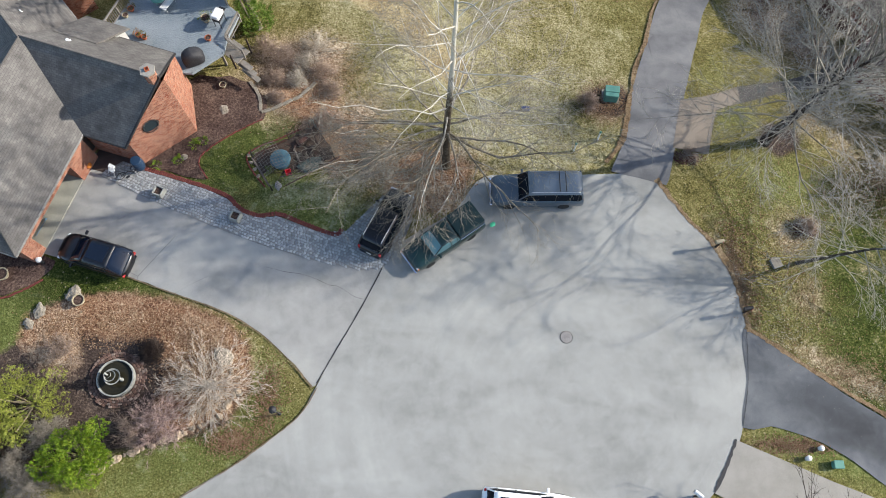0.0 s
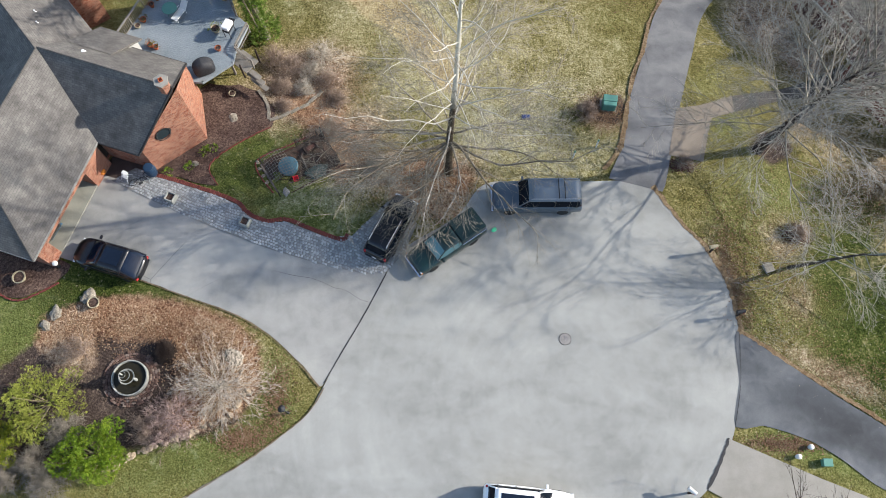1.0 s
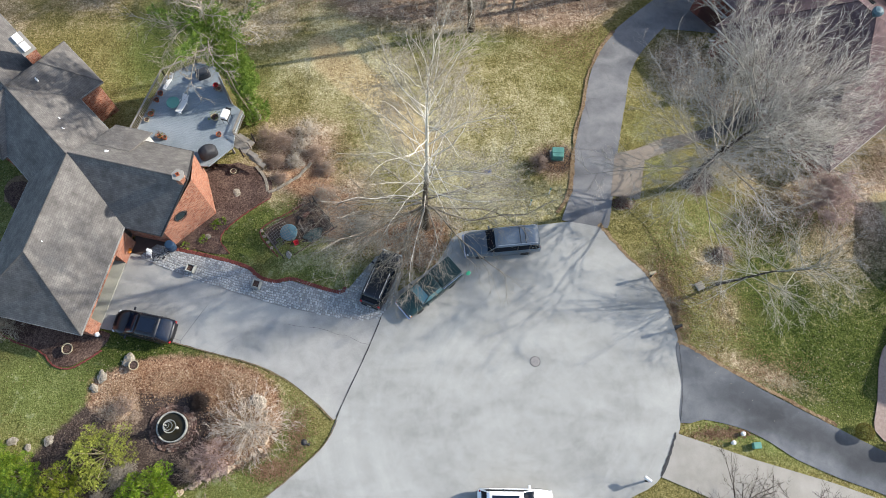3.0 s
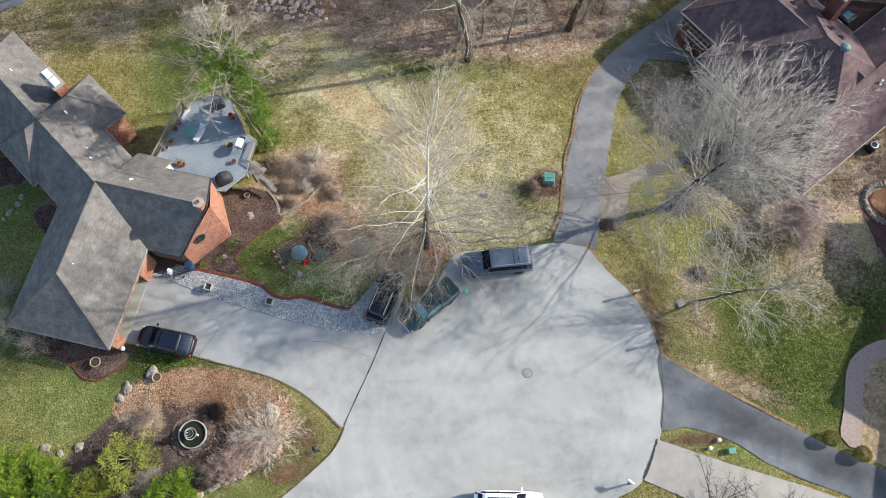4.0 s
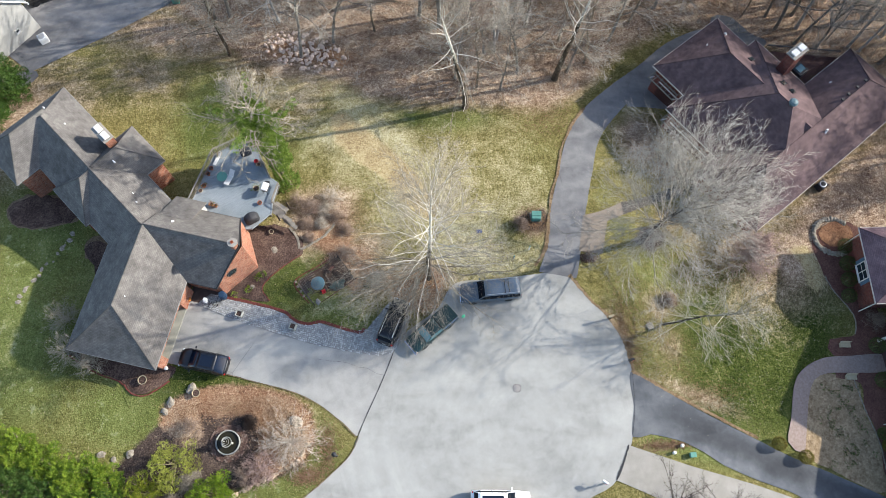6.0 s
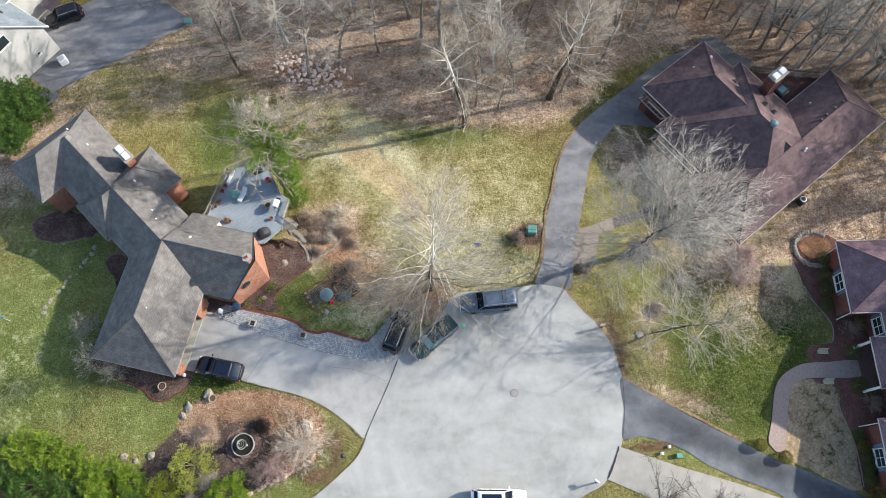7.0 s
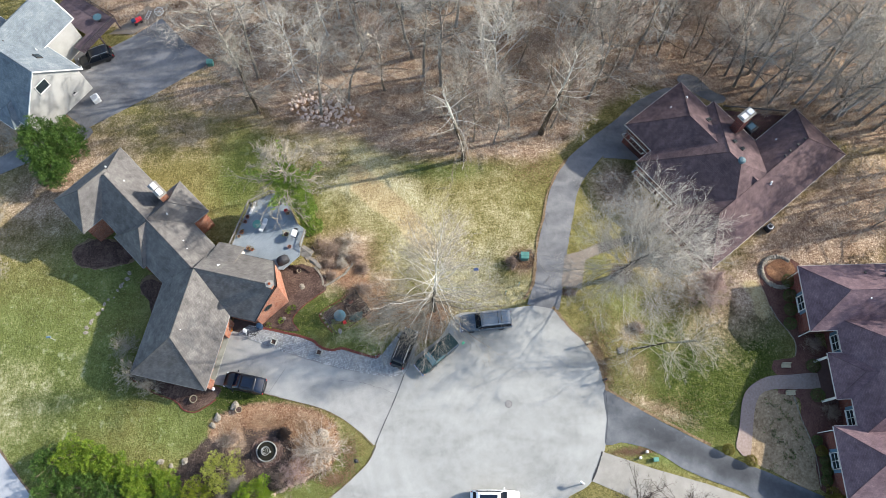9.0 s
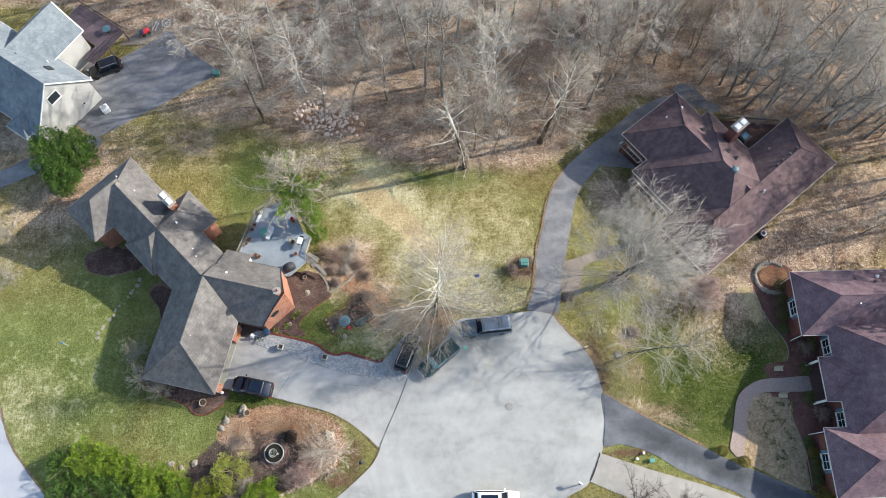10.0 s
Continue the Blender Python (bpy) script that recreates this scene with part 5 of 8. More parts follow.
shrub("yellow_shrub", "feathery yellow-green evergreen shrub at the bed's edge", (-22.9, 5.0), random_lobes(71, 2.2, 3.0, 18), 19000, 0.045, M_SAGE, 71)
shrub("yellow_shrub", "yellow-green evergreen shrub among dark mulch", (-25.1, 2.7), random_lobes(72, 1.7, 2.2, 14), 18000, 0.045, M_YELLOWGREEN, 72)
shrub("yellow_shrub", "bright lime-green evergreen shrub near the fountain", (-19.5, 2.2), random_lobes(73, 2.1, 2.4, 20), 26000, 0.048, M_LIME, 73)
for k, (x, y, rad, h) in enumerate([(-46.4, 45.2, 2.6, 6.0), (-43.4, 45.6, 2.4, 5.4), (-44.6, 42.0, 2.3, 5.0)]):
    shrub("evergreen_tree", "bushy dark green evergreen tree beside the house", (x, y), random_lobes(k + 90, rad, h, 22), 30000, 0.085, M_FIRGREEN, k + 90, "tree", "evergreen clump")
# unseen trees, added so that a ragged shadow falls on the east lawn
for k, (x, y, rad, h) in enumerate([(56, 11.5, 3.2, 15.0), (56.5, 16.5, 3.4, 14.5), (57, 22.0, 3.0, 12.5)]):
    shrub("evergreen_tree", "unseen tall evergreen tree added to shade the east lawn", (x, y), random_lobes(k + 94, rad, h, 16), 9000, 0.14, M_FIRGREEN, k + 94, "tree", "tall evergreens")
for k, (x, y, r0, mat_) in enumerate([(29.9, 2.9, 0.62, M_GOLDBUSH), (32.1, 1.6, 0.62, M_GOLDBUSH), (40.9, 20.9, 0.75, M_BOXGREEN), (40.6, 19.1, 0.75, M_BOXGREEN), (40.3, 17.5, 0.72, M_BOXGREEN), (39.9, 15.9, 0.7, M_BOXGREEN), (41.3, 11.0, 0.75, M_BOXGREEN), (41.0, 7.8, 0.75, M_BOXGREEN),
                                      (39.8, 3.1, 0.55, M_BOXGREEN), (40.0, 2.0, 0.6, M_GOLDBUSH), (40.2, 1.0, 0.6, M_BOXGREEN), (40.1, 0.0, 0.6, M_BOXGREEN), (39.8, -1.0, 0.6, M_BOXGREEN)]):
    shrub("round_bush", "clipped olive-gold ball bush at the walk" if mat_ is M_GOLDBUSH else "clipped dark green ball bush along the house", (x, y), [(0, 0, r0 * 0.95, r0, r0 * 0.95)], 3200, 0.045, mat_, 120 + k, group="ball bushes")
shrub("gold_conifer", "spreading golden conifer at the house corner", (40.4, -3.2), random_lobes(140, 1.7, 2.6, 9), 3200, 0.13, M_GOLDBUSH, 140)

# ivy on the crooked trunk
def ivy():
    ob = thing("ivy", "thick green ivy climbing the crooked trunk", "ivy", pose(*IVY_AT, ground_z(*IVY_AT)))
    lobes = []
    r = random.Random(5)
    for k in range(26):
        t = k / 25
        z = 0.4 + 9.6 * t
        wid = 0.65 + 1.1 * t
        lobes.append((IVY_LEAN[0] * z + r.gauss(0, 0.35), IVY_LEAN[1] * z + r.gauss(0, 0.35), z, wid * r.uniform(0.6, 1.0), 0.9))
    for a, h in ((0.4, 8.6), (1.7, 9.4), (2.9, 9.0), (4.4, 9.8)):
        for k in range(7):
            z = h + 0.32 * k
            lobes.append((IVY_LEAN[0] * h + 0.55 * (k + 1) * math.cos(a), IVY_LEAN[1] * h + 0.55 * (k + 1) * math.sin(a), z, 0.5 - 0.04 * k, 0.45))
    V, F = leaf_cloud(5, lobes, 90000, 0.07)
    link_mesh("foliage", V, F, M_IVY, ob)
    bm = bmesh.new()
    for k in range(3):
        tube([(0.25 * math.cos(k * 2), 0.25 * math.sin(k * 2), 0), (IVY_LEAN[0] * 5 + 0.3 * math.cos(k * 2 + 1), 0.3 * math.sin(k * 2 + 1), 5), (IVY_LEAN[0] * 11, IVY_LEAN[1] * 11, 11)], [0.05, 0.04, 0.015], 5, bm)
    part("vine", bm, M_WOODBARK, ob)


ivy()

# ---- bare shrubs ----
def bare_shrub(label, at, height, reach, seed, mat_, stems=7, limbs=7, kids=(4, 3, 2), low=20, high=60, twig=0.007, r0=0.05, name="bare_shrub", lift=0.02, jit=0.09, lean=(0, 0)):
    return make_tree(name, label, at, dict(seed=seed, height=height, r0=r0, first=0.12, limbs=limbs, reach=reach, low_el=low, high_el=high, kids=kids, lift=lift, stems=stems, twig=twig, min_reach=0.5, jit=jit, lean=lean), mat_, mat_, "bush")


bare_shrub("pale bare weeping shrub spreading over the bed", (-12.6, 6.3), 2.0, 3.5, 201, M_WEEP, 13, 9, (3, 3, 1), 12, 50, 0.0105, 0.045, "weeping_shrub", -0.075, 0.045, (-0.55, -0.25))
bare_shrub("arching bare brown shrub in the fountain bed", (-15.4, 4.2), 1.6, 2.0, 202, M_PINKTWIG, 8, 8, (5, 3, 2), 10, 50, 0.009, 0.05, "bare_shrub", -0.03)
for k, (x, y) in enumerate([(-23.0, 1.6), (-24.4, 0.9), (-22.0, 0.6), (-21.6, 3.4)]):
    bare_shrub("dark bare twiggy shrub among black mulch", (x, y), 1.3, 1.2, 230 + k, M_GREYBARK, 8, 7, (5, 4, 2))
bare_shrub("bare tan shrub between the evergreens and the fountain", (-21.5, 8.0), 1.2, 1.2, 237, M_REDTWIG, 6, 6, (4, 3, 2))
bare_shrub("small dark bare shrub behind the fountain", (-16.6, 8.1), 0.9, 0.6, 236, M_DARKBARK, 9, 8, (5, 4, 3))
bare_shrub("tangled bare brown shrub in the fountain bed", (-17.0, 3.6), 1.3, 1.2, 203, M_REDTWIG)
bare_shrub("bare grey shrub at the garage corner", (-32.6, 15.6), 2.8, 2.1, 204, M_SYCTWIG)
bare_shrub("bare grey shrub at the garage corner", (-30.6, 14.4), 2.2, 1.8, 205, M_SYCTWIG)
bare_shrub("bare grey shrub against the west wall", (-33.4, 18.6), 2.4, 2.0, 206, M_SYCTWIG)
for k, (x, y, h) in enumerate([(-9.0, 29.6, 1.2), (-11.0, 28.6, 1.1), (-8.4, 27.4, 0.9), (-10.0, 26.8, 0.7), (-11.6, 26.9, 0.7), (-12.4, 29.4, 1.0), (-9.6, 28.2, 0.8), (-7.6, 26.0, 0.7), (-11.2, 25.4, 0.5)]):
    bare_shrub("low tangled bare brown shrub on the leafy slope", (x, y), h, h * 1.15, 240 + k, M_WOODTWIG if k % 3 == 0 else M_REDTWIG, 8, 6, (4, 3, 2), 5, 50, 0.006, 0.03)
bare_shrub("low reddish bare shrub on the lawn", (22.4, 16.6), 0.7, 0.8, 210, M_REDTWIG)
bare_shrub("low bare shrub round the service box", (9.4, 25.3), 1.0, 0.9, 211, M_REDTWIG)
bare_shrub("low reddish bare shrub by the parking pad", (15.6, 21.4), 0.6, 0.7, 212, M_REDTWIG, 5, 5)
bare_shrub("low brown bare shrub beside the pond bed", (-7.6, 23.4), 1.0, 1.1, 213, M_REDTWIG)
bare_shrub("reddish bare shrub before the brick front", (42.0, 13.4), 1.2, 1.1, 214, M_REDTWIG)
bare_shrub("reddish bare shrub before the brick front", (42.2, 6.0), 1.2, 1.1, 215, M_REDTWIG)
bare_shrub("tall bare pinkish-brown thicket at the roof corner", (30.8, 20.2), 3.8, 2.9, 216, M_PINKTWIG, 11, 10, (6, 5, 3), 20, 65, 0.009)
bare_shrub("bare grey thicket behind the far wing", (-50.5, 47.6), 3.0, 2.4, 217, M_GREYTWIG, 8, 8)
bare_shrub("bare brown shrub under the sycamore", (-4.6, 20.6), 0.8, 1.0, 219, M_WOODTWIG, 6, 5, (4, 3, 2))

bare_shrub("pale bare multi-stemmed shrub on the west lawn", (-51.1, 35.3), 3.6, 2.8, 221, M_SYCTWIG, 8, 8)
bare_shrub("pale bare multi-stemmed shrub on the west lawn", (-49.6, 29.4), 2.8, 2.2, 222, M_SYCTWIG, 7, 7)

# ---- woods ----
def woods():
    kinds = []
    r = random.Random(77)
    specs = [dict(seed=301, height=15, r0=0.24, first=0.28, limbs=17, reach=5.2, low_el=25, high_el=70), dict(seed=302, height=17, r0=0.28, first=0.35, limbs=17, reach=5.6, low_el=20, high_el=65),
             dict(seed=303, height=13, r0=0.18, first=0.22, limbs=16, reach=4.4, low_el=25, high_el=70), dict(seed=304, height=16, r0=0.22, first=0.3, limbs=18, reach=5.8, low_el=10, high_el=60),
             dict(seed=305, height=11, r0=0.13, first=0.2, limbs=15, reach=3.6, low_el=30, high_el=72), dict(seed=306, height=18, r0=0.3, first=0.4, limbs=16, reach=6.4, low_el=15, high_el=60)]
    pale = bark("pale_grey_bark", lin(146, 141, 133, 0.8), lin(184, 179, 170, 0.8), lin(218, 214, 205, 0.8))
    paletwig = bark("pale_grey_twig", lin(146, 139, 127, 0.86), lin(178, 171, 158, 0.86), lin(208, 201, 188, 0.86))
    mats = [(M_GREYBARK, M_WOODTWIG), (pale, paletwig), (M_WOODBARK, M_REDTWIG), (pale, paletwig), (M_GREYBARK, M_WOODTWIG), (M_GREYBARK, paletwig)]
    placed = []

    def free(x, y, gap):
        if -27 > x and y < 72 and x < -26 and y < 0.9 * woods_edge(x) + 6:
            return False
        for hx, hy, hr in ((38, 34, 12.5), (31, 41, 9), (-48, 60, 13), (-34, 62, 9), (46, 38, 6), (49, 14, 11), (23, 42, 4)):
            if math.hypot(x - hx, y - hy) < hr:
                return False
        return all(math.hypot(x - a, y - b) > gap for a, b in placed)

    tries = 0
    while len(placed) < 240 and tries < 20000:
        tries += 1
        x, y = (r.uniform(8, 72) if tries % 5 < 3 else r.uniform(-62, 10)), r.uniform(38, 92)
        if y < woods_edge(x) + 2.4 or (x > 40 and y < 30) or not free(x, y, 2.0):
            continue
        placed.append((x, y))
    # those from (58, 27.5) to (68, 36) are unseen, added for roof shade
    for x, y in [(19.0, 45.2), (22.3, 48.2), (25.2, 50.8), (28.6, 53.0), (11.5, 44.6), (9.2, 47.6), (16.6, 48.6), (33, 55), (41.5, 51), (44.6, 49), (47.5, 47), (50.5, 45), (53.6, 42.6), (49, 49.5), (45.5, 53), (38.5, 56), (54, 47), (57.5, 44), (20.6, 52), (13.4, 51.5), (-22.5, 55), (53, 27), (57, 32), (58, 27.5), (61, 30), (64.5, 33), (60, 34.5), (66, 28.5), (57.5, 31.5), (68, 36), (63, 38), (63, 24)]:
        placed.append((x, y))
    for x, y in placed:
        k = r.randrange(6)
        m = pose(x, y, ground_z(x, y), r.uniform(-5, 5), r.uniform(-5, 5), r.uniform(0, 360))
        if len(kinds) < 6:
            k = len(kinds)
            spec = dict(specs[k], kids=(9, 6, 3), lift=0.025, jit=0.17, twig=0.0096, min_reach=0.6, thick=0.0098, bends=2, slivers=True)
            spec["reach"] *= 1.15
            spec["r0"] *= 0.75
            ob = make_tree("woodland_tree", ["slim bare brown woodland tree", "bare pale-barked woodland tree", "small bare reddish woodland tree", "bare pale woodland tree with wide limbs", "young bare woodland tree with upright twigs", "tall bare grey woodland tree"][k], (x, y), spec, *mats[k], group="woodland trees")
            ob.matrix_world = m
            kinds.append(ob)
        else:
            s = r.uniform(0.8, 1.15)
            o = copy_thing(kinds[k], m)
            o.scale = (s, s, s)
    # brush between the trunks
    V, F = [], []
    for k in range(2600):
        x, y = r.uniform(-60, 66), r.uniform(38, 88)
        if k > 2200:
            x, y = r.uniform(44, 66), r.uniform(25, 46)
        elif y < woods_edge(x) + 0.4:
            continue
        if not (y > 60 or free(x, y, 0.0)):
            continue
        z = ground_z(x, y)
        for _ in range(5):
            d = Vector((r.gauss(0, 0.7), r.gauss(0, 0.7), 1))
            p = wander(r, Vector((x + r.gauss(0, 0.3), y + r.gauss(0, 0.3), z)), d, r.uniform(0.7, 2.2), 3, 0.2, -0.03)
            limb(V, F, p, [0.02, 0.017, 0.013, 0.007], 3, True)
    tagged(link_mesh("brush", V, F, M_WOODTWIG), "bare brown brush between the woodland trunks", "brush", "", "stuff")


woods()


def leaf_scatter(name, label, spots, count, size, mat_, seed):
    """Fallen leaves lying on the ground in given rings: (x, y, rx, ry)."""
    r = random.Random(seed)
    V, F = [], []
    for _ in range(count):
        cx, cy, rx, ry = spots[r.randrange(len(spots))]
        x, y = cx + r.gauss(0, rx * 0.5), cy + r.gauss(0, ry * 0.5)
        if any(in_plan(poly, x, y) for poly in PAVED) and r.random() > 0.03:
            continue
        z = ground_z(x, y) + (0.075 if any(in_plan(p, x, y) for p in BEDS) else 0.035)
        a, s = r.uniform(0, 6.3), size * r.uniform(0.6, 1.5)
        c, t = math.cos(a) * s, math.sin(a) * s
        i = len(V)
        V += [(x - c, y - t, z), (x + t * 0.6, y - c * 0.6, z + r.uniform(0, 0.05)), (x + c, y + t, z + r.uniform(0, 0.04)), (x - t * 0.6, y + c * 0.6, z + r.uniform(0, 0.05))]
        F.append((i, i + 1, i + 2, i + 3))
    return tagged(link_mesh(name, V, F, mat_), label, "leaves", "", "stuff")


leaf_scatter("fallen_leaves", "brown fallen leaves lying over beds and grass", [(-18, 9.4, 5, 1.4), (-14, 7, 2, 2.6), (-0.5, 19, 3, 2.2), (-9, 27, 4, 4), (-6.5, 22.5, 2.5, 2), (10.8, 25.5, 1.6, 1.6), (17.6, 13.5, 0.7, 4), (-3, 44, 12, 3), (14, 38, 4, 3), (44, 26, 8, 4), (28, 20, 6, 3), (-20, 49, 8, 3), (0, 52, 34, 10), (30, 52, 20, 8), (20, 3.5, 2.5, 0.5), (-9.8, 5.4, 1.0, 2.6), (-11.6, 3.2, 1.6, 0.8)], 27500, 0.045, M_LEAFDRY, 9)
leaf_scatter("bleached_leaves", "pale bleached leaves strewn over the lawn", [(29, 8, 6, 5), (33, 14, 4, 5), (20, 12, 2.5, 4), (24, 5.5, 4, 1.6), (17.5, 13, 0.8, 4), (-40, 24, 7, 8), (22, 17, 5, 4), (20, 9.5, 2, 1.6), (25, 6.6, 4, 0.8)], 4600, 0.031, M_PETAL, 10)
leaf_scatter("fallen_leaves", "brown leaves thinly strewn over the east lawn", [(21, 12, 4, 5), (19, 16, 3, 5), (24, 7.5, 4, 1.5), (27, 20, 5, 3), (18.2, 12, 0.8, 4)], 5200, 0.045, M_LEAFDRY, 14)
leaf_scatter("leaf_drift", "dark red-brown leaves heaped by the parking pad", [(15.5, 21.3, 0.9, 0.5), (22.4, 16.6, 0.8, 0.6)], 900, 0.06, foliage_mat("dark_red_leaves", lin(80, 44, 38), lin(110, 66, 56), lin(140, 92, 78)), 17)
leaf_scatter("leaf_drift", "drift of curled brown leaves beside the fenced plot", [(-7.0, 22.6, 1.6, 1.0), (-6.2, 21.6, 1.1, 1.4), (-8.4, 23.0, 1.2, 0.6), (-6.9, 20.4, 0.6, 0.8), (-1, 19.2, 3.0, 2.0), (-0.2, 18.0, 1.6, 1.0)], 9000, 0.06, M_LEAFDRIFT, 15)
leaf_scatter("leaf_drift", "curled tan and red-brown leaves over the fountain bed", [(-18, 9.9, 4.6, 1.2), (-14.0, 9.2, 2.4, 1.0), (-22.4, 9.2, 1.4, 1.2), (-12.4, 6.6, 1.2, 2.2), (-15, 7.6, 1.4, 1.4)], 5200, 0.045, M_LEAFDRIFT, 16)


def grass():
    """Short tufts standing in the lawns, green where the turf is green."""
    r = random.Random(21)
    mats = {"dry": foliage_mat("dry_grass_blades", lin(130, 118, 70, 0.5), lin(176, 162, 110, 0.5), lin(214, 200, 154, 0.52)), "green": foliage_mat("green_grass_blades", lin(84, 100, 44), lin(112, 128, 58), lin(150, 160, 84))}
    out = {"dry": ([], []), "green": ([], [])}
    n = 0
    while n < 60000:
        x, y = r.uniform(-50, 40), r.uniform(-2, 46)
        n += 1
        if y > woods_edge(x) or any(in_plan(p, x, y) for p in PAVED):
            continue
        if any(in_plan(p, x, y) for p in BEDS):
            continue
        g = max(blob(x, y, *b) for b in GREEN)
        V, F = out["green" if r.random() < 0.15 + 0.75 * g else "dry"]
        z = ground_z(x, y)
        a, h, w = r.uniform(0, 6.3), r.uniform(0.01, 0.03), r.uniform(0.014, 0.036)
        c, s = math.cos(a) * w, math.sin(a) * w
        lx, ly = r.gauss(0, 0.045), r.gauss(0, 0.045)
        i = len(V)
        V += [(x - c, y - s, z), (x + c, y + s, z), (x + c * 0.3 + lx, y + s * 0.3 + ly, z + h + 0.03), (x - c * 0.6 + lx, y - s * 0.6 + ly, z + h)]
        F.append((i, i + 1, i + 2, i + 3))
    for key, (V, F) in out.items():
        tagged(link_mesh("grass", V, F, mats[key]), "short dry straw-coloured grass tufts" if key == "dry" else "short green grass tufts", "grass", "", "stuff")


grass()

# ---- vehicles ----
def car_paint(name, c, flake=0.0, rough=0.3):
    m = Mat(name, rough, 0.0, 0.35)
    dust = m.noise(2.5, 4)
    m.color(m.mix(m.ramp(dust, [(0.45, 0.0), (0.8, 0.025)]), c, (0.25, 0.24, 0.22, 1)))
    m.b.inputs["Coat Weight"].default_value = 0.5
    m.b.inputs["Coat Roughness"].default_value = 0.06
    return m.m


M_CARGLASS = Mat("car_glass", 0.04, 0, 0.06).color((0.006, 0.009, 0.014, 1)).m
# teal tint with the sky's reflection brightened into its base colour
M_TEALGLASS = Mat("teal_sky_glass", 0.1, 0, 0.5).color((0.09, 0.19, 0.2, 1)).m
M_NAVYGLASS = Mat("navy_roof_glass", 0.05, 0, 0.5).color((0.006, 0.01, 0.02, 1)).m
M_TAIL = Mat("tail_lamp", 0.2, 0, 0.5).color((0.35, 0.015, 0.015, 1)).m
M_HEAD = Mat("head_lamp", 0.15, 0, 0.6).color((0.6, 0.62, 0.64, 1)).m
M_CHROME = Mat("chrome", 0.15, 1.0).color((0.7, 0.7, 0.72, 1)).m
M_ALLOY = simple("alloy_wheel", (0.35, 0.35, 0.36, 1), (0.5, 0.5, 0.5, 1), 8, 0.35, 0.9)
M_AMBER = Mat("amber_lamp", 0.25).color((0.7, 0.22, 0.03, 1)).m


def loft(rings, close=True):
    """Skin over rings of equal point counts."""
    own = bmesh.new()
    vs = [[own.verts.new(p) for p in r] for r in rings]
    for a, b in zip(vs, vs[1:]):
        for i in range(len(a) - 1):
            own.faces.new((a[i], a[i + 1], b[i + 1], b[i]))
    if close:
        own.faces.new(vs[0][::-1])
        own.faces.new(vs[-1])
    return own


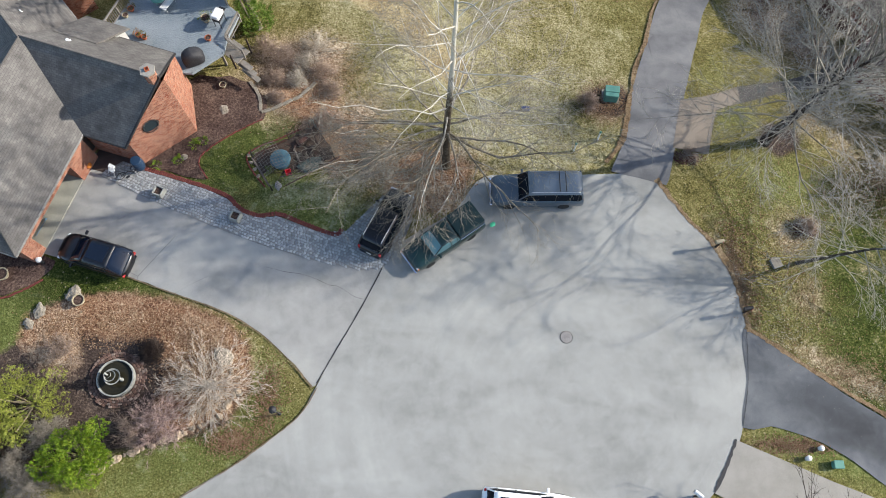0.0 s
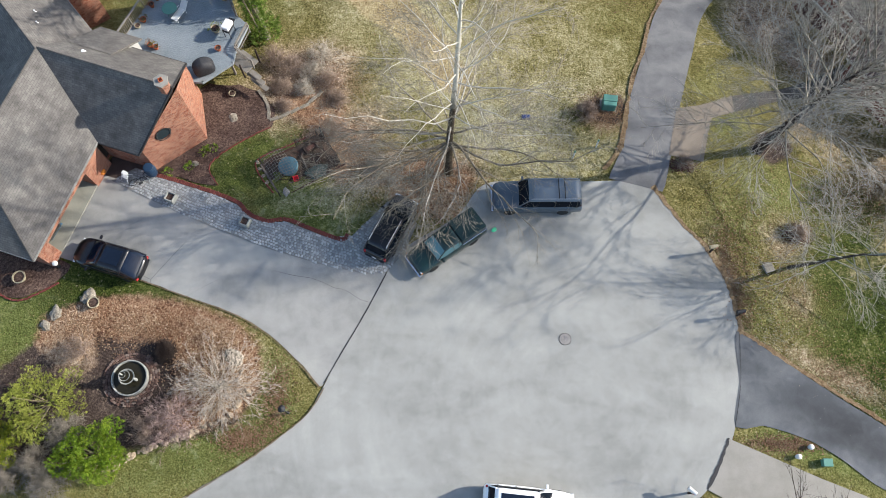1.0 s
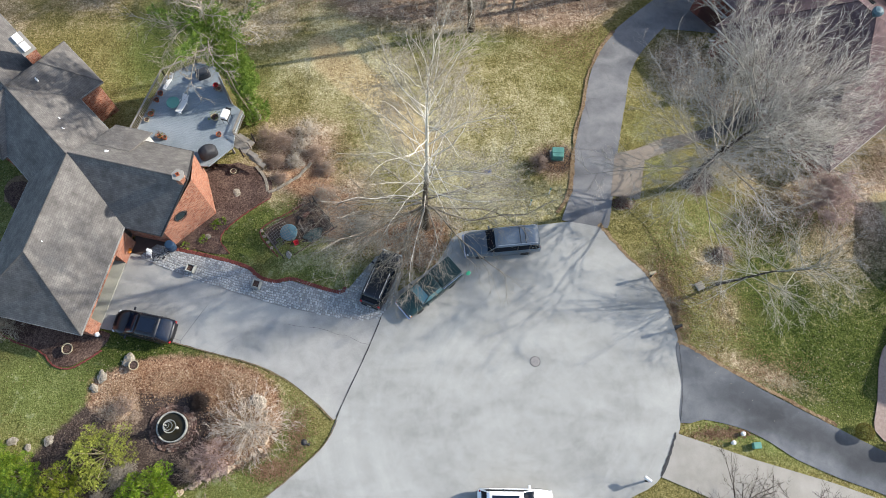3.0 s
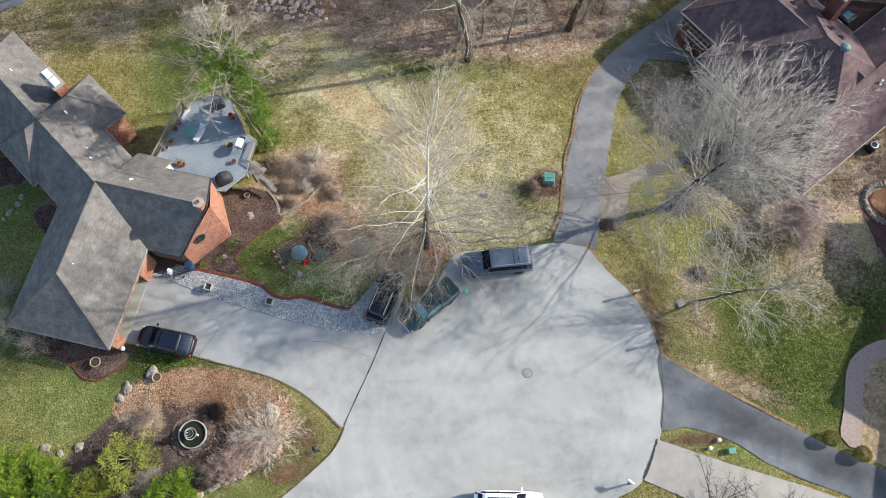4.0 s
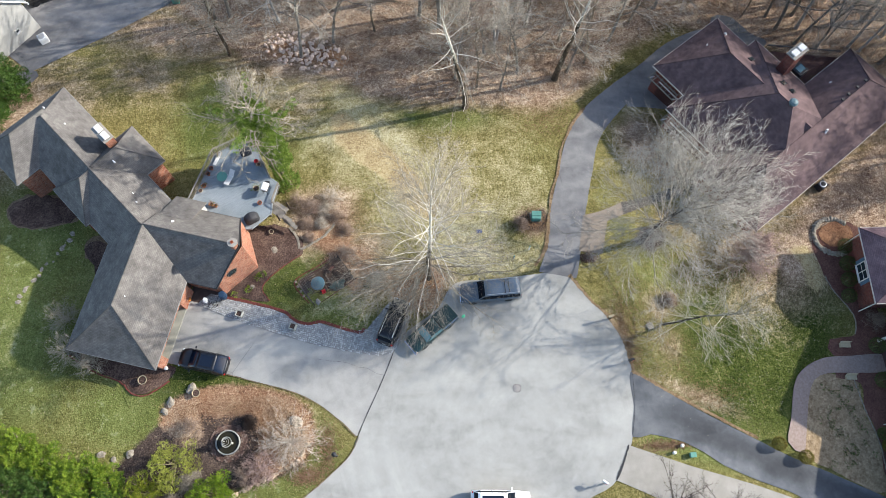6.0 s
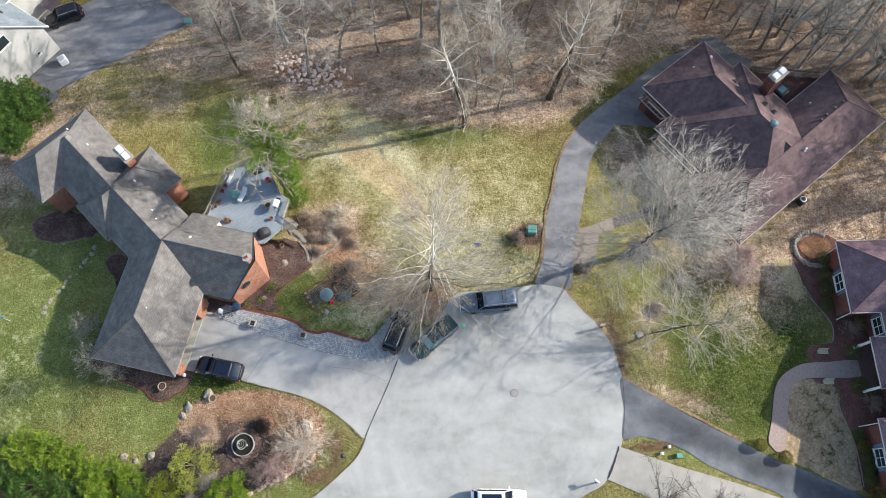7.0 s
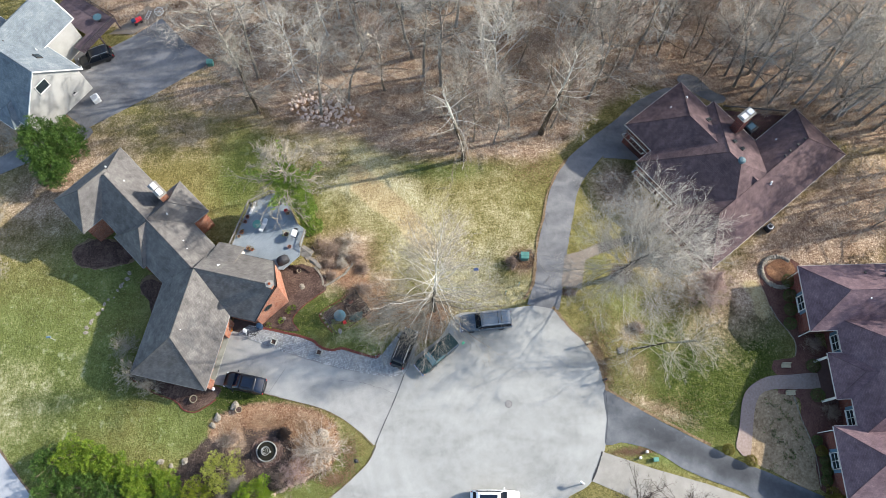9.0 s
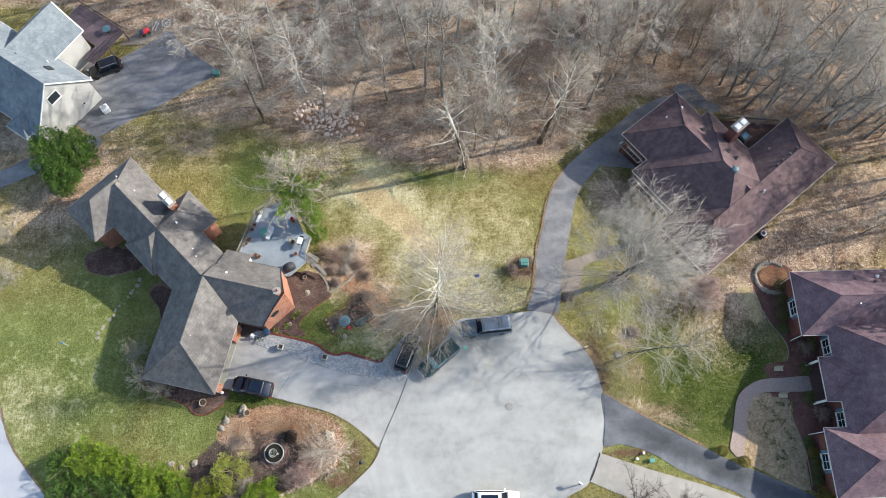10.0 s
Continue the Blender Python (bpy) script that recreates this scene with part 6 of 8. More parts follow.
def car(label, at, heading, L, W, body, cabin, paint, kind="car", roof_paint=None, rails=False, wheel_r=0.33, chrome=False, glass_roof=False, cap=None, plate=True, glass=M_CARGLASS):
    """body: (x, half width, top) stations from tail to nose; cabin: rear base, rear top, front top, front base (x), belt and roof heights, half widths low and high."""
    x, y = at
    ob = thing("car" if kind != "pickup" else "pickup_truck", label, kind if kind != "suv" else "car", pose(x, y, ground_z(x, y) + 0.055, 0, 0, heading))
    rings = []
    for bx, hw, top in body:
        sill = 0.26 if abs(bx) < L * 0.47 else 0.34
        half = [(hw * 0.9, sill), (hw * 0.99, sill + 0.12), (hw, (sill + top) / 2 + 0.05), (hw * 0.97, top - 0.1), (hw * 0.9, top - 0.02), (hw * 0.55, top + 0.025), (0, top + 0.035)]
        rings.append([(bx, -a, z) for a, z in half] + [(bx, a, z) for a, z in half[-2::-1]])
    shell = loft(rings)
    part("body", shell, paint, ob, smooth=True)
    xr0, xr1, xf1, xf0, belt, top, lo, hi = cabin
    rings = []
    for k in range(19):
        bx = xr0 + (xf0 - xr0) * k / 18
        m = max(0.0, min(1.0, (bx - xr0) / (xr1 - xr0), (xf0 - bx) / (xf0 - xf1)))
        rise = 1 - (1 - m) ** 1.35
        h, w0, w1 = belt - 0.05 + (top - belt + 0.01) * rise, lo * (0.9 + 0.08 * rise), lo * 0.89 + (hi - lo * 0.89) * rise
        half = [(w0, belt - 0.06), (0.5 * (w0 + w1) + 0.03 * rise, belt - 0.06 + 0.55 * (h - belt + 0.06)), (w1, h - 0.04 * rise), (w1 * 0.62, h + 0.015 * rise), (0, h + 0.03 * rise)]
        rings.append([(bx, -a, z) for a, z in half] + [(bx, a, z) for a, z in half[-2::-1]])
    part("glasshouse", loft(rings), glass, ob, smooth=True)
    # roof skin with rounded rim
    pr = roof_paint or paint
    rings = []
    n = 8
    for k in range(n + 1):
        t = k / n
        bx = xr1 - 0.06 + (xf1 - xr1 + 0.1) * t
        e = 0.05 * (2 * t - 1) ** 4
        half = [(hi + 0.035, top - 0.09 - e), (hi + 0.02, top - 0.02 - e), (hi * 0.75, top + 0.02 - e), (0, top + 0.035 - e)]
        rings.append([(bx, -a, z) for a, z in half] + [(bx, a, z) for a, z in half[-2::-1]])
    roof_ob = part("roof_panel", loft(rings), pr, ob, smooth=True)
    if glass_roof:
        part("sunroof", rbox(((xf1 - xr1) * 0.76, hi * 1.36, 0.03), ((xr1 + xf1) / 2 + 0.02, 0, top + 0.026), 0.014, seg=2), M_NAVYGLASS, ob)
    for s in (-1, 1):
        for p, q in (((xr0, s * lo * 0.9, belt - 0.05), (xr1, s * hi, top - 0.05)), ((xf0, s * lo * 0.92, belt - 0.05), (xf1, s * hi, top - 0.05))):
            part("pillar", tube([p, q], 0.045, 6), paint, ob)
        mid = (xr1 + xf1) / 2
        for fx in (mid - 0.05, xr1 + (xf1 - xr1) * 0.05):
            part("pillar", tube([(fx, s * (lo * 0.985), belt - 0.05), (fx, s * (hi + 0.01), top - 0.06)], 0.04, 5), M_BLACK if cap is None else paint, ob)
        part("mirror", rbox((0.14, 0.24, 0.15), (xf0 - 0.32, s * (lo + 0.16), belt + 0.02), 0.04, seg=2), paint, ob)
        part("headlight", rbox((0.16, 0.36, 0.14), (L / 2 - 0.13, s * (W / 2 - 0.3), body[-2][2] - 0.13), 0.03), M_HEAD, ob)
        part("tail_light", rbox((0.14, 0.22 if kind == "car" else 0.16, 0.16 if kind == "car" else 0.34), (-L / 2 + 0.12, s * (W / 2 - 0.22), body[1][2] - 0.16), 0.03), M_TAIL, ob)
        if rails:
            rl = part("roof_rail", tube([(xr1 + 0.1, s * (hi - 0.06), top + 0.03), (xr1 + 0.2, s * (hi - 0.06), top + 0.1), (xf1 - 0.2, s * (hi - 0.06), top + 0.1), (xf1 - 0.1, s * (hi - 0.06), top + 0.03)], 0.022, 6), M_METAL, ob)
        for wx in (-L * 0.29, L * 0.31):
            w = new("wheel")
            w.parent = ob
            w.matrix_local = pose(wx, s * (W / 2 - 0.12), wheel_r, 90, 0, 0)
            part("tyre", lathe([(wheel_r * 0.62, -0.11), (wheel_r * 0.94, -0.11), (wheel_r, -0.07), (wheel_r, 0.07), (wheel_r * 0.94, 0.11), (wheel_r * 0.62, 0.11)], 22), M_RUBBER, w)
            part("rim", lathe([(wheel_r * 0.6, -0.1), (wheel_r * 0.62, 0.09), (wheel_r * 0.5, 0.1), (wheel_r * 0.15, 0.08)], 16), M_ALLOY, w)
    if rails:
        for t in (0.3, 0.42):
            bx = xr1 + (xf1 - xr1) * t
            part("crossbar", rbox((0.06, hi * 1.85, 0.035), (bx, 0, top + 0.105), 0.01), M_BLACK, ob)
    part("bumper", rbox((0.2, W * (0.93 if chrome else 0.7), 0.22), (L / 2 + (0.05 if chrome else -0.07), 0, 0.45), 0.08, seg=2), M_CHROME if chrome else paint, ob)
    part("bumper", rbox((0.2, W * (0.93 if chrome else 0.74), 0.22), (-L / 2 + 0.07, 0, 0.45), 0.08, seg=2), M_CHROME if chrome else paint, ob)
    part("grille", rbox((0.06, W * 0.5, 0.16), (L / 2 - 0.04, 0, 0.62), 0.02), M_BLACK, ob)
    if plate:
        part("plate", rbox((0.02, 0.31, 0.15), (-L / 2 - 0.01, 0, body[1][2] - 0.28), 0.005), M_PIPE, ob, "blank pale plate")
    part("wiper", tube([(xf0 + 0.02, 0.45, belt), (xf0 - 0.2, -0.1, belt + 0.09)], 0.012, 4), M_BLACK, ob)
    return ob


P_BLACK = car_paint("black_car_paint", (0.004, 0.004, 0.006, 1))
P_GREEN = car_paint("dark_green_paint", (0.008, 0.028, 0.026, 1))
P_SILVER = car_paint("blue_grey_paint", (0.055, 0.08, 0.105, 1), rough=0.35)
P_WHITE = car_paint("white_car_paint", (0.78, 0.78, 0.77, 1))
# paler copy of P_SILVER for the roof, with the light on top painted in
P_SILVERLIT = car_paint("lit_blue_grey_paint", (0.13, 0.16, 0.19, 1), rough=0.35)
M_CANOPY = simple("dark_canopy_fabric", (0.012, 0.03, 0.03, 1), (0.022, 0.045, 0.044, 1), 3, 0.4)

def sized(ob, sx, sy, sz):
    ob.scale = (sx, sy, sz)


HATCH = [(-2.36, 0.34, 0.64), (-2.32, 0.54, 0.74), (-2.2, 0.72, 0.85), (-1.98, 0.83, 0.91), (-1.7, 0.89, 0.95), (-0.8, 0.9, 0.94), (0.4, 0.9, 0.92), (1.2, 0.89, 0.9), (1.7, 0.86, 0.85), (2.0, 0.79, 0.79), (2.2, 0.66, 0.72), (2.3, 0.48, 0.64), (2.34, 0.3, 0.58)]
sized(car("glossy black hatchback parked nose to the garage", (-20.62, 13.72), 164.3, 4.65, 1.8, HATCH, (-2.24, -1.3, 0.3, 1.3, 0.93, 1.45, 0.86, 0.68), P_BLACK, glass_roof=True, glass=M_NAVYGLASS), 0.96, 1.05, 1.0)
WAGON = [(-2.2, 0.74, 0.8), (-2.1, 0.84, 0.95), (-1.5, 0.9, 1.02), (0, 0.91, 1.0), (1.0, 0.9, 0.98), (1.6, 0.87, 0.92), (2.05, 0.78, 0.82), (2.2, 0.62, 0.7)]
car("black estate car with roof bars under the sycamore", (-3.45, 16.15), 64.5, 4.5, 1.82, WAGON, (-2.05, -1.75, 0.45, 1.15, 1.0, 1.62, 0.84, 0.66), P_BLACK, "suv", rails=True)
BIG = [(-2.8, 0.9, 0.95), (-2.72, 0.96, 1.1), (-2.0, 0.99, 1.13), (0, 1.0, 1.12), (1.2, 0.99, 1.12), (1.6, 0.98, 1.1), (2.4, 0.95, 1.05), (2.7, 0.88, 0.95), (2.8, 0.76, 0.85)]
car("long blue-grey sport utility wagon with roof rack", (5.72, 18.45), 181.5, 5.6, 2.0, BIG, (-2.7, -2.55, 0.6, 1.25, 1.12, 1.82, 0.93, 0.76), P_SILVER, "suv", roof_paint=P_SILVERLIT, rails=True, wheel_r=0.38, chrome=True)
PICK = [(-2.7, 0.88, 0.92), (-2.62, 0.93, 1.06), (-2.0, 0.95, 1.07), (0, 0.96, 1.05), (0.9, 0.95, 1.05), (1.3, 0.95, 1.03), (2.2, 0.92, 0.98), (2.55, 0.86, 0.9), (2.66, 0.74, 0.8)]
tr = car("dark green pickup truck with a fitted bed canopy", (0.02, 15.2), 216.5, 5.35, 1.92, PICK, (-0.75, -0.55, 0.6, 1.3, 1.05, 1.66, 0.87, 0.68), P_GREEN, "pickup", wheel_r=0.37, chrome=True, cap=True, glass=M_TEALGLASS)
tr.scale = (0.94, 0.95, 0.95)
part("canopy", rbox((1.95, 1.66, 0.62), (-1.66, 0, 1.33), 0.1, seg=3), M_CANOPY, tr, "dark canopy over the bed")
for s in (-1, 1):
    part("canopy_rail", tube([(-2.6, s * 0.86, 1.1), (-0.72, s * 0.87, 1.1)], 0.03, 5), M_CHROME, tr)
    part("indicator", rbox((0.1, 0.14, 0.12), (2.55, s * 0.82, 0.72), 0.02), M_AMBER, tr)
car("white estate car with dark windows parked on the court", (4.8, -0.12), -4.8, 5.0, 1.95, [(-2.5, 0.8, 0.85), (-2.4, 0.92, 1.0), (-1.6, 0.96, 1.05), (0, 0.97, 1.03), (1.0, 0.96, 1.02), (1.7, 0.93, 0.97), (2.3, 0.84, 0.86), (2.5, 0.68, 0.74)],
    (-2.3, -1.9, 0.45, 1.25, 1.04, 1.7, 0.9, 0.7), P_WHITE, "suv", glass_roof=True)
car("black off-road wagon on the far forecourt", (-42.4, 60.0), 200, 4.6, 1.85, WAGON, (-2.05, -1.85, 0.45, 1.1, 1.0, 1.72, 0.86, 0.72), P_BLACK, "suv", rails=True, wheel_r=0.37)

# ---- planting beds, edgings and pavers ----
patch("planting_bed", [(-17.4, 26.6), (-15.2, 27.2), (-13.2, 26.7), (-12.2, 25.6), (-11.9, 23.8), (-14.0, 22.4), (-15.3, 21.2), (-15.6, 20.3), (-14.9, 19.2), (-16.4, 19.3), (-17.6, 19.7), (-19.4, 19.4), (-19.6, 20.8)], 0.06, M_MULCH_DK, "dark brown mulch bed under the brick gable", "garden bed", jitter=0.25)
patch("planting_bed", [(-33.4, 15.9), (-30.4, 13.7), (-28.2, 12.6), (-27.1, 11.5), (-25.8, 11.3), (-23.9, 12.4), (-23.3, 13.5), (-25, 14.0), (-29, 15)], 0.06, M_MULCH_DK, "dark mulch bed along the garage gable", "garden bed", jitter=0.2)
patch("planting_bed", [(-41.2, 31.6), (-38, 32.4), (-34.2, 30.6), (-34.4, 29.2), (-38.4, 28.7), (-40.6, 29.5)], 0.06, M_MULCH_DK, "dark mulch bed by the bay", "garden bed", jitter=0.5)
patch("planting_bed", [(-31.6, 26.8), (-29, 24.4), (-29.6, 21.6), (-31, 21.2), (-31.4, 23.4), (-33, 25.8)], 0.06, M_MULCH_DK, "dark mulch bed by the inner corner", "garden bed", jitter=0.5)
patch("planting_bed", [(38.0, 21.6), (38.9, 23.0), (40.4, 23.4), (43, 23), (42.6, 14.6), (44, 11.9), (44, 4.4), (41.6, -2.1), (39.2, -1.7), (39.5, 2.4), (38.9, 5.6), (39.3, 7.6), (37, 8.4), (37, 9.0), (41.6, 8.9), (41.6, 10.2), (37.2, 10.4), (37.3, 11.9), (39.8, 12.3), (40.2, 14.0), (38.8, 16.6), (38.3, 18.4)],
      0.05, M_MULCH, "red-brown mulch bed along the brick front", "garden bed", jitter=0.2)
patch("bare_plot", [(35.8, 8.9), (34.7, 8.3), (33.6, 6.4), (32.3, 2.1), (34.2, 0.5), (38.9, -1.9), (39.4, 2.1), (38.8, 5.6), (38.9, 8.0), (37.2, 8.6)], 0.045, M_SOIL, "bare patchy soil with tufts of grass", "garden bed", jitter=0.25)
patch("front_walk", [(31.0, 3.0), (31.8, 5.1), (32.8, 8.0), (33.9, 9.3), (36.1, 10.25), (39, 10.3), (42, 10.2), (42, 8.7), (39, 8.7), (36.3, 8.85), (34.8, 8.3), (33.9, 6.8), (33.1, 4.4), (32.2, 2.0)], 0.09, simple("brown_exposed_aggregate", lin(158, 136, 124), lin(196, 176, 164), 5, 0.9, fine=25), "brown aggregate front walk", "path", thick=0.08)
for ring, dx in (([(-41.2, 31.6), (-38, 32.4), (-34.2, 30.6), (-34.4, 29.2), (-38.4, 28.7), (-40.6, 29.5)], 0.0), ([(-31.6, 26.8), (-29, 24.4), (-29.6, 21.6), (-31, 21.2), (-31.4, 23.4), (-33, 25.8)], -0.2)):
    cx, cy = sum(p[0] for p in ring) / 6 + dx, sum(p[1] for p in ring) / 6
    patch("bed_border", [(cx + (x - cx) * 1.07, cy + (y - cy) * 1.12) for x, y in ring], 0.048, M_EDGE, "pale worn soil border round a mulch bed", "garden bed", jitter=0.5)
patch("porch_floor", [(41.9, 6.9), (41.9, 12.0), (44.2, 12.0), (44.2, 6.9)], 0.12, simple("brown_porch_boards", lin(110, 84, 78), lin(134, 106, 98), 2, 0.85), "brown porch floor at the brick front", "pavement", smooth=False, thick=0.1)
patch("porch_floor", [(-22.6, 19.8), (-19.6, 18.9), (-18.9, 21.4), (-21.6, 22.4)], 0.07, simple("dark_porch_brick", lin(84, 70, 64), lin(112, 96, 88), 2, 0.85), "dark brick porch floor", "pavement", smooth=False)


def edging(name, line, label, material, w=0.12, h=0.14, step=0.3, kind="structure"):
    """A low continuous border following a plan line, of single blocks."""
    pts = spline(line, step, closed=False)
    ob = thing(name, label, "edging", None, "", kind)
    shared = {}
    for i, (a, b) in enumerate(zip(pts, pts[1:])):
        ln = (b - a).length
        key = round(ln, 2)
        m = (a + b) / 2
        bm_key = (key,)
        if bm_key not in shared:
            o = part("edging_block", rbox((ln * 0.94, w, h), (0, 0, 0), 0.015), material, ob)
            shared[bm_key] = o.data
        else:
            o = new("edging_block", shared[bm_key])
            o.parent = ob
        o.matrix_local = pose(m.x + rng.uniform(-0.02, 0.02), m.y + rng.uniform(-0.02, 0.02), ground_z(m.x, m.y) + h * 0.4 + rng.uniform(-0.02, 0.02), rng.uniform(-5, 5), 0, math.degrees(math.atan2(b.y - a.y, b.x - a.x)) + rng.uniform(-6, 6))
    return ob


M_EDGEBRICK = simple("red_edging_brick", lin(122, 62, 54), lin(164, 92, 80), 5, 0.9)
edging("brick_edging", [(-19.2, 19.85), (-17.2, 19.3), (-14.9, 18.55), (-13.45, 17.95), (-12.9, 17.4), (-12.25, 16.95), (-11.3, 16.68), (-10.2, 16.8), (-9.0, 16.36), (-7.7, 15.85), (-6.5, 15.5), (-6.2, 15.9)], "red brick edging along the cobbled strip", M_EDGEBRICK, 0.27, 0.14, 0.11)
edging("brick_edging", [(-14.85, 19.15), (-15.6, 20.2), (-15.3, 21.15), (-14.0, 22.35), (-12.0, 23.7)], "red brick edging of the mulch bed", M_EDGEBRICK, 0.08, 0.1)
edging("brick_edging", [(-33.2, 15.4), (-30.4, 13.5), (-28.2, 12.5), (-27.1, 11.4), (-25.8, 11.2), (-23.8, 12.3)], "low brick edging round the garage bed", M_EDGEBRICK, 0.12, 0.1)
edging("stone_edging", [(-12.1, 24.2), (-10.8, 24.9), (-9.6, 25.7), (-8.8, 26.8)], "low stone edging of the leafy slope", M_STONE, 0.22, 0.14, 0.5)
edging("stone_edging", [(-12.2, 24.3), (-12.4, 25.6), (-13.2, 26.7)], "low stone edging behind the mulch", M_STONE, 0.22, 0.14, 0.5)
edging("stone_edging", [(38.4, 18.2), (38.9, 16.6), (40.2, 14.2), (39.9, 12.3)], "thin stone edging of the house bed", M_STONE, 0.1, 0.1, 0.35)
edging("stone_edging", [(38.6, 8.2), (38.9, 5.6), (39.5, 2.2), (39.3, -1.6)], "thin stone edging of the front bed", M_STONE, 0.1, 0.1, 0.35)


def border_strip(name, line, width, dz, material, label):
    """A narrow ragged strip along a plan line."""
    pts = spline(line, 0.16, closed=False)
    verts, faces = [], []
    for i, p in enumerate(pts):
        d = (pts[min(i + 1, len(pts) - 1)] - pts[max(i - 1, 0)]).normalized()
        n = Vector((-d.y, d.x))
        for s in (-1, 1):
            w = width * max(0.08, 0.42 + 0.5 * noise.noise(Vector((p.x * 0.5, p.y * 0.5, s * 7))) + 0.35 * noise.noise(Vector((p.x * 3.7, p.y * 3.7, s * 11))))
            q = p + n * s * w
            verts.append((q.x, q.y, ground_z(q.x, q.y) + dz))
    for i in range(len(pts) - 1):
        faces.append((2 * i, 2 * i + 2, 2 * i + 3, 2 * i + 1))
    ob = link_mesh(name, verts, [f[::-1] for f in faces], material)
    return tagged(ob, label, "edging", "", "structure")


border_strip("soil_verge", [(13.4, 19.7), (14.9, 17.4), (16.75, 14.9), (17.65, 12.4), (18.0, 9.9)], 0.34, 0.066, M_VERGE, "crumbled soil verge of the court")
border_strip("soil_verge", [(17.8, 10.2), (19.7, 8.95), (22.6, 7.0), (25.5, 5.2), (28.3, 3.5)], 0.3, 0.07, M_VERGE, "ragged soil verge of the sealed drive")
border_strip("soil_verge", [(10.4, 20.8), (11.6, 22.9), (12.6, 27.1), (13.9, 31), (15.4, 35.3), (17.9, 39)], 0.34, 0.07, M_VERGE, "leafy verge of the curving drive")
border_strip("soil_verge", [(-7.3, 6.2), (-7.8, 6.75), (-8.4, 7.4), (-10.1, 8.92), (-11.75, 10.0), (-13.3, 10.72), (-16.3, 11.72), (-19.4, 12.77)], 0.09, 0.085, M_EDGE, "worn soil edge of the driveway")
border_strip("soil_verge", [(-7.0, 6.2), (-7.95, 4.6), (-9.75, 3.05), (-11.7, 1.6), (-15.4, -0.7)], 0.09, 0.085, M_EDGE, "worn soil edge of the court")
border_strip("joint_seal", [(-7.08, 6.45), (-5.35, 9.8), (-4.4, 11.7), (-3.66, 13.35)], 0.07, 0.075, M_TAR, "black tar joint between drive and court")
border_strip("joint_seal", [(16.55, 3.75), (15.9, 2.4), (15.0, 0.95)], 0.24, 0.078, M_TAR, "dark crumbling joint of the concrete drive")
border_strip("joint_seal", [(17.0, 4.5), (17.6, 7.0), (17.85, 9.9)], 0.03, 0.078, M_TAR, "dark seam where the sealed drive begins")
border_strip("joint_seal", [(-48.5, 13.8), (-47.2, 10.2), (-45, 7.1), (-42.2, 3.9), (-38, 0)], 0.3, 0.06, M_EDGE, "dark soil edge of the side road")

border_strip("asphalt_crack", [(-10.6, 13.35), (-9.45, 13.07), (-8.5, 12.95), (-7.52, 12.64), (-6.8, 12.3), (-6.14, 12.18), (-5.2, 11.6), (-4.59, 11.44)], 0.016, 0.066, M_CRACK, "long dark crack across the driveway")

# manhole in the court
mh = thing("manhole_cover", "round rusty iron manhole cover set in asphalt", "manhole cover", pose(7.27, 9.38, 0.05))
M_IRON = simple("rusty_iron", lin(164, 158, 152), lin(192, 186, 180), 6, 0.8, 0.0)
part("rim", lathe([(0.38, 0.0), (0.38, 0.008), (0.36, 0.012)], 30), M_CRACK, mh)
bm = lathe([(0.345, 0.0), (0.345, 0.016), (0.33, 0.02)], 30)
for k in range(5):
    for s in range(-3, 4):
        if abs(s) * 0.09 < 0.26:
            rbox((0.05, 0.05, 0.012), (0.1 * (k - 2), 0.09 * s, 0.022), 0.004, bm=bm)
part("lid", bm, M_IRON, mh)

# cobbled strip


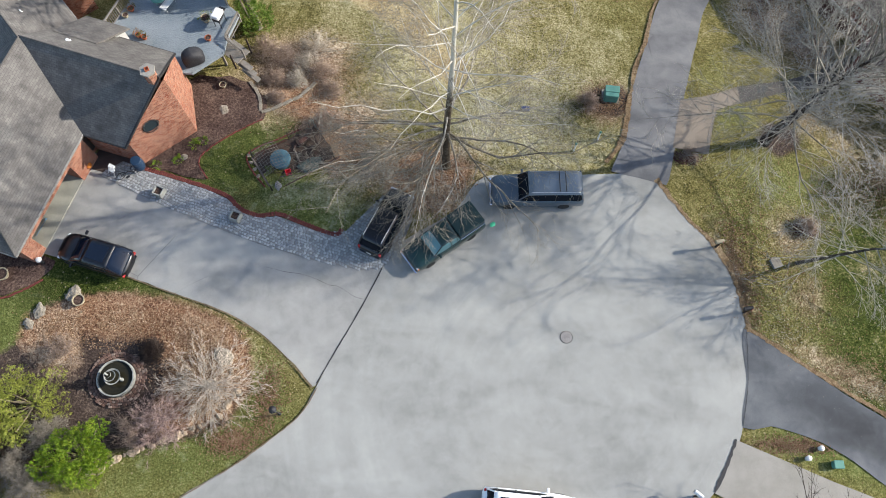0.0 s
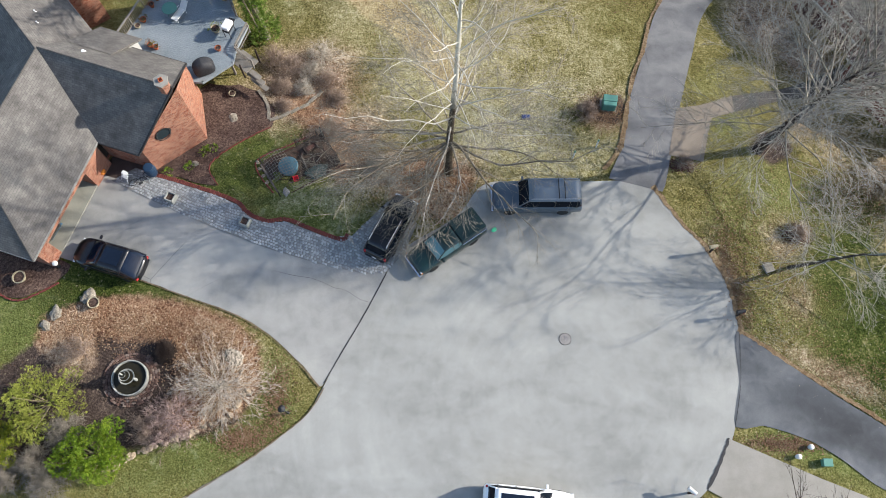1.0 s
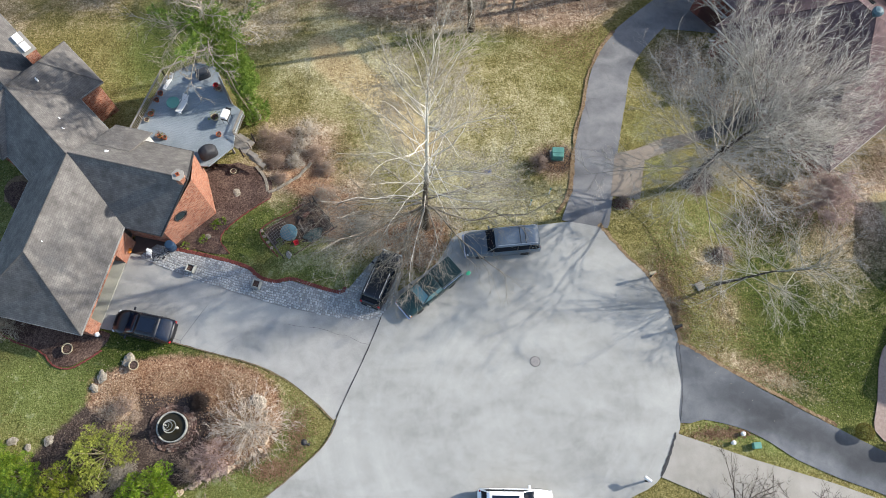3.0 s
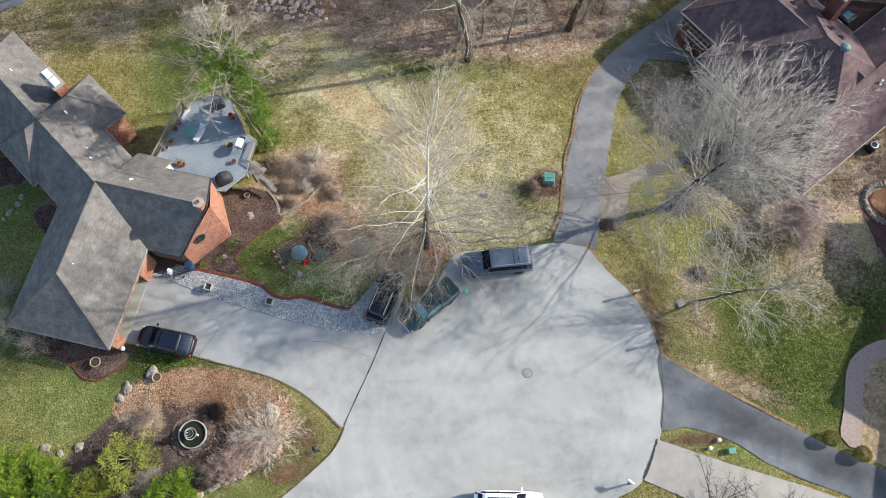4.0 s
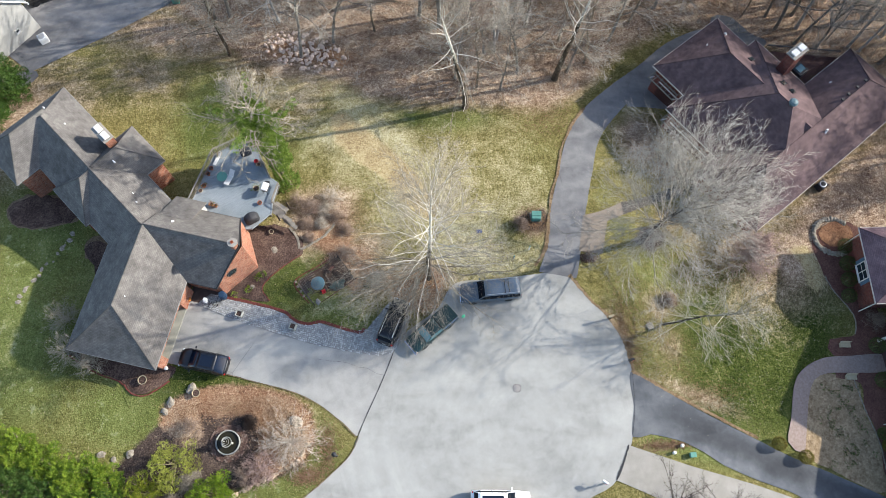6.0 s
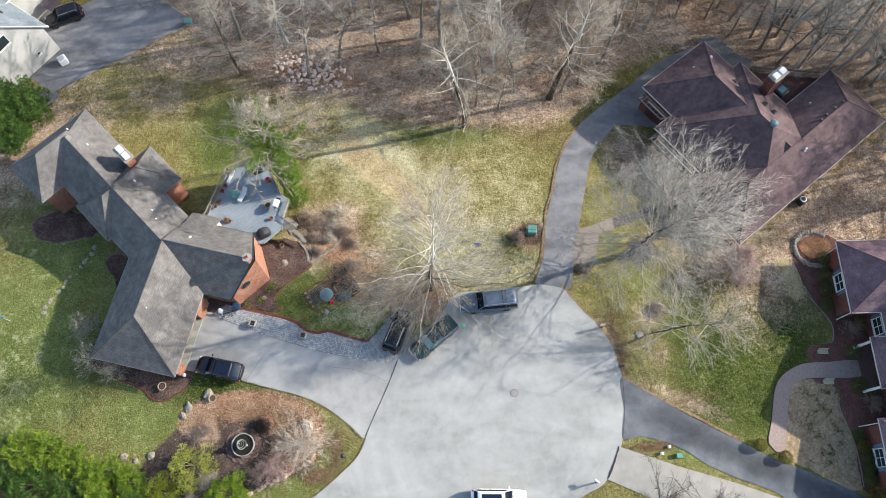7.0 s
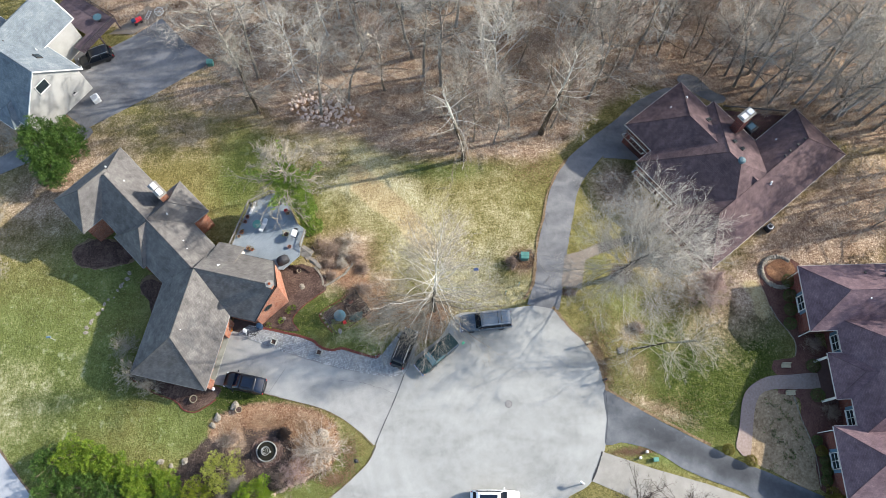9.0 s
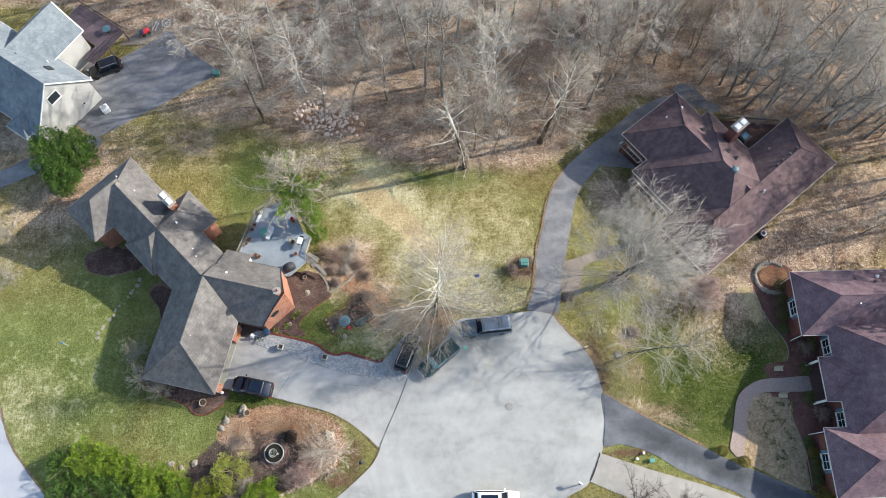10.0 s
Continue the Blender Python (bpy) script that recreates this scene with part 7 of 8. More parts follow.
def pavers():
    m = Mat("cobble_stone", 0.85, 0, 0.3)
    tone = m.ramp(m.random(), [(0.0, lin(168, 170, 170)), (0.5, lin(204, 205, 203)), (1.0, lin(228, 228, 224))])
    n = m.noise(9, 4)
    m.color(m.mix(1.0, tone, m.ramp(n, [(0.3, 0.72), (0.7, 1.15)]), "MULTIPLY"))
    m.bump(n, 0.5, 0.012)
    m2 = Mat("cobble_stone_joined", 0.85, 0, 0.3)
    tone = m2.ramp(m2.island(), [(0.0, lin(168, 170, 170)), (0.5, lin(204, 205, 203)), (1.0, lin(228, 228, 224))])
    n = m2.noise(9, 4)
    m2.color(m2.mix(1.0, tone, m2.ramp(n, [(0.3, 0.72), (0.7, 1.15)]), "MULTIPLY"))
    m2.bump(n, 0.5, 0.012)
    area = [(-21.8, 19.3), (-18.2, 17.6), (-14.4, 16.0), (-11.2, 14.8), (-8.1, 13.9), (-5.0, 13.25), (-3.6, 13.4), (-2.5, 14.9), (-1.9, 16.6), (-2.6, 18.2), (-3.8, 18.2), (-6.0, 15.7), (-7.7, 15.7), (-9.0, 16.2), (-10.2, 16.65), (-11.3, 16.52), (-12.3, 16.8), (-13.5, 17.8), (-14.9, 18.4), (-17.2, 19.15), (-20.4, 20.3)]
    bed = patch("cobbled_strip", area, 0.086, simple("joint_sand", lin(146, 144, 138), lin(176, 173, 166), 6, 0.95), "grey cobbled strip beside the driveway", "pavement", smooth=False)
    shapes = []
    for k in range(5):
        own = rbox((0.158 + 0.014 * (k % 3), 0.15 + 0.012 * (k % 2), 0.07), (0, 0, 0), 0.02)
        me = bpy.data.meshes.new("paver")
        for v in own.verts:
            v.co += Vector((rng.uniform(-1, 1), rng.uniform(-1, 1), rng.uniform(-0.3, 0.3))) * 0.009
        own.to_mesh(me)
        own.free()
        me.materials.append(m.m)
        shapes.append(me)

    def inside(x, y):
        odd = False
        for (x0, y0), (x1, y1) in zip(area, area[1:] + area[:1]):
            if (y0 > y) != (y1 > y) and x < x0 + (y - y0) * (x1 - x0) / (y1 - y0):
                odd = not odd
        return odd

    spots = []
    turn = radians(-21)
    c, s = math.cos(turn), math.sin(turn)
    for j in range(-36, 40):
        for i in range(-62, 62):
            u, v = (i + 0.3 * (j % 2)) * 0.192 + rng.uniform(-0.016, 0.016), j * 0.18 + 0.05 * math.sin(i * 0.5) + rng.uniform(-0.012, 0.012)
            x, y = -11 + u * c - v * s, 16.6 + u * s + v * c
            if inside(x, y) and inside(x + 0.08, y) and inside(x - 0.08, y):
                spots.append((x, y))
    spots.sort(key=lambda p: abs(p[0] + 8.0))
    V, F = [], []
    for k, (x, y) in enumerate(spots):
        m4 = pose(x, y, ground_z(x, y) + 0.066 + rng.uniform(-0.006, 0.008), rng.uniform(-2, 2), rng.uniform(-2, 2), -21 + rng.uniform(-11, 11))
        me = shapes[rng.randrange(5)]
        if k < 300:
            o = new("paver", me)
            o.parent = bed
            o.matrix_local = m4
        else:
            b = len(V)
            V += [tuple(m4 @ v.co) for v in me.vertices]
            F += [tuple(b + i for i in p.vertices) for p in me.polygons]
    tagged(link_mesh("paver_field", V, F, m2.m, bed), "", "", "", "stuff")


pavers()

# ---- fountain garden ----
M_BASIN = simple("pale_cast_stone", lin(180, 180, 170, 0.5), lin(216, 216, 206, 0.5), 4, 0.7, fine=20)
ft = thing("fountain", "tiered white stone fountain in a round dark pool", "fountain", pose(-18.4, 6.5, 0.06))
ft.scale = (0.9, 0.9, 0.9)
bm = lathe([(1.16, 0), (1.18, 0.36), (1.16, 0.42), (1.1, 0.42), (1.08, 0.38), (1.08, 0.05)], 40)
part("basin", bm, M_BASIN, ft)
water = Mat("dark_pool_water", 0.04, 0, 0.2).color((0.02, 0.018, 0.011, 1))
part("water", lathe([(1.05, 0.1), (1.05, 0.27), (0.5, 0.275)], 32), water.m, ft)
part("column", lathe([(0.26, 0.1), (0.26, 0.4), (0.12, 0.5), (0.1, 0.85), (0.16, 0.95), (0.08, 1.1), (0.07, 1.35), (0.1, 1.4), (0.05, 1.5), (0.04, 1.72), (0.07, 1.78), (0.02, 1.9)], 16), M_BASIN, ft)
for r0, z in ((0.52, 0.7), (0.36, 1.05), (0.22, 1.4)):
    part("bowl", lathe([(0.1, z), (r0 * 0.8, z + 0.06), (r0, z + 0.16), (r0 * 0.98, z + 0.18), (r0 * 0.88, z + 0.14), (0.1, z + 0.08)], 26), M_BASIN, ft)
    part("water", lathe([(r0 * 0.5, z + 0.09), (r0 * 0.86, z + 0.135), (r0 * 0.3, z + 0.14)], 22), water.m, ft)
part("statuette", lathe([(0.1, 0.28), (0.12, 0.42), (0.07, 0.55), (0.09, 0.68), (0.03, 0.76)], 10, at=(0.45, -0.1, 0)), M_BASIN, ft)
ring = thing("brick_ring", "ring of worn bricks round the fountain", "paving", pose(-18.4, 6.5, 0.07), kind="structure")
M_OLDBRICK = Mat("worn_paving_brick", 0.9)
M_OLDBRICK.color(M_OLDBRICK.mix(1.0, M_OLDBRICK.ramp(M_OLDBRICK.random(), [(0, lin(116, 90, 78)), (0.5, lin(152, 120, 106)), (1, lin(186, 164, 148))]), M_OLDBRICK.ramp(M_OLDBRICK.noise(8), [(0.3, 0.7), (0.7, 1.15)]), "MULTIPLY"))
bme = None
for row, rr in enumerate((1.14, 1.3, 1.46, 1.6)):
    n = int(2 * math.pi * rr / 0.21)
    for k in range(n):
        if bme is None:
            o = part("brick", rbox((0.185, 0.13, 0.08), (0, 0, 0), 0.014), M_OLDBRICK.m, ring)
            bme = o.data
        else:
            o = new("brick", bme)
            o.parent = ring
        if row == 3 and rng.random() < 0.35:
            continue
        a = 2 * math.pi * (k + 0.5 * row) / n
        o.matrix_local = pose(rr * math.cos(a), rr * math.sin(a), rng.uniform(-0.015, 0.015), rng.uniform(-3, 3), rng.uniform(-3, 3), math.degrees(a) + 90 + rng.uniform(-5, 5))


def boulder(label, at, r, seed, flat=0.45, mat_=M_STONE, name="boulder", group=""):
    x, y = at
    ob = part(name, rock(r, seed, flat, 1 if r < 0.24 else 3), mat_, smooth=False)
    ob.matrix_world = pose(x, y, ground_z(x, y) + r * flat * 0.45, 0, 0, seed * 47)
    return tagged(ob, label, "rock", group)


M_RIM = simple("pale_tan_rim_stone", lin(160, 138, 112, 0.6), lin(222, 202, 174, 0.62), 3, 0.92, bump=0.8, dist=0.03, fine=15)
for k, (x, y, r0) in enumerate([(-21.8, 11.5, 0.44), (-23.6, 10.35, 0.4), (-24.1, 9.6, 0.32), (-29.4, 6.3, 0.34), (-26.9, 6.2, 0.34), (-28.3, 5.8, 0.26), (-12.5, 7.9, 0.52), (-11.4, 5.8, 0.22), (-12.0, 7.0, 0.18)]):
    boulder("rough pale limestone boulder at the bed's rim", (x, y), r0, k + 1, group="garden boulders")
for k in range(34):
    t = k / 33
    x, y = -19.5 + 8.0 * t, 1.1 + 3.6 * t ** 0.85 + (1.3 * max(0, t - 0.85) / 0.15)
    boulder("small pale rim stone of the fountain bed", (x + rng.uniform(-0.1, 0.1), y + rng.uniform(-0.12, 0.12)), rng.uniform(0.12, 0.25), k + 20, 0.7, M_RIM, name="rim_stone", group="rim stones")
M_RUBBLE = simple("pale_pink_rubble", lin(190, 162, 142, 0.85), lin(240, 218, 198, 0.9), 2.2, 0.9, bump=0.7, dist=0.03, fine=14)
for k in range(190):
    a, d = rng.uniform(0, 6.28), rng.random() ** 0.6
    x, y = -11.6 + 4.6 * d * math.cos(a) - 0.4, 49.2 + 2.7 * d * math.sin(a) - 0.35 * (4.6 * d * math.cos(a))
    boulder("broken pale stone in the rubble heap", (x, y), rng.uniform(0.1, 0.27), k + 60, 0.75, M_RUBBLE, name="rubble_stone", group="rubble heap")


def pot(label, at, z, r=0.22, h=0.3, mat_=M_TERRA, plant=None, group=""):
    ob = thing("flower_pot", label, "flower pot", pose(at[0], at[1], z), group)
    part("pot", lathe([(r * 0.65, 0), (r * 0.95, h * 0.85), (r * 1.08, h * 0.87), (r * 1.08, h), (r * 0.92, h), (r * 0.88, h * 0.8)], 16), mat_, ob)
    part("soil", lathe([(r * 0.8, h * 0.7), (r * 0.89, h * 0.82), (r * 0.4, h * 0.86)], 12), M_MULCH_DK, ob)
    if plant:
        V, F = leaf_cloud(int(at[0] * -31), [(0, 0, h + 0.12, r * 1.3, 0.18)], 140, 0.05)
        link_mesh("foliage", V, F, plant, ob)
    return ob


M_POTTAN = simple("tan_stone_pot", lin(190, 174, 140), lin(222, 208, 176), 4, 0.85)
pot("tan stone pot on the lawn by the boulders", (-21.3, 11.0), ground_z(-21.3, 11) + 0.05, 0.34, 0.4, M_POTTAN)
pot("tan stone pot in the garage bed", (-26.1, 12.5), 0.06, 0.38, 0.42, M_POTTAN)
pot("tan pot beside the deck steps", (-14.9, 26.3), ground_z(-14.9, 26.3) + 0.06, 0.22, 0.3, M_POTTAN)

# lamp post at the tip of the bed
lp = thing("lamp_post", "short black lamp post with a lantern at the drive tip", "lamp post", pose(-9.0, 4.7, 0))
part("post", lathe([(0.09, 0), (0.09, 0.1), (0.04, 0.16), (0.035, 1.55), (0.06, 1.6)], 12), M_BLACK, lp)
ln = part("lantern", lathe([(0.08, 1.6), (0.15, 1.66), (0.2, 1.95), (0.19, 1.96), (0.22, 1.98), (0.1, 2.1), (0.03, 2.16)], 8), M_BLACK, lp)
part("glass", lathe([(0.13, 1.67), (0.175, 1.94)], 8), M_GLASS, ln)

# planters on the cobbled strip
for x, y in ((-17.6, 18.0), (-12.7, 16.45)):
    pl = thing("square_planter", "square pale stone planter with dark soil on cobbles", "planter", pose(x, y, 0.1, 0, 0, -20 + rng.uniform(-4, 4)), "square planters")
    for a in range(4):
        part("side", rbox((0.62, 0.08, 0.46), (0.27 * math.sin(math.pi / 2 * a), -0.27 * math.cos(math.pi / 2 * a), 0.23), 0.015, (0, 0, 90 * a)), M_BASIN, pl)
    part("soil", rbox((0.46, 0.46, 0.3), (0, 0, 0.18), 0.03), M_MULCH_DK, pl)

# by the front door
bar = thing("plastic_barrel", "dark blue plastic barrel by the brick corner", "barrel", pose(-19.1, 19.8, 0.06))
M_BLUEPL = simple("dark_blue_plastic", (0.012, 0.03, 0.06, 1), (0.02, 0.045, 0.085, 1), 5, 0.45)
part("shell", lathe([(0.3, 0), (0.33, 0.08), (0.34, 0.3), (0.36, 0.33), (0.36, 0.6), (0.34, 0.63), (0.32, 0.85), (0.28, 0.9)], 20), M_BLUEPL, bar)
part("lid", lathe([(0.3, 0.9), (0.31, 0.93), (0.1, 0.95)], 20), M_BLUEPL, bar)
bk = thing("bicycle", "bicycle leaning over beside the porch", "bicycle", pose(-19.95, 19.6, 0.1, 62, 0, 40))
for sx in (-0.52, 0.52):
    bm = bmesh.new()
    tube([(sx + 0.33 * math.cos(2 * math.pi * k / 20), 0, 0.33 + 0.33 * math.sin(2 * math.pi * k / 20)) for k in range(21)], 0.02, 5, bm)
    w = part("wheel", bm, M_RUBBER, bk)
    bm = bmesh.new()
    for k in range(8):
        tube([(sx, 0, 0.33), (sx + 0.32 * math.cos(k * 0.785), 0, 0.33 + 0.32 * math.sin(k * 0.785))], 0.005, 3, bm)
    part("spoke", bm, M_METAL, w)
bm = bmesh.new()
for p, q in (((-0.52, 0, 0.33), (-0.15, 0, 0.8)), ((-0.15, 0, 0.8), (0.38, 0, 0.82)), ((0.38, 0, 0.82), (0.0, 0, 0.32)), ((0, 0, 0.32), (-0.15, 0, 0.85)), ((-0.52, 0, 0.33), (0, 0, 0.32)), ((0.52, 0, 0.33), (0.36, 0, 0.95))):
    tube([p, q], 0.02, 6, bm)
part("frame", bm, M_BLACK, bk)
part("saddle", rbox((0.26, 0.14, 0.06), (-0.17, 0, 0.9), 0.025), M_BLACK, bk)
part("handlebar", tube([(0.3, -0.28, 1.0), (0.36, -0.1, 0.97), (0.36, 0.1, 0.97), (0.3, 0.28, 1.0)], 0.016, 6), M_METAL, bk)
st = thing("step_stool", "white folding step stool on the cobbles", "stool", pose(-20.75, 19.4, 0.1, 0, 0, -25))
for k, z in enumerate((0.25, 0.5)):
    part("tread", rbox((0.42, 0.24, 0.04), (0, 0.16 * k, z), 0.01), M_PIPE, st)
for sx in (-0.21, 0.21):
    for sy in (-0.22, 0.38):
        part("leg", tube([(sx, sy, 0), (sx, 0.14, 0.5)], 0.018, 5), M_PIPE, st)
pk = thing("pumpkin", "orange pumpkin on the porch floor", "pumpkin", pose(-22.3, 19.75, 0.08))
M_PUMP = simple("orange_pumpkin", (0.55, 0.16, 0.02, 1), (0.68, 0.24, 0.04, 1), 5, 0.5)
bm = bmesh.new()
bmesh.ops.create_uvsphere(bm, u_segments=24, v_segments=10, radius=0.2)
for v in bm.verts:
    a = math.atan2(v.co.y, v.co.x)
    k = 1 + 0.06 * abs(math.sin(a * 5))
    v.co = Vector((v.co.x * k, v.co.y * k, v.co.z * 0.75 + 0.15))
part("body", bm, M_PUMP, pk, smooth=True)
part("stalk", tube([(0, 0, 0.28), (0.02, 0, 0.36)], [0.03, 0.02], 6), M_WOODGREY, pk)
hy = thing("utility_pedestal", "small white pedestal lamp by the garage pier", "pedestal", pose(-23.95, 13.35, 0.06))
part("post", lathe([(0.1, 0), (0.1, 0.5), (0.08, 0.55)], 12), M_BLACK, hy)
part("cap", lathe([(0.17, 0.55), (0.18, 0.6), (0.12, 0.72), (0.03, 0.75)], 14), M_WHITE, hy)
boulder("flat pale stepping stone in the mulch", (-14.6, 24.4), 0.32, 171, 0.35, name="stepping_stone")
boulder("flat pale stepping stone in the mulch", (-16.6, 20.7), 0.24, 172, 0.35, name="stepping_stone")
for k, (x, y) in enumerate([(-16.1, 21.6), (-16.9, 20.4), (-15.6, 21.9), (-18.2, 20.0)]):
    shrub("green_perennial", "tuft of fresh green leaves in the mulch", (x, y), [(0, 0, 0.12, 0.26, 0.16)], 220, 0.06, M_BRIGHTGREEN, 180 + k, "plant", "green tufts")

# ---- deck ----
dk = thing("deck", "grey-stained timber deck with railing behind the house", "deck", pose(0, 0, 0), kind="structure")
DECK = [(-22.4, 28.6), (-20.1, 34.3), (-17.65, 35.4), (-16.2, 35.0), (-15.5, 33.2), (-14.7, 31.3), (-13.9, 30.6), (-14.5, 28.7), (-14.6, 27.6), (-16.4, 26.1), (-17.6, 26.2), (-18.4, 27.0)]
dd = Vector((0.956, -0.292))
dn_ = Vector((0.292, 0.956))
deck_pts = [Vector(p) for p in DECK]
ks = [p.dot(dn_) for p in deck_pts]
v = min(ks)
while v < max(ks):
    cuts = []
    vm = v + 0.07
    for a, b in zip(deck_pts, deck_pts[1:] + deck_pts[:1]):
        ka, kb = a.dot(dn_), b.dot(dn_)
        if (ka > vm) != (kb > vm):
            cuts.append((a + (b - a) * ((vm - ka) / (kb - ka))).dot(dd))
    cuts.sort()
    for a, b in zip(cuts[::2], cuts[1::2]):
        c = dd * ((a + b) / 2) + dn_ * vm
        part("plank", rbox((b - a, 0.1385, 0.035), (c.x, c.y, 0.98 + rng.uniform(-0.002, 0.002)), 0.004, (0, 0, -17)), M_DECK, dk)
    v += 0.142
for a, b in zip(deck_pts, deck_pts[1:] + deck_pts[:1]):
    m = (a + b) / 2
    part("rim_board", rbox(((b - a).length + 0.1, 0.16, 0.2), (m.x, m.y, 0.915), 0.01, (0, 0, math.degrees(math.atan2(b.y - a.y, b.x - a.x)))), M_DECK, dk)
for x, y in [(-21.9, 29.2), (-20.1, 34.0), (-17.7, 35.1), (-16.3, 34.7), (-15.6, 33), (-14.9, 30.7), (-15.0, 28.2)]:
    part("pile", rbox((0.14, 0.14, 4.0), (x, y, -1.0), 0.01), M_WOODGREY, dk)
rails = [((-22.3, 28.9), (-20.1, 34.25)), ((-20.1, 34.25), (-17.65, 35.35)), ((-17.65, 35.35), (-16.2, 34.95)), ((-15.5, 33.2), (-14.75, 31.4)), ((-13.85, 30.5), (-14.45, 28.75)), ((-14.45, 28.6), (-13.25, 27.6))]
for a, b in rails:
    a, b = Vector(a), Vector(b)
    ln_, ang = (b - a).length, math.degrees(math.atan2(b.y - a.y, b.x - a.x))
    m = (a + b) / 2
    low = a.x > -14.6
    z0 = 1.0 if not low else 0.4
    rail = part("railing", rbox((ln_, 0.14, 0.05), (m.x, m.y, z0 + 1.0), 0.01, (0, 0, ang)), M_WOODGREY if not low else M_WOODGREY, dk)
    part("bottom_rail", rbox((ln_, 0.06, 0.05), (m.x, m.y, z0 + 0.12), 0.01, (0, 0, ang)), M_WOODGREY if not low else M_WOODGREY, rail)
    n = max(2, int(ln_ / 0.16))
    for k in range(n + 1):
        p = a.lerp(b, k / n)
        big = k % 10 == 0 or k == n
        part("newel" if big else "baluster", rbox((0.09 if big else 0.04, 0.09 if big else 0.04, 1.06 if big else 0.9), (p.x, p.y, z0 + 0.52), 0.006), M_WOODGREY if not low else M_WOODGREY, rail)
part("landing", rbox((1.5, 1.2, 0.08), (-13.9, 28.0, 0.62), 0.012, (0, 0, -38)), M_WOODGREY, dk)
for k in range(3):
    part("tread", rbox((1.5, 0.36, 0.05), (-13.35 + 0.22 * k, 27.3 - 0.28 * k, 0.38 - 0.26 * k), 0.01, (0, 0, -38)), M_WOODGREY, dk)
for x, y in ((-13.0, 28.3), (-13.9, 27.1)):
    part("newel", rbox((0.1, 0.1, 1.5), (x, y, 0.8), 0.01), M_DARKBARK, dk)


def lounger(at, turn, label):
    ob = thing("sun_lounger", label, "lounger", pose(at[0], at[1], 1.0, 0, 0, turn), "deck loungers")
    part("seat", rbox((1.25, 0.6, 0.05), (-0.3, 0, 0.36), 0.02), M_WHITE, ob)
    part("backrest", rbox((0.75, 0.6, 0.05), (0.6, 0, 0.6), 0.02, (0, -40, 0)), M_WHITE, ob)
    for sx in (-0.8, 0.3):
        for sy in (-0.26, 0.26):
            part("leg", tube([(sx, sy, 0), (sx + 0.05, sy, 0.35)], 0.018, 6), M_PIPE, ob)
    for sy in (-0.34, 0.34):
        part("armrest", rbox((0.5, 0.05, 0.04), (0.1, sy, 0.55), 0.01), M_WHITE, ob)
    return ob


sized(lounger((-18.5, 31.4), 62, "white plastic sun lounger standing on the deck"), 0.85, 0.85, 0.85)
sized(lounger((-19.75, 33.6), 62, "white folded sun lounger along the deck railing"), 0.8, 0.5, 0.6)
tb = thing("garden_table", "low round green garden table on the deck", "table", pose(-19.2, 31.5, 1.0))
part("tabletop", lathe([(0.5, 0.5), (0.52, 0.53), (0.5, 0.55)], 24), M_GREENBOX, tb)
for k in range(3):
    part("leg", tube([(0.1 * math.cos(2.1 * k), 0.1 * math.sin(2.1 * k), 0.5), (0.36 * math.cos(2.1 * k), 0.36 * math.sin(2.1 * k), 0)], 0.02, 6), M_GREENBOX, tb)
gr = thing("covered_grill", "large barbecue under a fitted black cover", "grill", pose(-16.3, 26.95, 1.0, 0, 0, 24))
bm = bmesh.new()
bmesh.ops.create_uvsphere(bm, u_segments=28, v_segments=18, radius=1)
for vv in bm.verts:
    c = vv.co
    q = 1 / max(abs(c.x) ** 3 + abs(c.y) ** 3 + abs(c.z) ** 3, 1e-6) ** (1 / 3)
    fold = 1 + 0.05 * noise.noise(Vector((c.x * 5, c.y * 5, c.z * 1.2))) * (1.4 - c.z)
    vv.co = Vector((0.72 * c.x * q * fold, 0.5 * c.y * q * fold, max(0.05, 0.55 + 0.6 * c.z * q - 0.16 * abs(c.x * q))))
part("cover", bm, simple("black_grill_cover", (0.016, 0.016, 0.018, 1), (0.04, 0.04, 0.043, 1), 3, 0.6, bump=0.6, dist=0.02), gr, smooth=True)
for s in (-0.5, 0.5):
    part("wheel", lathe([(0.1, -0.03), (0.11, 0), (0.1, 0.03)], 14, at=(s, 0.3, 0.1)), M_RUBBER, gr)
gw = thing("gas_grill", "small gas grill with a pale metal hood", "grill", pose(-14.95, 29.9, 1.0, 0, 0, 70))
part("hood", rbox((0.8, 0.55, 0.32), (0, 0, 0.98), 0.1, seg=3), M_PIPE, gw)
part("firebox", rbox((0.78, 0.52, 0.22), (0, 0, 0.72), 0.03), M_BLACK, gw)
for sx in (-0.34, 0.34):
    for sy in (-0.22, 0.22):
        part("leg", rbox((0.04, 0.04, 0.62), (sx, sy, 0.31), 0.005), M_BLACK, gw)
part("side_shelf", rbox((0.3, 0.45, 0.03), (0.56, 0, 0.8), 0.01), M_BLACK, gw)
for k, (x, y) in enumerate([(-19.6, 34.1), (-20.35, 32.6), (-20.6, 32.0), (-21.0, 30.8), (-21.3, 30.3), (-20.2, 28.75), (-19.8, 28.6), (-15.6, 28.6), (-15.75, 32.7)]):
    pot("terracotta pot standing on the deck", (x, y), 1.0, rng.uniform(0.16, 0.24), rng.uniform(0.22, 0.32), M_TERRA if k % 4 else M_POTTAN, (M_GOLDBUSH, None, M_LEAFDRY)[k % 3], "deck pots")
pot("potted plant with fresh yellow-green leaves on the deck", (-15.95, 30.1), 1.0, 0.3, 0.36, M_POTTAN, M_YELLOWGREEN, "deck pots")
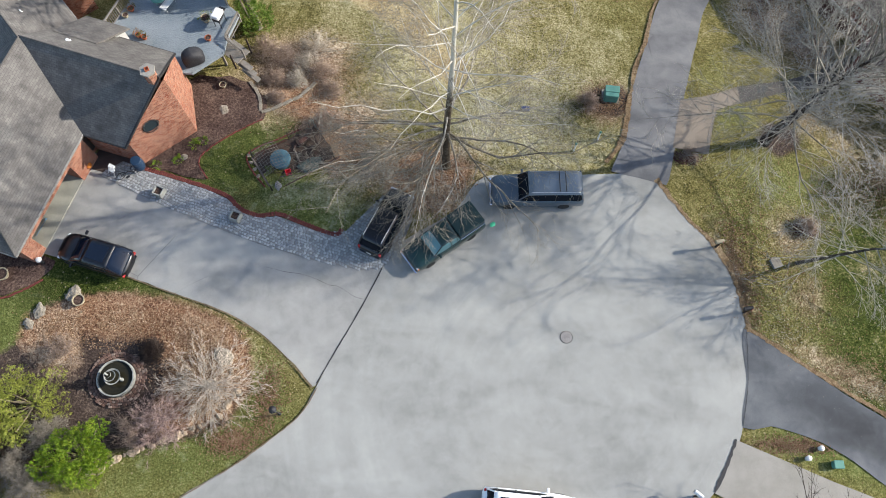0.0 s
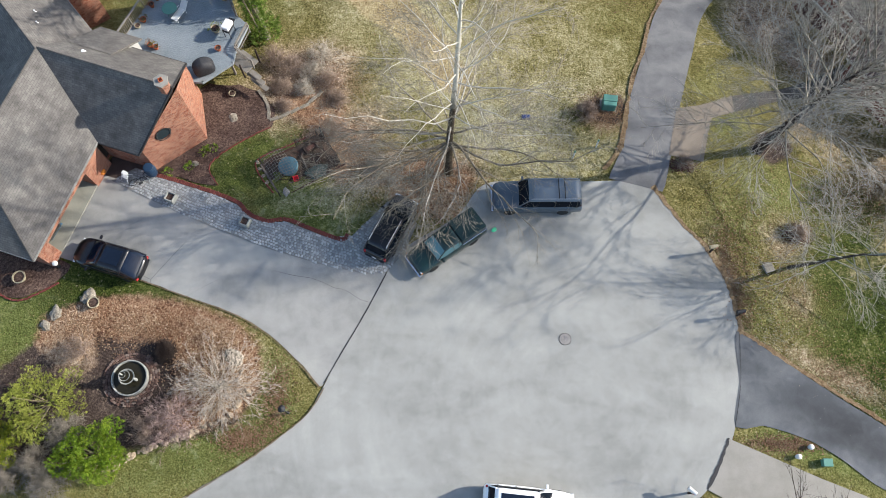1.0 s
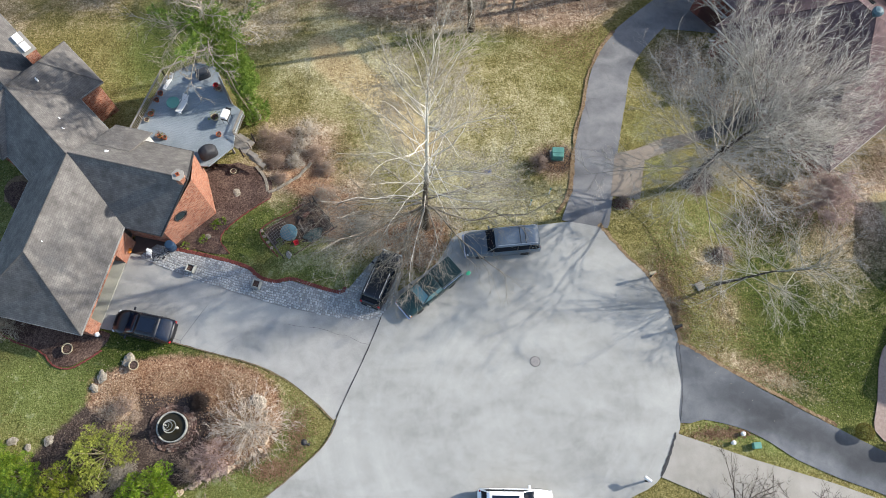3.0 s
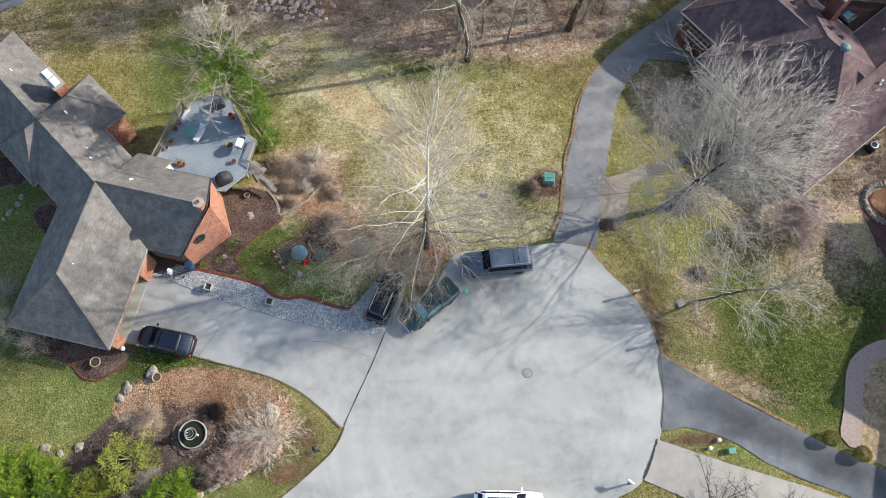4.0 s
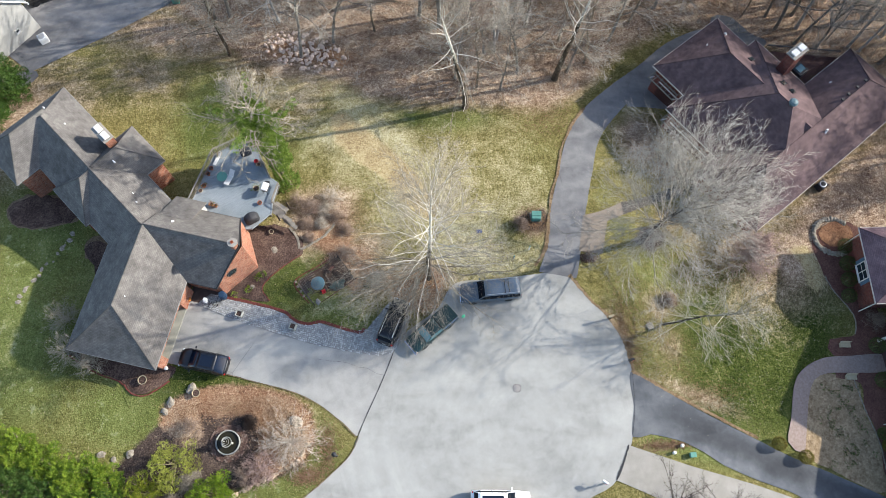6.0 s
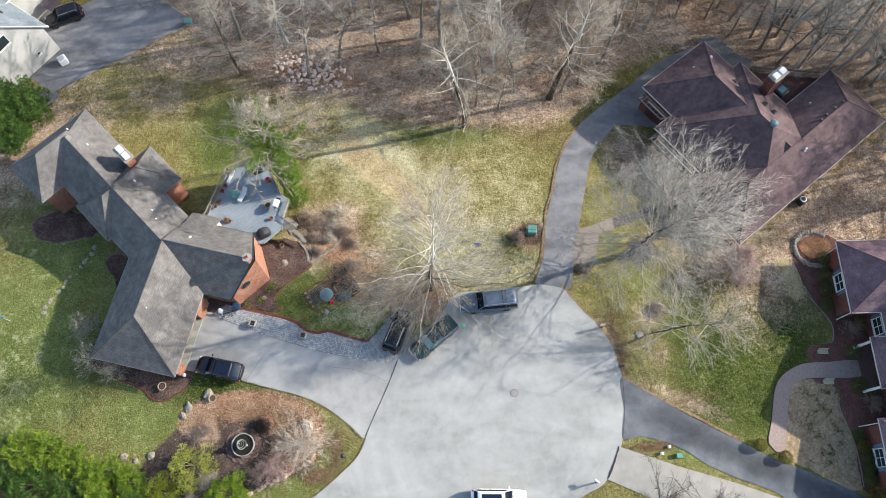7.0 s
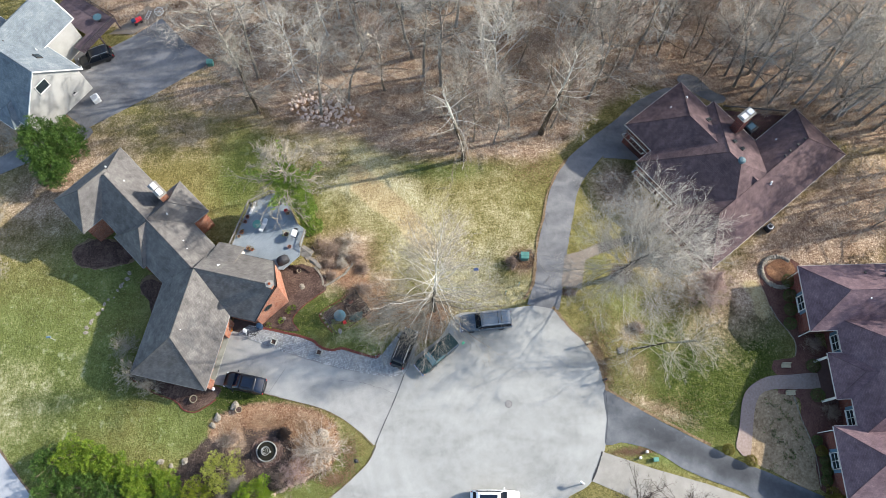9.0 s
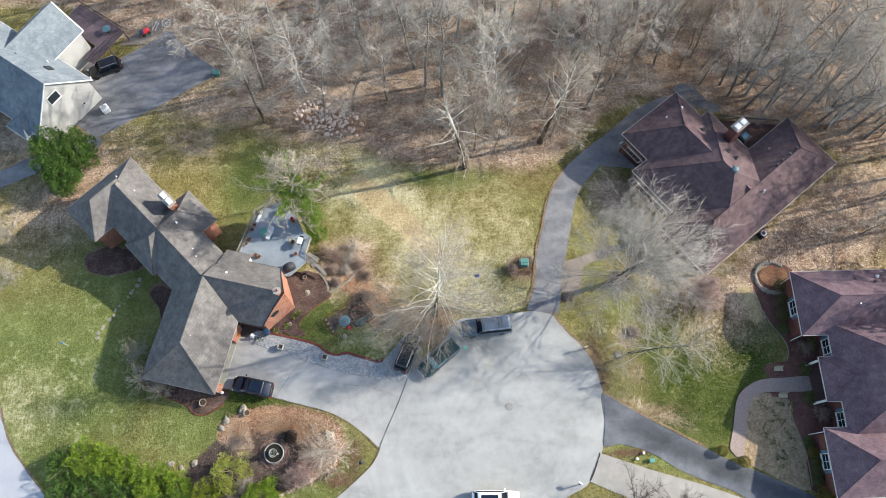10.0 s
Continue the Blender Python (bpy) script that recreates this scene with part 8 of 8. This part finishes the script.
bu = thing("red_bucket", "red plastic bucket standing at the deck corner", "bucket", pose(-15.95, 33.0, 1.0))
part("shell", lathe([(0.16, 0), (0.21, 0.34), (0.23, 0.35), (0.19, 0.33), (0.15, 0.04)], 18), M_RED, bu)
ch = thing("stacked_chairs", "dark covered furniture heaped at the deck corner", "chair", pose(-17.0, 34.1, 1.0, 0, 0, 20))
part("cover", rbox((1.1, 0.8, 0.7), (0, 0, 0.35), 0.22, seg=3), simple("charcoal_cover", (0.025, 0.028, 0.034, 1), (0.05, 0.053, 0.06, 1), 3, 0.8), ch)

# ---- fenced vegetable and pond plot ----
pp = thing("garden_enclosure", "small fenced garden plot with netting and timber posts", "garden plot", pose(-9.6, 20.75, 0, 0, 0, 32))
zz = ground_z(-9.6, 20.75)
M_OLDTIMBER = simple("red_brown_timber", lin(84, 54, 46), lin(118, 84, 72), 3, 0.9)
M_OLDWIRE = simple("dull_rusty_wire", lin(84, 80, 76), lin(120, 114, 108), 6, 0.7, 0.3)
bm = bmesh.new()
bmesh.ops.create_grid(bm, x_segments=24, y_segments=16, size=0.5)
for vv in bm.verts:
    jx, jy = noise.noise(Vector((vv.co.x * 9, vv.co.y * 9, 1))), noise.noise(Vector((vv.co.x * 9, vv.co.y * 9, 8)))
    vv.co = Vector((vv.co.x * 4.6 + 0.25 * jx, vv.co.y * 2.9 + 0.25 * jy, zz + 0.07 + 0.09 * noise.noise(Vector((vv.co.x * 7, vv.co.y * 7, 3)))))
bmesh.ops.solidify(bm, geom=bm.faces[:], thickness=0.1)
part("soil", bm, simple("grey_plot_soil", lin(62, 52, 46), lin(112, 94, 80), 3, 0.95, bump=0.8, dist=0.04, fine=14), pp)
M_GREYTIMBER = simple("old_grey_timber", lin(104, 94, 86), lin(142, 132, 122), 3, 0.9)
for sx, sy, lx, ly, tilt in ((0.3, -1.45, 4.4, 0.09, 1), (-0.9, 1.45, 2.2, 0.09, -2), (-2.25, 0, 0.12, 2.8, 2), (0.2, -0.3, 0.12, 2.0, -6)):
    part("border_timber", rbox((lx, ly, 0.16), (sx, sy, zz + 0.07), 0.02, (0, 0, tilt)), M_GREYTIMBER if lx < 1 else M_OLDTIMBER, pp)
part("leaning_rail", rbox((0.1, 2.7, 0.1), (1.75, 0.1, zz + 0.5), 0.015, (4, 0, -6)), M_DARKBARK, pp)
part("frame_board", rbox((0.9, 0.5, 0.3), (1.05, 0.75, zz + 0.16), 0.03, (0, 0, 8)), M_DARKBARK, pp)
part("frame_board", rbox((0.62, 0.26, 0.04), (1.1, 0.7, zz + 0.33), 0.01, (0, 0, 8)), M_OLDTIMBER, pp)
r_plot = random.Random(91)
for k in range(46):
    a = r_plot.uniform(0, 180)
    ln = r_plot.uniform(0.2, 0.85)
    part("debris_stick", rbox((ln, r_plot.uniform(0.02, 0.06), 0.03), (r_plot.uniform(-1.9, 2.1), r_plot.uniform(-1.2, 1.2), zz + 0.16 + r_plot.uniform(0, 0.08)), 0.008, (0, r_plot.uniform(-8, 8), a)), (M_DARKBARK, M_GREYTIMBER, M_OLDTIMBER, M_DARKBARK)[k % 4], pp)
for sx in (-2.2, 0.35, 2.2):
    for sy in (-1.35, 1.35):
        part("post", rbox((0.07, 0.07, 0.95), (sx, sy, zz + 0.47), 0.01), M_DARKBARK, pp)
bm = bmesh.new()
for k in range(19):
    t = -2.2 + 4.4 * k / 18
    for sy in (-1.35, 1.35):
        tube([(t, sy, zz + 0.2), (t, sy, zz + 1.15)], 0.006, 3, bm)
for z in (0.35, 0.6, 0.85, 1.1):
    for sy in (-1.35, 1.35):
        tube([(-2.2, sy, zz + z), (2.2, sy, zz + z)], 0.006, 3, bm)
    for sx in (-2.2, 2.2):
        tube([(sx, -1.35, zz + z), (sx, 1.35, zz + z)], 0.006, 3, bm)
part("wire_fence", bm, M_OLDWIRE, pp)
bm = bmesh.new()
for k in range(10):
    t = k / 9
    tube([(-2.2 + 1.6 * t, -0.6, zz + 0.75 + 0.25 * math.sin(t * 3)), (-2.2 + 1.6 * t, 1.3, zz + 0.85 + 0.25 * math.sin(t * 3))], 0.012, 4, bm)
    tube([(-2.2, -0.6 + 1.9 * t, zz + 0.78), (-1.4, -0.6 + 1.9 * t, zz + 1.05), (-0.6, -0.6 + 1.9 * t, zz + 0.8)], 0.012, 4, bm)
part("net", bm, M_WOODGREY, pp, "pale square netting over a hoop")
rt = thing("round_tub", "round teal lidded tub inside the fenced plot", "tub", pose(-10.35, 20.45, zz + 0.1))
M_TEAL = simple("faded_teal_plastic", (0.045, 0.1, 0.125, 1), (0.08, 0.15, 0.175, 1), 3, 0.65)
part("shell", lathe([(0.55, 0), (0.62, 0.4), (0.66, 0.42), (0.66, 0.46)], 26), M_TEAL, rt)
part("lid", lathe([(0.64, 0.46), (0.6, 0.52), (0.2, 0.58)], 26), M_TEAL, rt)
tp = thing("pond_cover", "crumpled blue-green sheet sagging over a sunken pool", "pond cover", pose(-8.5, 20.25, zz + 0.1, 0, 0, 30))
bm = bmesh.new()
rings = []
for k in range(9):
    f = k / 8
    rings.append([bm.verts.new((f * (0.72 + 0.12 * math.sin(3 * a) + 0.08 * math.sin(5 * a + 1)) * math.cos(a), f * (0.55 + 0.1 * math.sin(2 * a + 2)) * math.sin(a),
                                0.16 - 0.08 * f + 0.06 * noise.noise(Vector((f * 3 * math.cos(a), f * 3 * math.sin(a), 4))))) for a in [2 * math.pi * q / 26 for q in range(26)]])
for ra, rb in zip(rings[1:], rings[2:]):
    for q in range(26):
        bm.faces.new((ra[q], rb[q], rb[(q + 1) % 26], ra[(q + 1) % 26]))
bm.faces.new(rings[1])
for v in rings[0]:
    bm.verts.remove(v)
bmesh.ops.solidify(bm, geom=bm.faces[:], thickness=0.012)
part("sheet", bm, simple("blue_green_sheet", (0.055, 0.085, 0.08, 1), (0.13, 0.17, 0.155, 1), 5, 0.7), tp)
rd = thing("red_crate", "small red plastic crate in the plot", "crate", pose(-9.85, 19.7, zz + 0.1, 0, 0, 20))
for a in range(4):
    part("side", rbox((0.36, 0.03, 0.2), (0.16 * math.sin(math.pi / 2 * a), -0.16 * math.cos(math.pi / 2 * a), 0.1), 0.01, (0, 0, 90 * a)), M_RED, rd)
part("bottom", rbox((0.34, 0.34, 0.02), (0, 0, 0.02), 0.005), M_RED, rd)
boulder("flat grey slab at the plot's corner", (-10.4, 18.75), 0.25, 190, 0.3, M_CONC, "stone_slab")
for k, (x, y) in enumerate([(-12.3, 20.4), (-12.0, 19.9), (-11.7, 19.4), (-12.5, 20.9)]):
    boulder("rough block edging the fenced plot", (x, y), 0.15, 195 + k, 0.7, name="edge_block", group="plot blocks")

plot_line = [pose(-9.6, 20.75, 0, 0, 0, 32) @ Vector(p) for p in ((-2.5, -0.9, 0), (-2.5, 1.7, 0), (0, 1.8, 0), (1.4, 1.75, 0))]
edging("brick_edging", [(p.x, p.y) for p in plot_line], "thin red brick line round the fenced plot", M_EDGEBRICK, 0.09, 0.1, 0.21)

# ---- street furniture ----
gb = thing("service_box", "green steel electric service box on a pad", "utility box", pose(11.0, 26.0, ground_z(11, 26), 0, 0, -6))
part("pad", rbox((1.15, 1.05, 0.12), (0, 0, 0.02), 0.02), M_CONC, gb)
part("cabinet", rbox((0.9, 0.8, 0.72), (0, 0, 0.44), 0.03), M_GREENBOX, gb)
part("lid", rbox((0.95, 0.5, 0.06), (0, 0.16, 0.82), 0.02, (0, 0, 0)), M_GREENBOX, gb)
part("door", rbox((0.86, 0.03, 0.6), (0, -0.41, 0.4), 0.01), M_GREENBOX, gb)


def marker(label, at, h=0.9, r=0.055, mat_=M_PIPE, name="marker_post"):
    x, y = at
    ob = thing(name, label, "post", pose(x, y, ground_z(x, y)), "marker posts")
    part("post", lathe([(r, 0), (r, h), (r * 0.8, h + 0.02)], 10), mat_, ob)
    part("cap", lathe([(r * 1.3, h), (r * 1.3, h + 0.1), (r * 0.6, h + 0.16)], 10), M_GREENBOX if h > 0.5 else M_WHITE, ob)


marker("pale utility marker post in the grass", (8.3, 21.7))
marker("pale utility marker post in the grass", (9.9, 22.6))
marker("low white marker post on the verge", (20.4, 2.8), 0.25, 0.12)
marker("low white marker post on the verge", (21.2, 3.35), 0.25, 0.12)
ub = thing("utility_box", "small pale green utility pedestal on the verge", "utility box", pose(22.0, 2.5, ground_z(22, 2.5)))
part("cabinet", rbox((0.5, 0.4, 0.4), (0, 0, 0.2), 0.05), M_GREENBOX, ub)
part("lid", rbox((0.54, 0.44, 0.06), (0, 0, 0.42), 0.02), M_GREENBOX, ub)
ub = thing("utility_box", "small green utility box at the forecourt edge", "utility box", pose(-27.1, 57.9, ground_z(-27.1, 57.9)))
part("cabinet", rbox((0.8, 0.7, 0.7), (0, 0, 0.35), 0.05), M_GREENBOX, ub)
part("lid", rbox((0.84, 0.74, 0.06), (0, 0, 0.72), 0.02), M_GREENBOX, ub)
wm = thing("ground_vault", "blue-lidded meter box flush in the dry grass", "meter box", pose(5.3, 24.9, ground_z(5.3, 24.9) + 0.07))
part("frame", rbox((0.62, 0.42, 0.08), (0, 0, 0), 0.02), M_CONC, wm)
part("lid", rbox((0.5, 0.3, 0.04), (0, 0, 0.04), 0.01), simple("blue_lid", (0.03, 0.05, 0.14, 1), (0.05, 0.08, 0.2, 1), 5, 0.5), wm)


def mailbox(label, at, turn, mat_, lean=0.0):
    x, y = at
    ob = thing("mailbox", label, "mailbox", pose(x, y, ground_z(x, y), 0, lean, turn))
    part("post", rbox((0.1, 0.1, 1.2), (0, 0, 0.5), 0.01), M_DARKBARK, ob)
    part("arm", rbox((0.55, 0.09, 0.08), (-0.12, 0, 1.0), 0.01), M_DARKBARK, ob)
    bm = rbox((0.5, 0.22, 0.14), (-0.14, 0, 1.12), 0.01)
    half = bmesh.new()
    pts = [(-0.39, 0.11 * math.cos(math.pi * k / 8), 1.19 + 0.11 * math.sin(math.pi * k / 8)) for k in range(9)]
    a = [half.verts.new(p) for p in pts]
    b = [half.verts.new((p[0] + 0.5, p[1], p[2])) for p in pts]
    for i in range(8):
        half.faces.new((a[i], a[i + 1], b[i + 1], b[i]))
    half.faces.new(a)
    half.faces.new(b[::-1])
    merge(half, bm)
    part("box", bm, mat_, ob)
    part("flag", rbox((0.02, 0.02, 0.2), (0.0, -0.13, 1.2), 0.004), M_RED, ob)


mailbox("pale tan mailbox on a dark post at the kerb", (16.6, 15.15), 12, M_POTTAN)
mailbox("black mailbox on a dark post at the kerb", (17.8, 11.05), 10, M_BLACK)
mailbox("white mailbox at the concrete drive", (13.9, 0.7), -40, M_WHITE)
vt = thing("vent_grate", "grey grated drain box in the lawn", "drain", pose(20.2, 14.2, ground_z(20.2, 14.2) + 0.01, 0, 0, 20))
part("frame", rbox((0.6, 0.6, 0.2), (0, 0, 0.05), 0.02), M_CONC, vt)
bm = bmesh.new()
for k in range(7):
    rbox((0.5, 0.03, 0.03), (0, -0.21 + 0.07 * k, 0.17), 0.004, bm=bm)
part("grate", bm, M_WOODGREY, vt)
pb = thing("lawn_sprinkler_post", "thin metal weather post on the west lawn", "post", pose(-41.8, 20.3, ground_z(-41.8, 20.3)))
part("post", tube([(0, 0, 0), (0, 0, 1.5)], 0.03, 8), M_METAL, pb)
part("head", rbox((0.5, 0.2, 0.16), (0, 0, 1.5), 0.05), M_BLUEFRAME, pb)

# ---- at the plum-roofed house ----
for x, y in ((38.4, 11.3), (38.2, 8.3)):
    gc = thing("garden_bench", "tan stone bench in the mulch by the walk", "bench", pose(x, y, ground_z(x, y) + 0.05, 0, 0, -5), "stone benches")
    part("seat", rbox((0.95, 0.5, 0.08), (0, 0, 0.42), 0.02), M_POTTAN, gc)
    part("backrest", rbox((0.95, 0.08, 0.4), (0, 0.24, 0.62), 0.03), M_POTTAN, gc)
    for sx in (-0.34, 0.34):
        part("leg", rbox((0.14, 0.4, 0.4), (sx, 0, 0.2), 0.03), M_POTTAN, gc)
for k in range(26):
    a = math.pi * (0.25 + 1.35 * k / 25)
    boulder("stacked grey stone of the curved bed wall", (40.4 + 2.0 * math.cos(a), 22.2 + 1.9 * math.sin(a)), 0.26, 300 + k, 0.8, name="wall_stone", group="curved bed wall")
patch("leaf_bed", [(39.0, 22.6), (40.2, 23.7), (41.8, 23.6), (42.4, 22.4), (41.6, 21.4), (39.6, 21.2)], 0.1, M_LEAVES, "orange-brown leaves inside the curved wall", "garden bed", jitter=0.2)
for k in range(60):
    a = rng.random()
    x, y = 33.6 + 5.0 * a + rng.uniform(-0.4, 0.4), 0.6 + 7.2 * rng.random()
    if x < 33.4 + 0.2 * y:
        continue
    shrub("weed_tuft", "dark green weed tuft in bare soil", (x, y), [(0, 0, 0.05, rng.uniform(0.12, 0.26), 0.08)], 70, 0.05, M_BOXGREEN, 400 + k, "plant", "weed tufts")

# ---- at the maroon-roofed house ----
ac = thing("air_conditioner", "round-fanned air conditioning unit by the wall", "air conditioner", pose(40.5, 27.7, ground_z(40.5, 27.7), 0, 0, 34))
part("casing", rbox((0.85, 0.85, 0.85), (0, 0, 0.45), 0.05), M_BLACK, ac)
part("fan_grille", lathe([(0.34, 0.87), (0.35, 0.9), (0.29, 0.91), (0.06, 0.9)], 24), M_METAL, ac)
part("fan", lathe([(0.27, 0.9), (0.27, 0.915), (0.1, 0.92)], 20), M_BLACK, ac)
dk2 = thing("deck", "red-brown timber deck with a dark railing", "deck", pose(31.53, 22.41, 0, 0, 0, 34.45), kind="structure")
for k in range(38):
    v = 8.2 + 0.14 * k
    ln = 0.3 + 5.5 * (13.62 - v) / 5.42
    part("plank", rbox((ln, 0.132, 0.035), (15.85 + ln / 2, v, 0.1), 0.004), M_DECK2, dk2)
for x, v in ((16.1, 13.4), (18.7, 10.9), (21.3, 8.4)):
    part("pile", rbox((0.15, 0.15, 6), (x, v, -2.9), 0.01), M_DECK2, dk2)
rail = part("railing", rbox((7.6, 0.16, 0.06), (18.85, 11.0, 1.1), 0.01, (0, 0, -44.3)), M_DARKTRIM, dk2)
for k in range(32):
    part("baluster", rbox((0.04, 0.04, 0.95), (16.15 + 0.174 * k, 13.63 - 0.17 * k, 0.6), 0.004), M_DARKTRIM, rail)
hot = thing("hot_tub", "covered square hot tub on the red deck", "hot tub", pose(31.53, 22.41, 0.12, 0, 0, 34.45) @ pose(16.9, 9.6, 0))
part("shell", rbox((1.3, 1.3, 0.7), (0, 0, 0.35), 0.1, seg=2), M_BLACK, hot)
part("lid", rbox((0.9, 0.7, 0.1), (0, 0, 0.74), 0.03), M_TEAL, hot)

# ---- at the pale house ----
ac = thing("air_conditioner", "pale square air conditioning unit at the gable", "air conditioner", pose(-41.7, 53.3, ground_z(-41.7, 53.3), 0, 0, 30))
part("casing", rbox((0.95, 0.95, 0.9), (0, 0, 0.47), 0.05), M_PIPE, ac)
part("fan_grille", lathe([(0.36, 0.92), (0.37, 0.95), (0.3, 0.97), (0.08, 0.97)], 24), M_METAL, ac)
dk4 = thing("deck", "plum-brown timber deck behind the pale house", "deck", pose(-42.27, 55.6, 0, 0, 0, 142.1), kind="structure")
M_PLUMDECK = simple("plum_deck", lin(96, 82, 88), lin(126, 110, 116), 2, 0.8)
for k in range(58):
    u = 3.6 + 0.142 * k
    v1 = -2.7 if u < 5.35 else -5.05
    part("plank", rbox((0.132, v1 + 9.0, 0.035), (u, (v1 - 9.0) / 2, -4.2), 0.004), M_PLUMDECK, dk4)
for u, v in ((3.7, -8.9), (3.7, -5.8), (7.6, -8.9), (11.7, -8.9)):
    part("pile", rbox((0.14, 0.14, 2.6), (u, v, -5.5), 0.01), M_PLUMDECK, dk4)
for mid, size in (((3.55, -5.85), (0.1, 6.3)), ((7.65, -9.0), (8.2, 0.1))):
    rail = part("railing", rbox((size[0], size[1], 0.05), (mid[0], mid[1], -3.2), 0.01), M_DARKTRIM, dk4)
    n = int(max(size) / 0.3)
    for k in range(n + 1):
        t = k / n - 0.5
        part("baluster", rbox((0.04, 0.04, 0.95), (mid[0] + t * (size[0] - 0.1), mid[1] + t * (size[1] - 0.1), -3.7), 0.004), M_DARKTRIM, rail)
gt = thing("patio_table", "round grey patio table on the far deck", "table", pose(-41.8, 65.0, -4.18))
part("tabletop", lathe([(0.55, 0.7), (0.57, 0.73), (0.5, 0.75)], 20), M_TEAL, gt)
part("leg", lathe([(0.25, 0), (0.05, 0.08), (0.05, 0.7)], 12), M_BLACK, gt)
wh = thing("wagon_wheel", "white ornamental wagon wheel lying on the ground", "wheel", pose(-34.6, 67.3, ground_z(-34.6, 67.3) + 0.1, 12, 0, 0))
bm = bmesh.new()
tube([(0.6 * math.cos(2 * math.pi * k / 24), 0.6 * math.sin(2 * math.pi * k / 24), 0.1) for k in range(25)], 0.05, 6, bm)
part("rim", bm, M_WHITE, wh)
for k in range(8):
    part("spoke", tube([(0, 0, 0.1), (0.58 * math.cos(k * 0.785), 0.58 * math.sin(k * 0.785), 0.1)], 0.03, 5), M_WHITE, wh)
patch("patio", [(-41.4, 64.2), (-38.2, 66.6), (-36.2, 68.6), (-34.6, 67.0), (-35.2, 65.6), (-38, 63.9)], 0.055, M_CONC2, "rough grey patio slab beyond the forecourt", "pavement", smooth=False)
gm = thing("garden_cart", "small red and blue garden cart standing on the patio", "cart", pose(-37.4, 65.8, ground_z(-37.4, 65.8) + 0.06, 0, 0, 30))
part("tray", rbox((1.1, 0.65, 0.3), (0.1, 0, 0.5), 0.06), M_RED, gm)
part("cover", rbox((0.6, 0.6, 0.22), (-0.45, 0, 0.74), 0.08, seg=2), M_BLUEPL, gm)
for sx in (-0.4, 0.45):
    for sy in (-0.36, 0.36):
        w = new("wheel")
        w.parent = gm
        w.matrix_local = pose(sx, sy, 0.2, 90, 0, 0)
        part("tyre", lathe([(0.1, -0.06), (0.2, -0.06), (0.21, 0), (0.2, 0.06), (0.1, 0.06)], 14), M_RUBBER, w)
        part("rim", lathe([(0.1, -0.05), (0.1, 0.055), (0.03, 0.06)], 10), M_PIPE, w)
part("handle", tube([(0.6, 0, 0.5), (1.0, 0, 0.75), (1.25, 0, 0.8)], 0.02, 6), M_BLACK, gm)
ld = thing("ladder", "short white ladder lying on the patio", "ladder", pose(-36.1, 66.9, ground_z(-36.1, 66.9) + 0.1, 0, 0, 70))
for sy in (-0.22, 0.22):
    part("rail", rbox((1.5, 0.05, 0.06), (0, sy, 0), 0.01), M_WHITE, ld)
for k in range(5):
    part("rung", rbox((0.05, 0.44, 0.04), (-0.6 + 0.3 * k, 0, 0), 0.008), M_WHITE, ld)
sc = part("plastic_scrap", rock(0.17, 77, 0.3, 2), simple("bright_green_plastic", (0.05, 0.42, 0.2, 1), (0.1, 0.55, 0.3, 1), 6, 0.4))
sc.matrix_world = pose(3.02, 16.32, 0.09, 0, 0, 30)
tagged(sc, "crumpled scrap of bright green plastic on the asphalt", "litter")
for k in range(14):
    t = k / 13
    boulder("small pale stepping stone sunk in the west lawn", (-34.32 + -4.34 * t + rng.uniform(-0.2, 0.2), 27.53 + -6.61 * t + rng.uniform(-0.2, 0.2)), rng.uniform(0.14, 0.26), 240 + k, 0.22, M_STONE, "stepping_stone", "lawn stepping stones")

# fallen branches on the back lawn
for label, pts, rad in (("bleached crooked branch lying on the grass", [(-25.0, 51.2), (-24.4, 52.0), (-24.5, 52.8), (-23.8, 53.6)], 0.035), ("long thin fallen pole on the grass", [(-31.6, 49.6), (-29.8, 47.2), (-28.4, 45.0)], 0.018)):
    ob = part("fallen_branch", tube([(x, y, ground_z(x, y) + 0.09) for x, y in pts], rad, 6), M_PALELIMB)
    tagged(ob, label, "branch")
